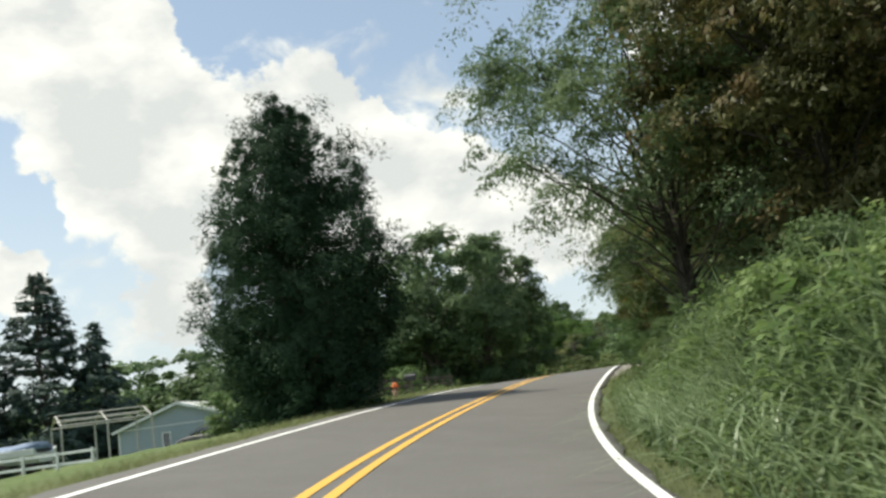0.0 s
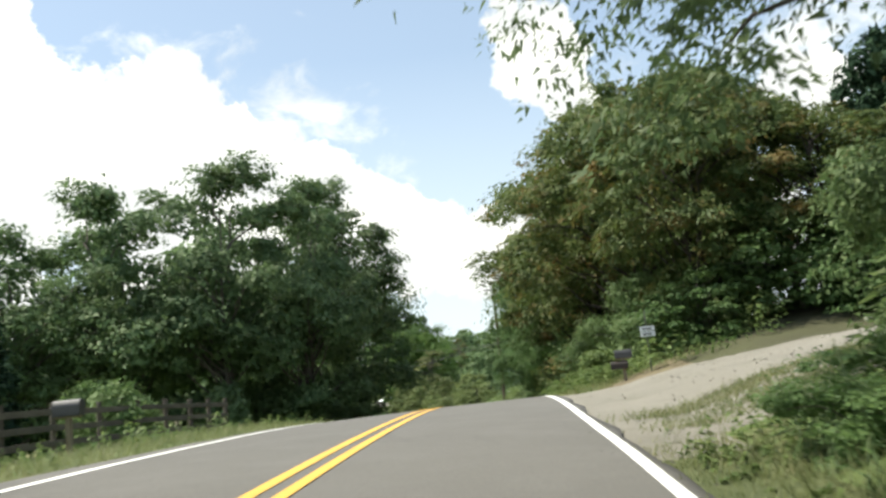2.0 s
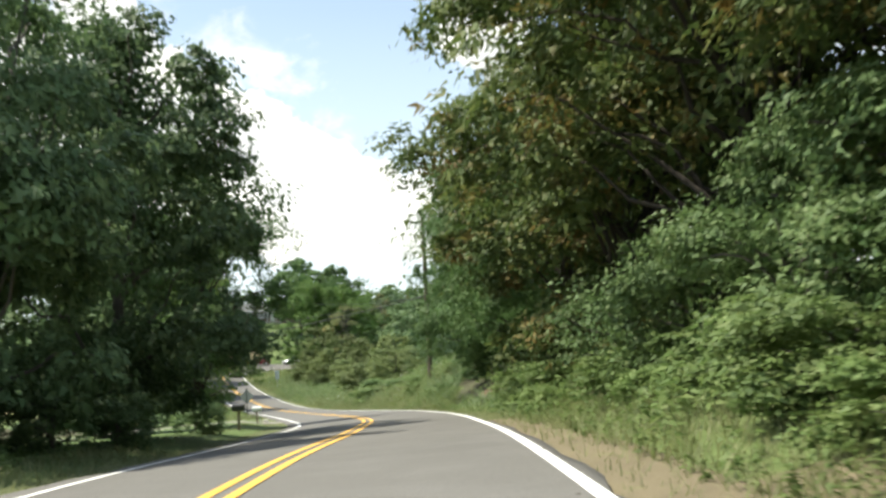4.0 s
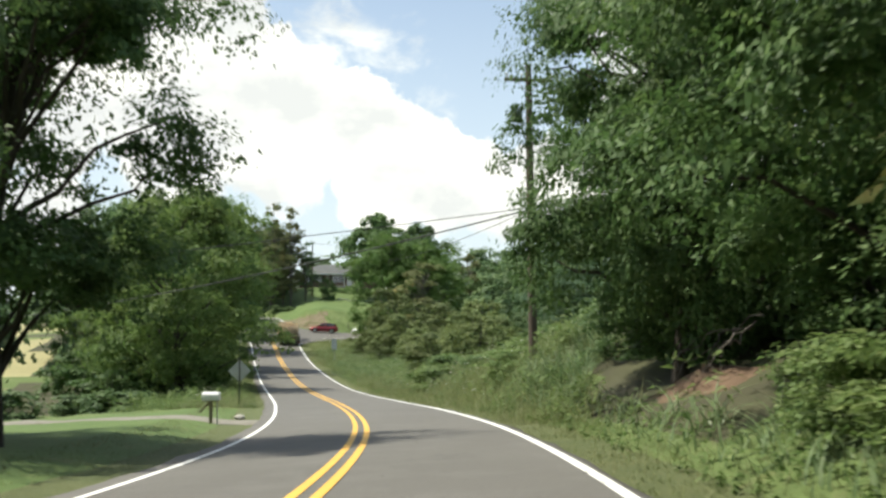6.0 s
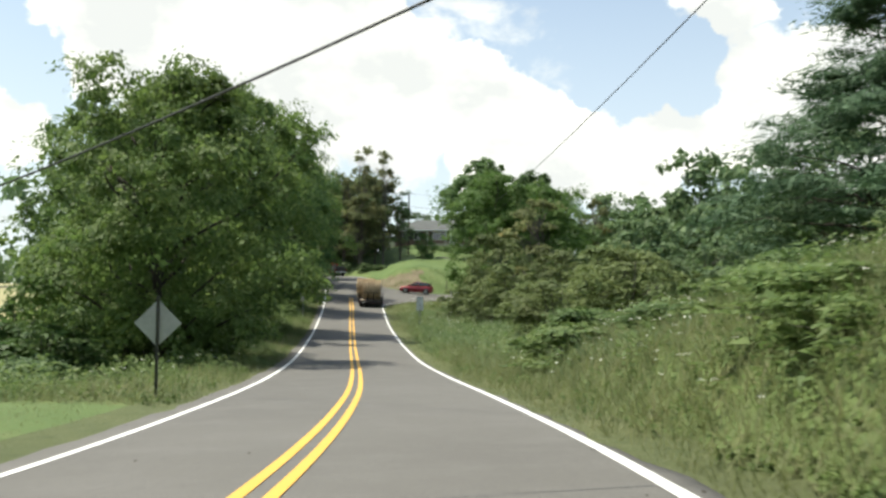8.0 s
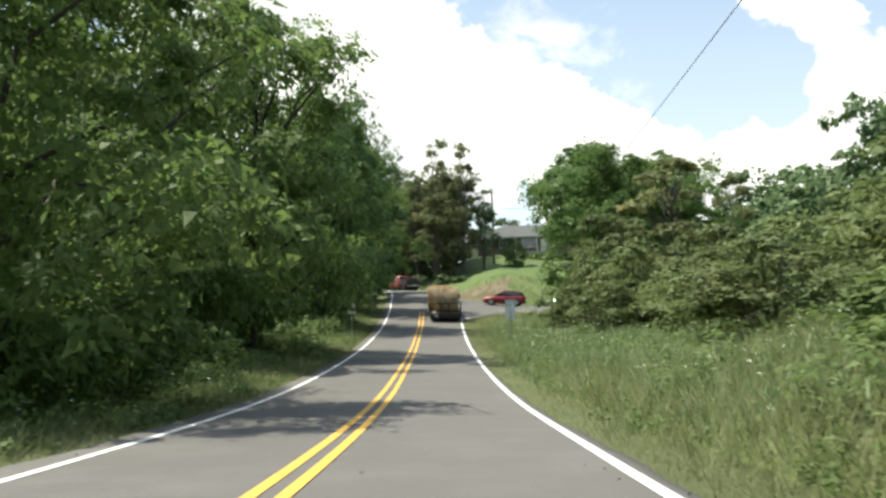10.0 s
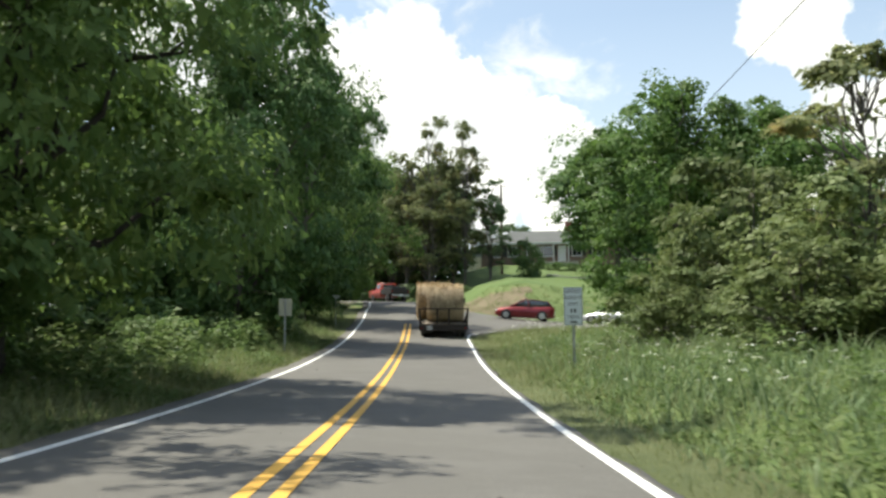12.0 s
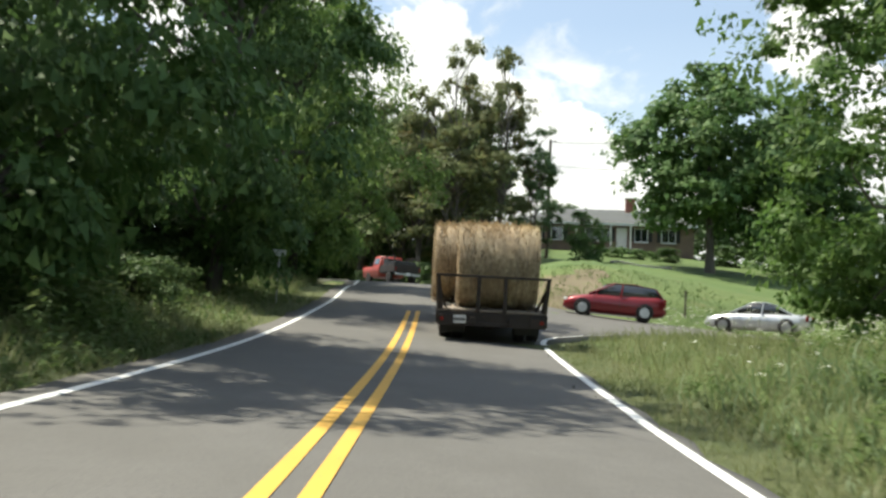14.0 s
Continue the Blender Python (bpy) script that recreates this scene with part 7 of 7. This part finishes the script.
def make_house():
    x0, y0 = 19.9, 249.5
    z0 = gz(x0, y0) + 0.25
    W, D, E, R = 16.4, 9.0, 2.35, 4.5
    h = thing("brick_house", pose(x0, y0, z0, 0, 0, -3), "low brick ranch house with a grey hipped roof", "house")
    ring = lambda y: [(-W / 2, y, -1.2), (-W / 2, y, E), (W / 2, y, E), (W / 2, y, -1.2)]
    part("wall", loft([ring(0), ring(D)]), "brick", h)
    o = 0.55
    bm = bmesh.new()
    lo = [bm.verts.new(p) for p in ((-W / 2 - o, -o, E - 0.02), (W / 2 + o, -o, E - 0.02), (W / 2 + o, D + o, E - 0.02), (-W / 2 - o, D + o, E - 0.02))]
    up = [bm.verts.new((-W / 2 + 3.6, D / 2, R)), bm.verts.new((W / 2 - 3.6, D / 2, R))]
    for f in ((lo[0], lo[1], up[1], up[0]), (lo[1], lo[2], up[1]), (lo[2], lo[3], up[0], up[1]), (lo[3], lo[0], up[0])):
        bm.faces.new(f)
    bm.faces.new(lo[::-1])
    part("roof", bm, "roof_grey", h, "grey shingled hip roof")
    part("fascia", join(box((W + 2 * o, 0.04, 0.2), (0, -o - 0.01, E - 0.1)), *[box((0.04, D + 2 * o, 0.2), (s * (W / 2 + o + 0.01), D / 2, E - 0.1)) for s in (-1, 1)]), "trim_white", h)
    ch = part("chimney", box((0.9, 0.7, 2.2), (2.6, D / 2 - 0.5, R - 0.1), 0.02), "chimney_brick", h, "red brick chimney")
    part("cap", box((1.05, 0.85, 0.1), (2.6, D / 2 - 0.5, R + 1.03), 0.01), "stone", ch)
    for x, w in ((-6.4, 1.1), (-4.4, 1.0), (-0.6, 2.2), (3.4, 1.1), (5.9, 1.2)):
        window(h, (x, -0.02, 1.35), w, 1.15)
        for s in (-1, 1):
            part("shutter", box((0.34, 0.04, 1.2), (x + s * (w / 2 + 0.3), -0.03, 1.35), 0.006), "black_plastic", h)
    d = part("door", box((0.95, 0.06, 2.05), (1.6, -0.03, 0.98), 0.008), "trim_white", h, "white front door")
    part("door_handle", disc(0.03, 0.06, (1.95, -0.08, 0.95), "Y", 10), "galvanised", d)
    for x in (-2.6, 0.6, 2.4):
        part("porch_post", box((0.14, 0.14, E + 1.0), (x, -o + 0.1, E / 2 - 0.5), 0.01), "trim_white", h)
    part("porch_floor", box((6.2, 1.4, 0.5), (0.4, -0.7, -0.3), 0.02), "stone", h)
    # the pale garage wing set back at the left
    g = thing("garage", pose(11.0, 256.0, gz(11.0, 256.0) - 0.1, 0, 0, -3), "small pale garage set back beside the brick house", "garage")
    part("wall", box((4.2, 6, 2.9), (0, 3, 0.9), 0.01), "siding", g)
    part("roof", loft([[(-2.4, y, 2.3), (0, y, 3.3), (2.4, y, 2.3), (2.4, y, 2.2), (0, y, 3.15), (-2.4, y, 2.2)] for y in (-0.3, 6.3)]), "roof_grey", g)
    part("door", box((2.5, 0.05, 2.0), (0, -0.03, 0.95), 0.01), "trim_white", g, "white garage door")
    # low stone edging on the lawn
    e = thing("stone_edging", pose(20.9, 231.5, gz(20.9, 231.5)), "low curved row of pale stones edging a flower bed", "edging")
    for k in range(14):
        a = (k - 6.5) / 6.5
        bmv = box((0.32, 0.2, 0.16), (0, 0, 0), 0.03)
        xx, yy = a * 2.1, -0.9 * (1 - a * a)
        part("stone", bmv, "stone", e, m=pose(xx, yy, gz(20.9 + xx, 231.5 + yy) - gz(20.9, 231.5) + 0.05, 0, 0, a * 40))


make_outbuilding()
make_carport()
make_house()
make_car("parked_car", pose(-15.3, 44.0, gz(-15.3, 44.0), 0, 0, 70), "black_plastic", "dark car parked beside the pale outbuilding", 4.3, 1.72, 1.4, "saloon")


# ---- loose stones on the driveway and its mouth ----
def make_loose_stones():
    rng = np.random.default_rng(91)
    n = 620
    x, y = rng.uniform(7.2, 17, n), rng.uniform(24.5, 37.5, n)
    keep = (x - ref_line(y)[0] > 3.45) & (np.abs(y - 32.5) < 7.4 - 0.42 * (x - 8))
    x, y = x[keep], y[keep]
    z = ground_z(x, y) + 0.05
    n = len(x)
    r = rng.lognormal(math.log(0.016), 0.55, n).clip(0.008, 0.045)
    base = np.array([(1, 0, 0), (0, 1, 0), (-1, 0, 0), (0, -1, 0), (0, 0, 0.7), (0, 0, -0.7)], float)
    v = base[None] * rng.uniform(0.7, 1.3, (n, 6, 3)) * r[:, None, None] + np.stack([x, y, z], 1)[:, None]
    f = np.array([(0, 1, 4), (1, 2, 4), (2, 3, 4), (3, 0, 4), (1, 0, 5), (2, 1, 5), (3, 2, 5), (0, 3, 5)])
    q = (np.arange(n)[:, None, None] * 6 + f[None]).reshape(-1, 3)
    tagged(new("loose_stones", fast_mesh("loose_stones", v.reshape(-1, 3), q, "gravel")), "loose pale stones scattered over the gravel driveway", "stones", kind="stuff")
    # tufts of grass that grow through the gravel
    m = 5200
    cy = rng.uniform(23.4, 27.4, 11)
    cx = ref_line(cy)[0] + rng.uniform(3.9, 8.5, 11)
    k = rng.integers(0, 11, m)
    xx, yy = cx[k] + rng.normal(0, 0.42, m), cy[k] + rng.normal(0, 0.36, m)
    a, h = rng.uniform(0, 6.283, m), rng.uniform(0.04, 0.15, m)
    b = np.stack([xx, yy, ground_z(xx, yy)], 1)
    side = np.stack([np.cos(a), np.sin(a), 0 * a], 1) * 0.008
    tip = b + np.stack([np.cos(a + 1.6) * h * 0.9, np.sin(a + 1.6) * h * 0.9, h], 1)
    v = np.stack([b - side, b + side, tip], 1).reshape(-1, 3)
    tagged(new("grass_tufts", fast_mesh("grass_tufts", v, np.arange(3 * m).reshape(-1, 3), "grass_blade")), "small tufts of dry grass growing through the gravel", "grass", kind="stuff")


def make_fallen_leaves():
    """Dry leaves and crumbs on the asphalt, most of them along its edges."""
    rng = np.random.default_rng(95)
    n = 320
    y = rng.uniform(-12, 185, n)
    edge = rng.uniform(0, 1, n) < 0.8
    d = np.where(edge, np.where(rng.uniform(0, 1, n) < 0.6, rng.normal(3.0, 0.18, n), rng.normal(-2.95, 0.15, n)), rng.uniform(-2.6, 2.8, n))
    k = np.clip(np.round(y + 60).astype(int), 0, 262)
    p = LINE[k] + SIDE[k] * d[:, None]
    p[:, 1] += rng.uniform(-0.5, 0.5, n)
    p[:, 2] += BANK[k] * d + 0.05
    nrm = unit(np.array([0, 0, 1.0]) + rng.normal(0, 0.25, (n, 3)))
    ax = unit(np.cross(nrm, rng.normal(0, 1, (n, 3))))
    ln = rng.uniform(0.02, 0.07, n)
    v, q = leaf_arrays(p, ax, nrm, ln, ln * 0.6)
    tagged(new("fallen_leaves", fast_mesh("fallen_leaves", v, q, "bark")), "dry brown leaves and crumbs along the road edges", "leaves", kind="stuff")


def make_eroded_bank():
    """A slip of bare reddish soil on the bank, with roots that hang out of it."""
    rng = np.random.default_rng(97)
    n, m = 34, 26
    u, w = np.meshgrid(np.linspace(-1, 1, n), np.linspace(-1, 1, m), indexing="ij")
    cx, cy = 20.8, 82.4
    reach = np.hypot(u, w)
    x = cx + w * 0.95 + 0.15 * np.sin(u * 7)
    y = cy + u * 1.9 + 0.2 * np.sin(w * 5)
    lump = 0.05 * np.sin(u * 9 + w * 4) * np.sin(w * 8 - u * 3) + 0.03 * np.sin(u * 21 + w * 17)
    z = ground_z(x.ravel(), y.ravel()).reshape(x.shape) + 0.48 * np.clip(1 - reach, -0.4, 1) + lump * np.clip(1.2 - reach, 0, 1) - 0.02
    i, j = np.meshgrid(np.arange(n - 1), np.arange(m - 1), indexing="ij")
    q = np.stack([i * m + j, i * m + j + 1, (i + 1) * m + j + 1, (i + 1) * m + j], -1).reshape(-1, 4)
    tagged(new("soil_bank", fast_mesh("soil_bank", np.stack([x, y, z], -1).reshape(-1, 3), q, "red_soil", True)), "bare reddish eroded soil on the shaded bank", "soil", kind="structure")
    root = thing("tree_roots", pose(cx, cy, gz(cx, cy)), "pale bare roots and dead stems hanging over eroded soil", "roots")
    for k in range(7):
        a = rng.uniform(-1.2, 1.2)
        top = np.array([rng.uniform(0.5, 1.1), a, rng.uniform(0.8, 1.5)])
        foot = np.array([rng.uniform(-0.9, 0.1), a + rng.normal(0, 0.5), rng.uniform(0.0, 0.35)])
        f = np.linspace(0, 1, 9)[:, None]
        path = top + (foot - top) * f + np.array([-0.12, 0, 0.1]) * np.sin(f * np.pi) + rng.normal(0, 0.05, (9, 3)) * (f > 0.05)
        v, qq = tube_arrays(path, np.linspace(rng.uniform(0.016, 0.034), 0.006, 9), 6)
        part("root", fast_mesh("root", v, qq, "grey_bark", True), "grey_bark", root)


make_loose_stones()
make_fallen_leaves()
make_eroded_bank()
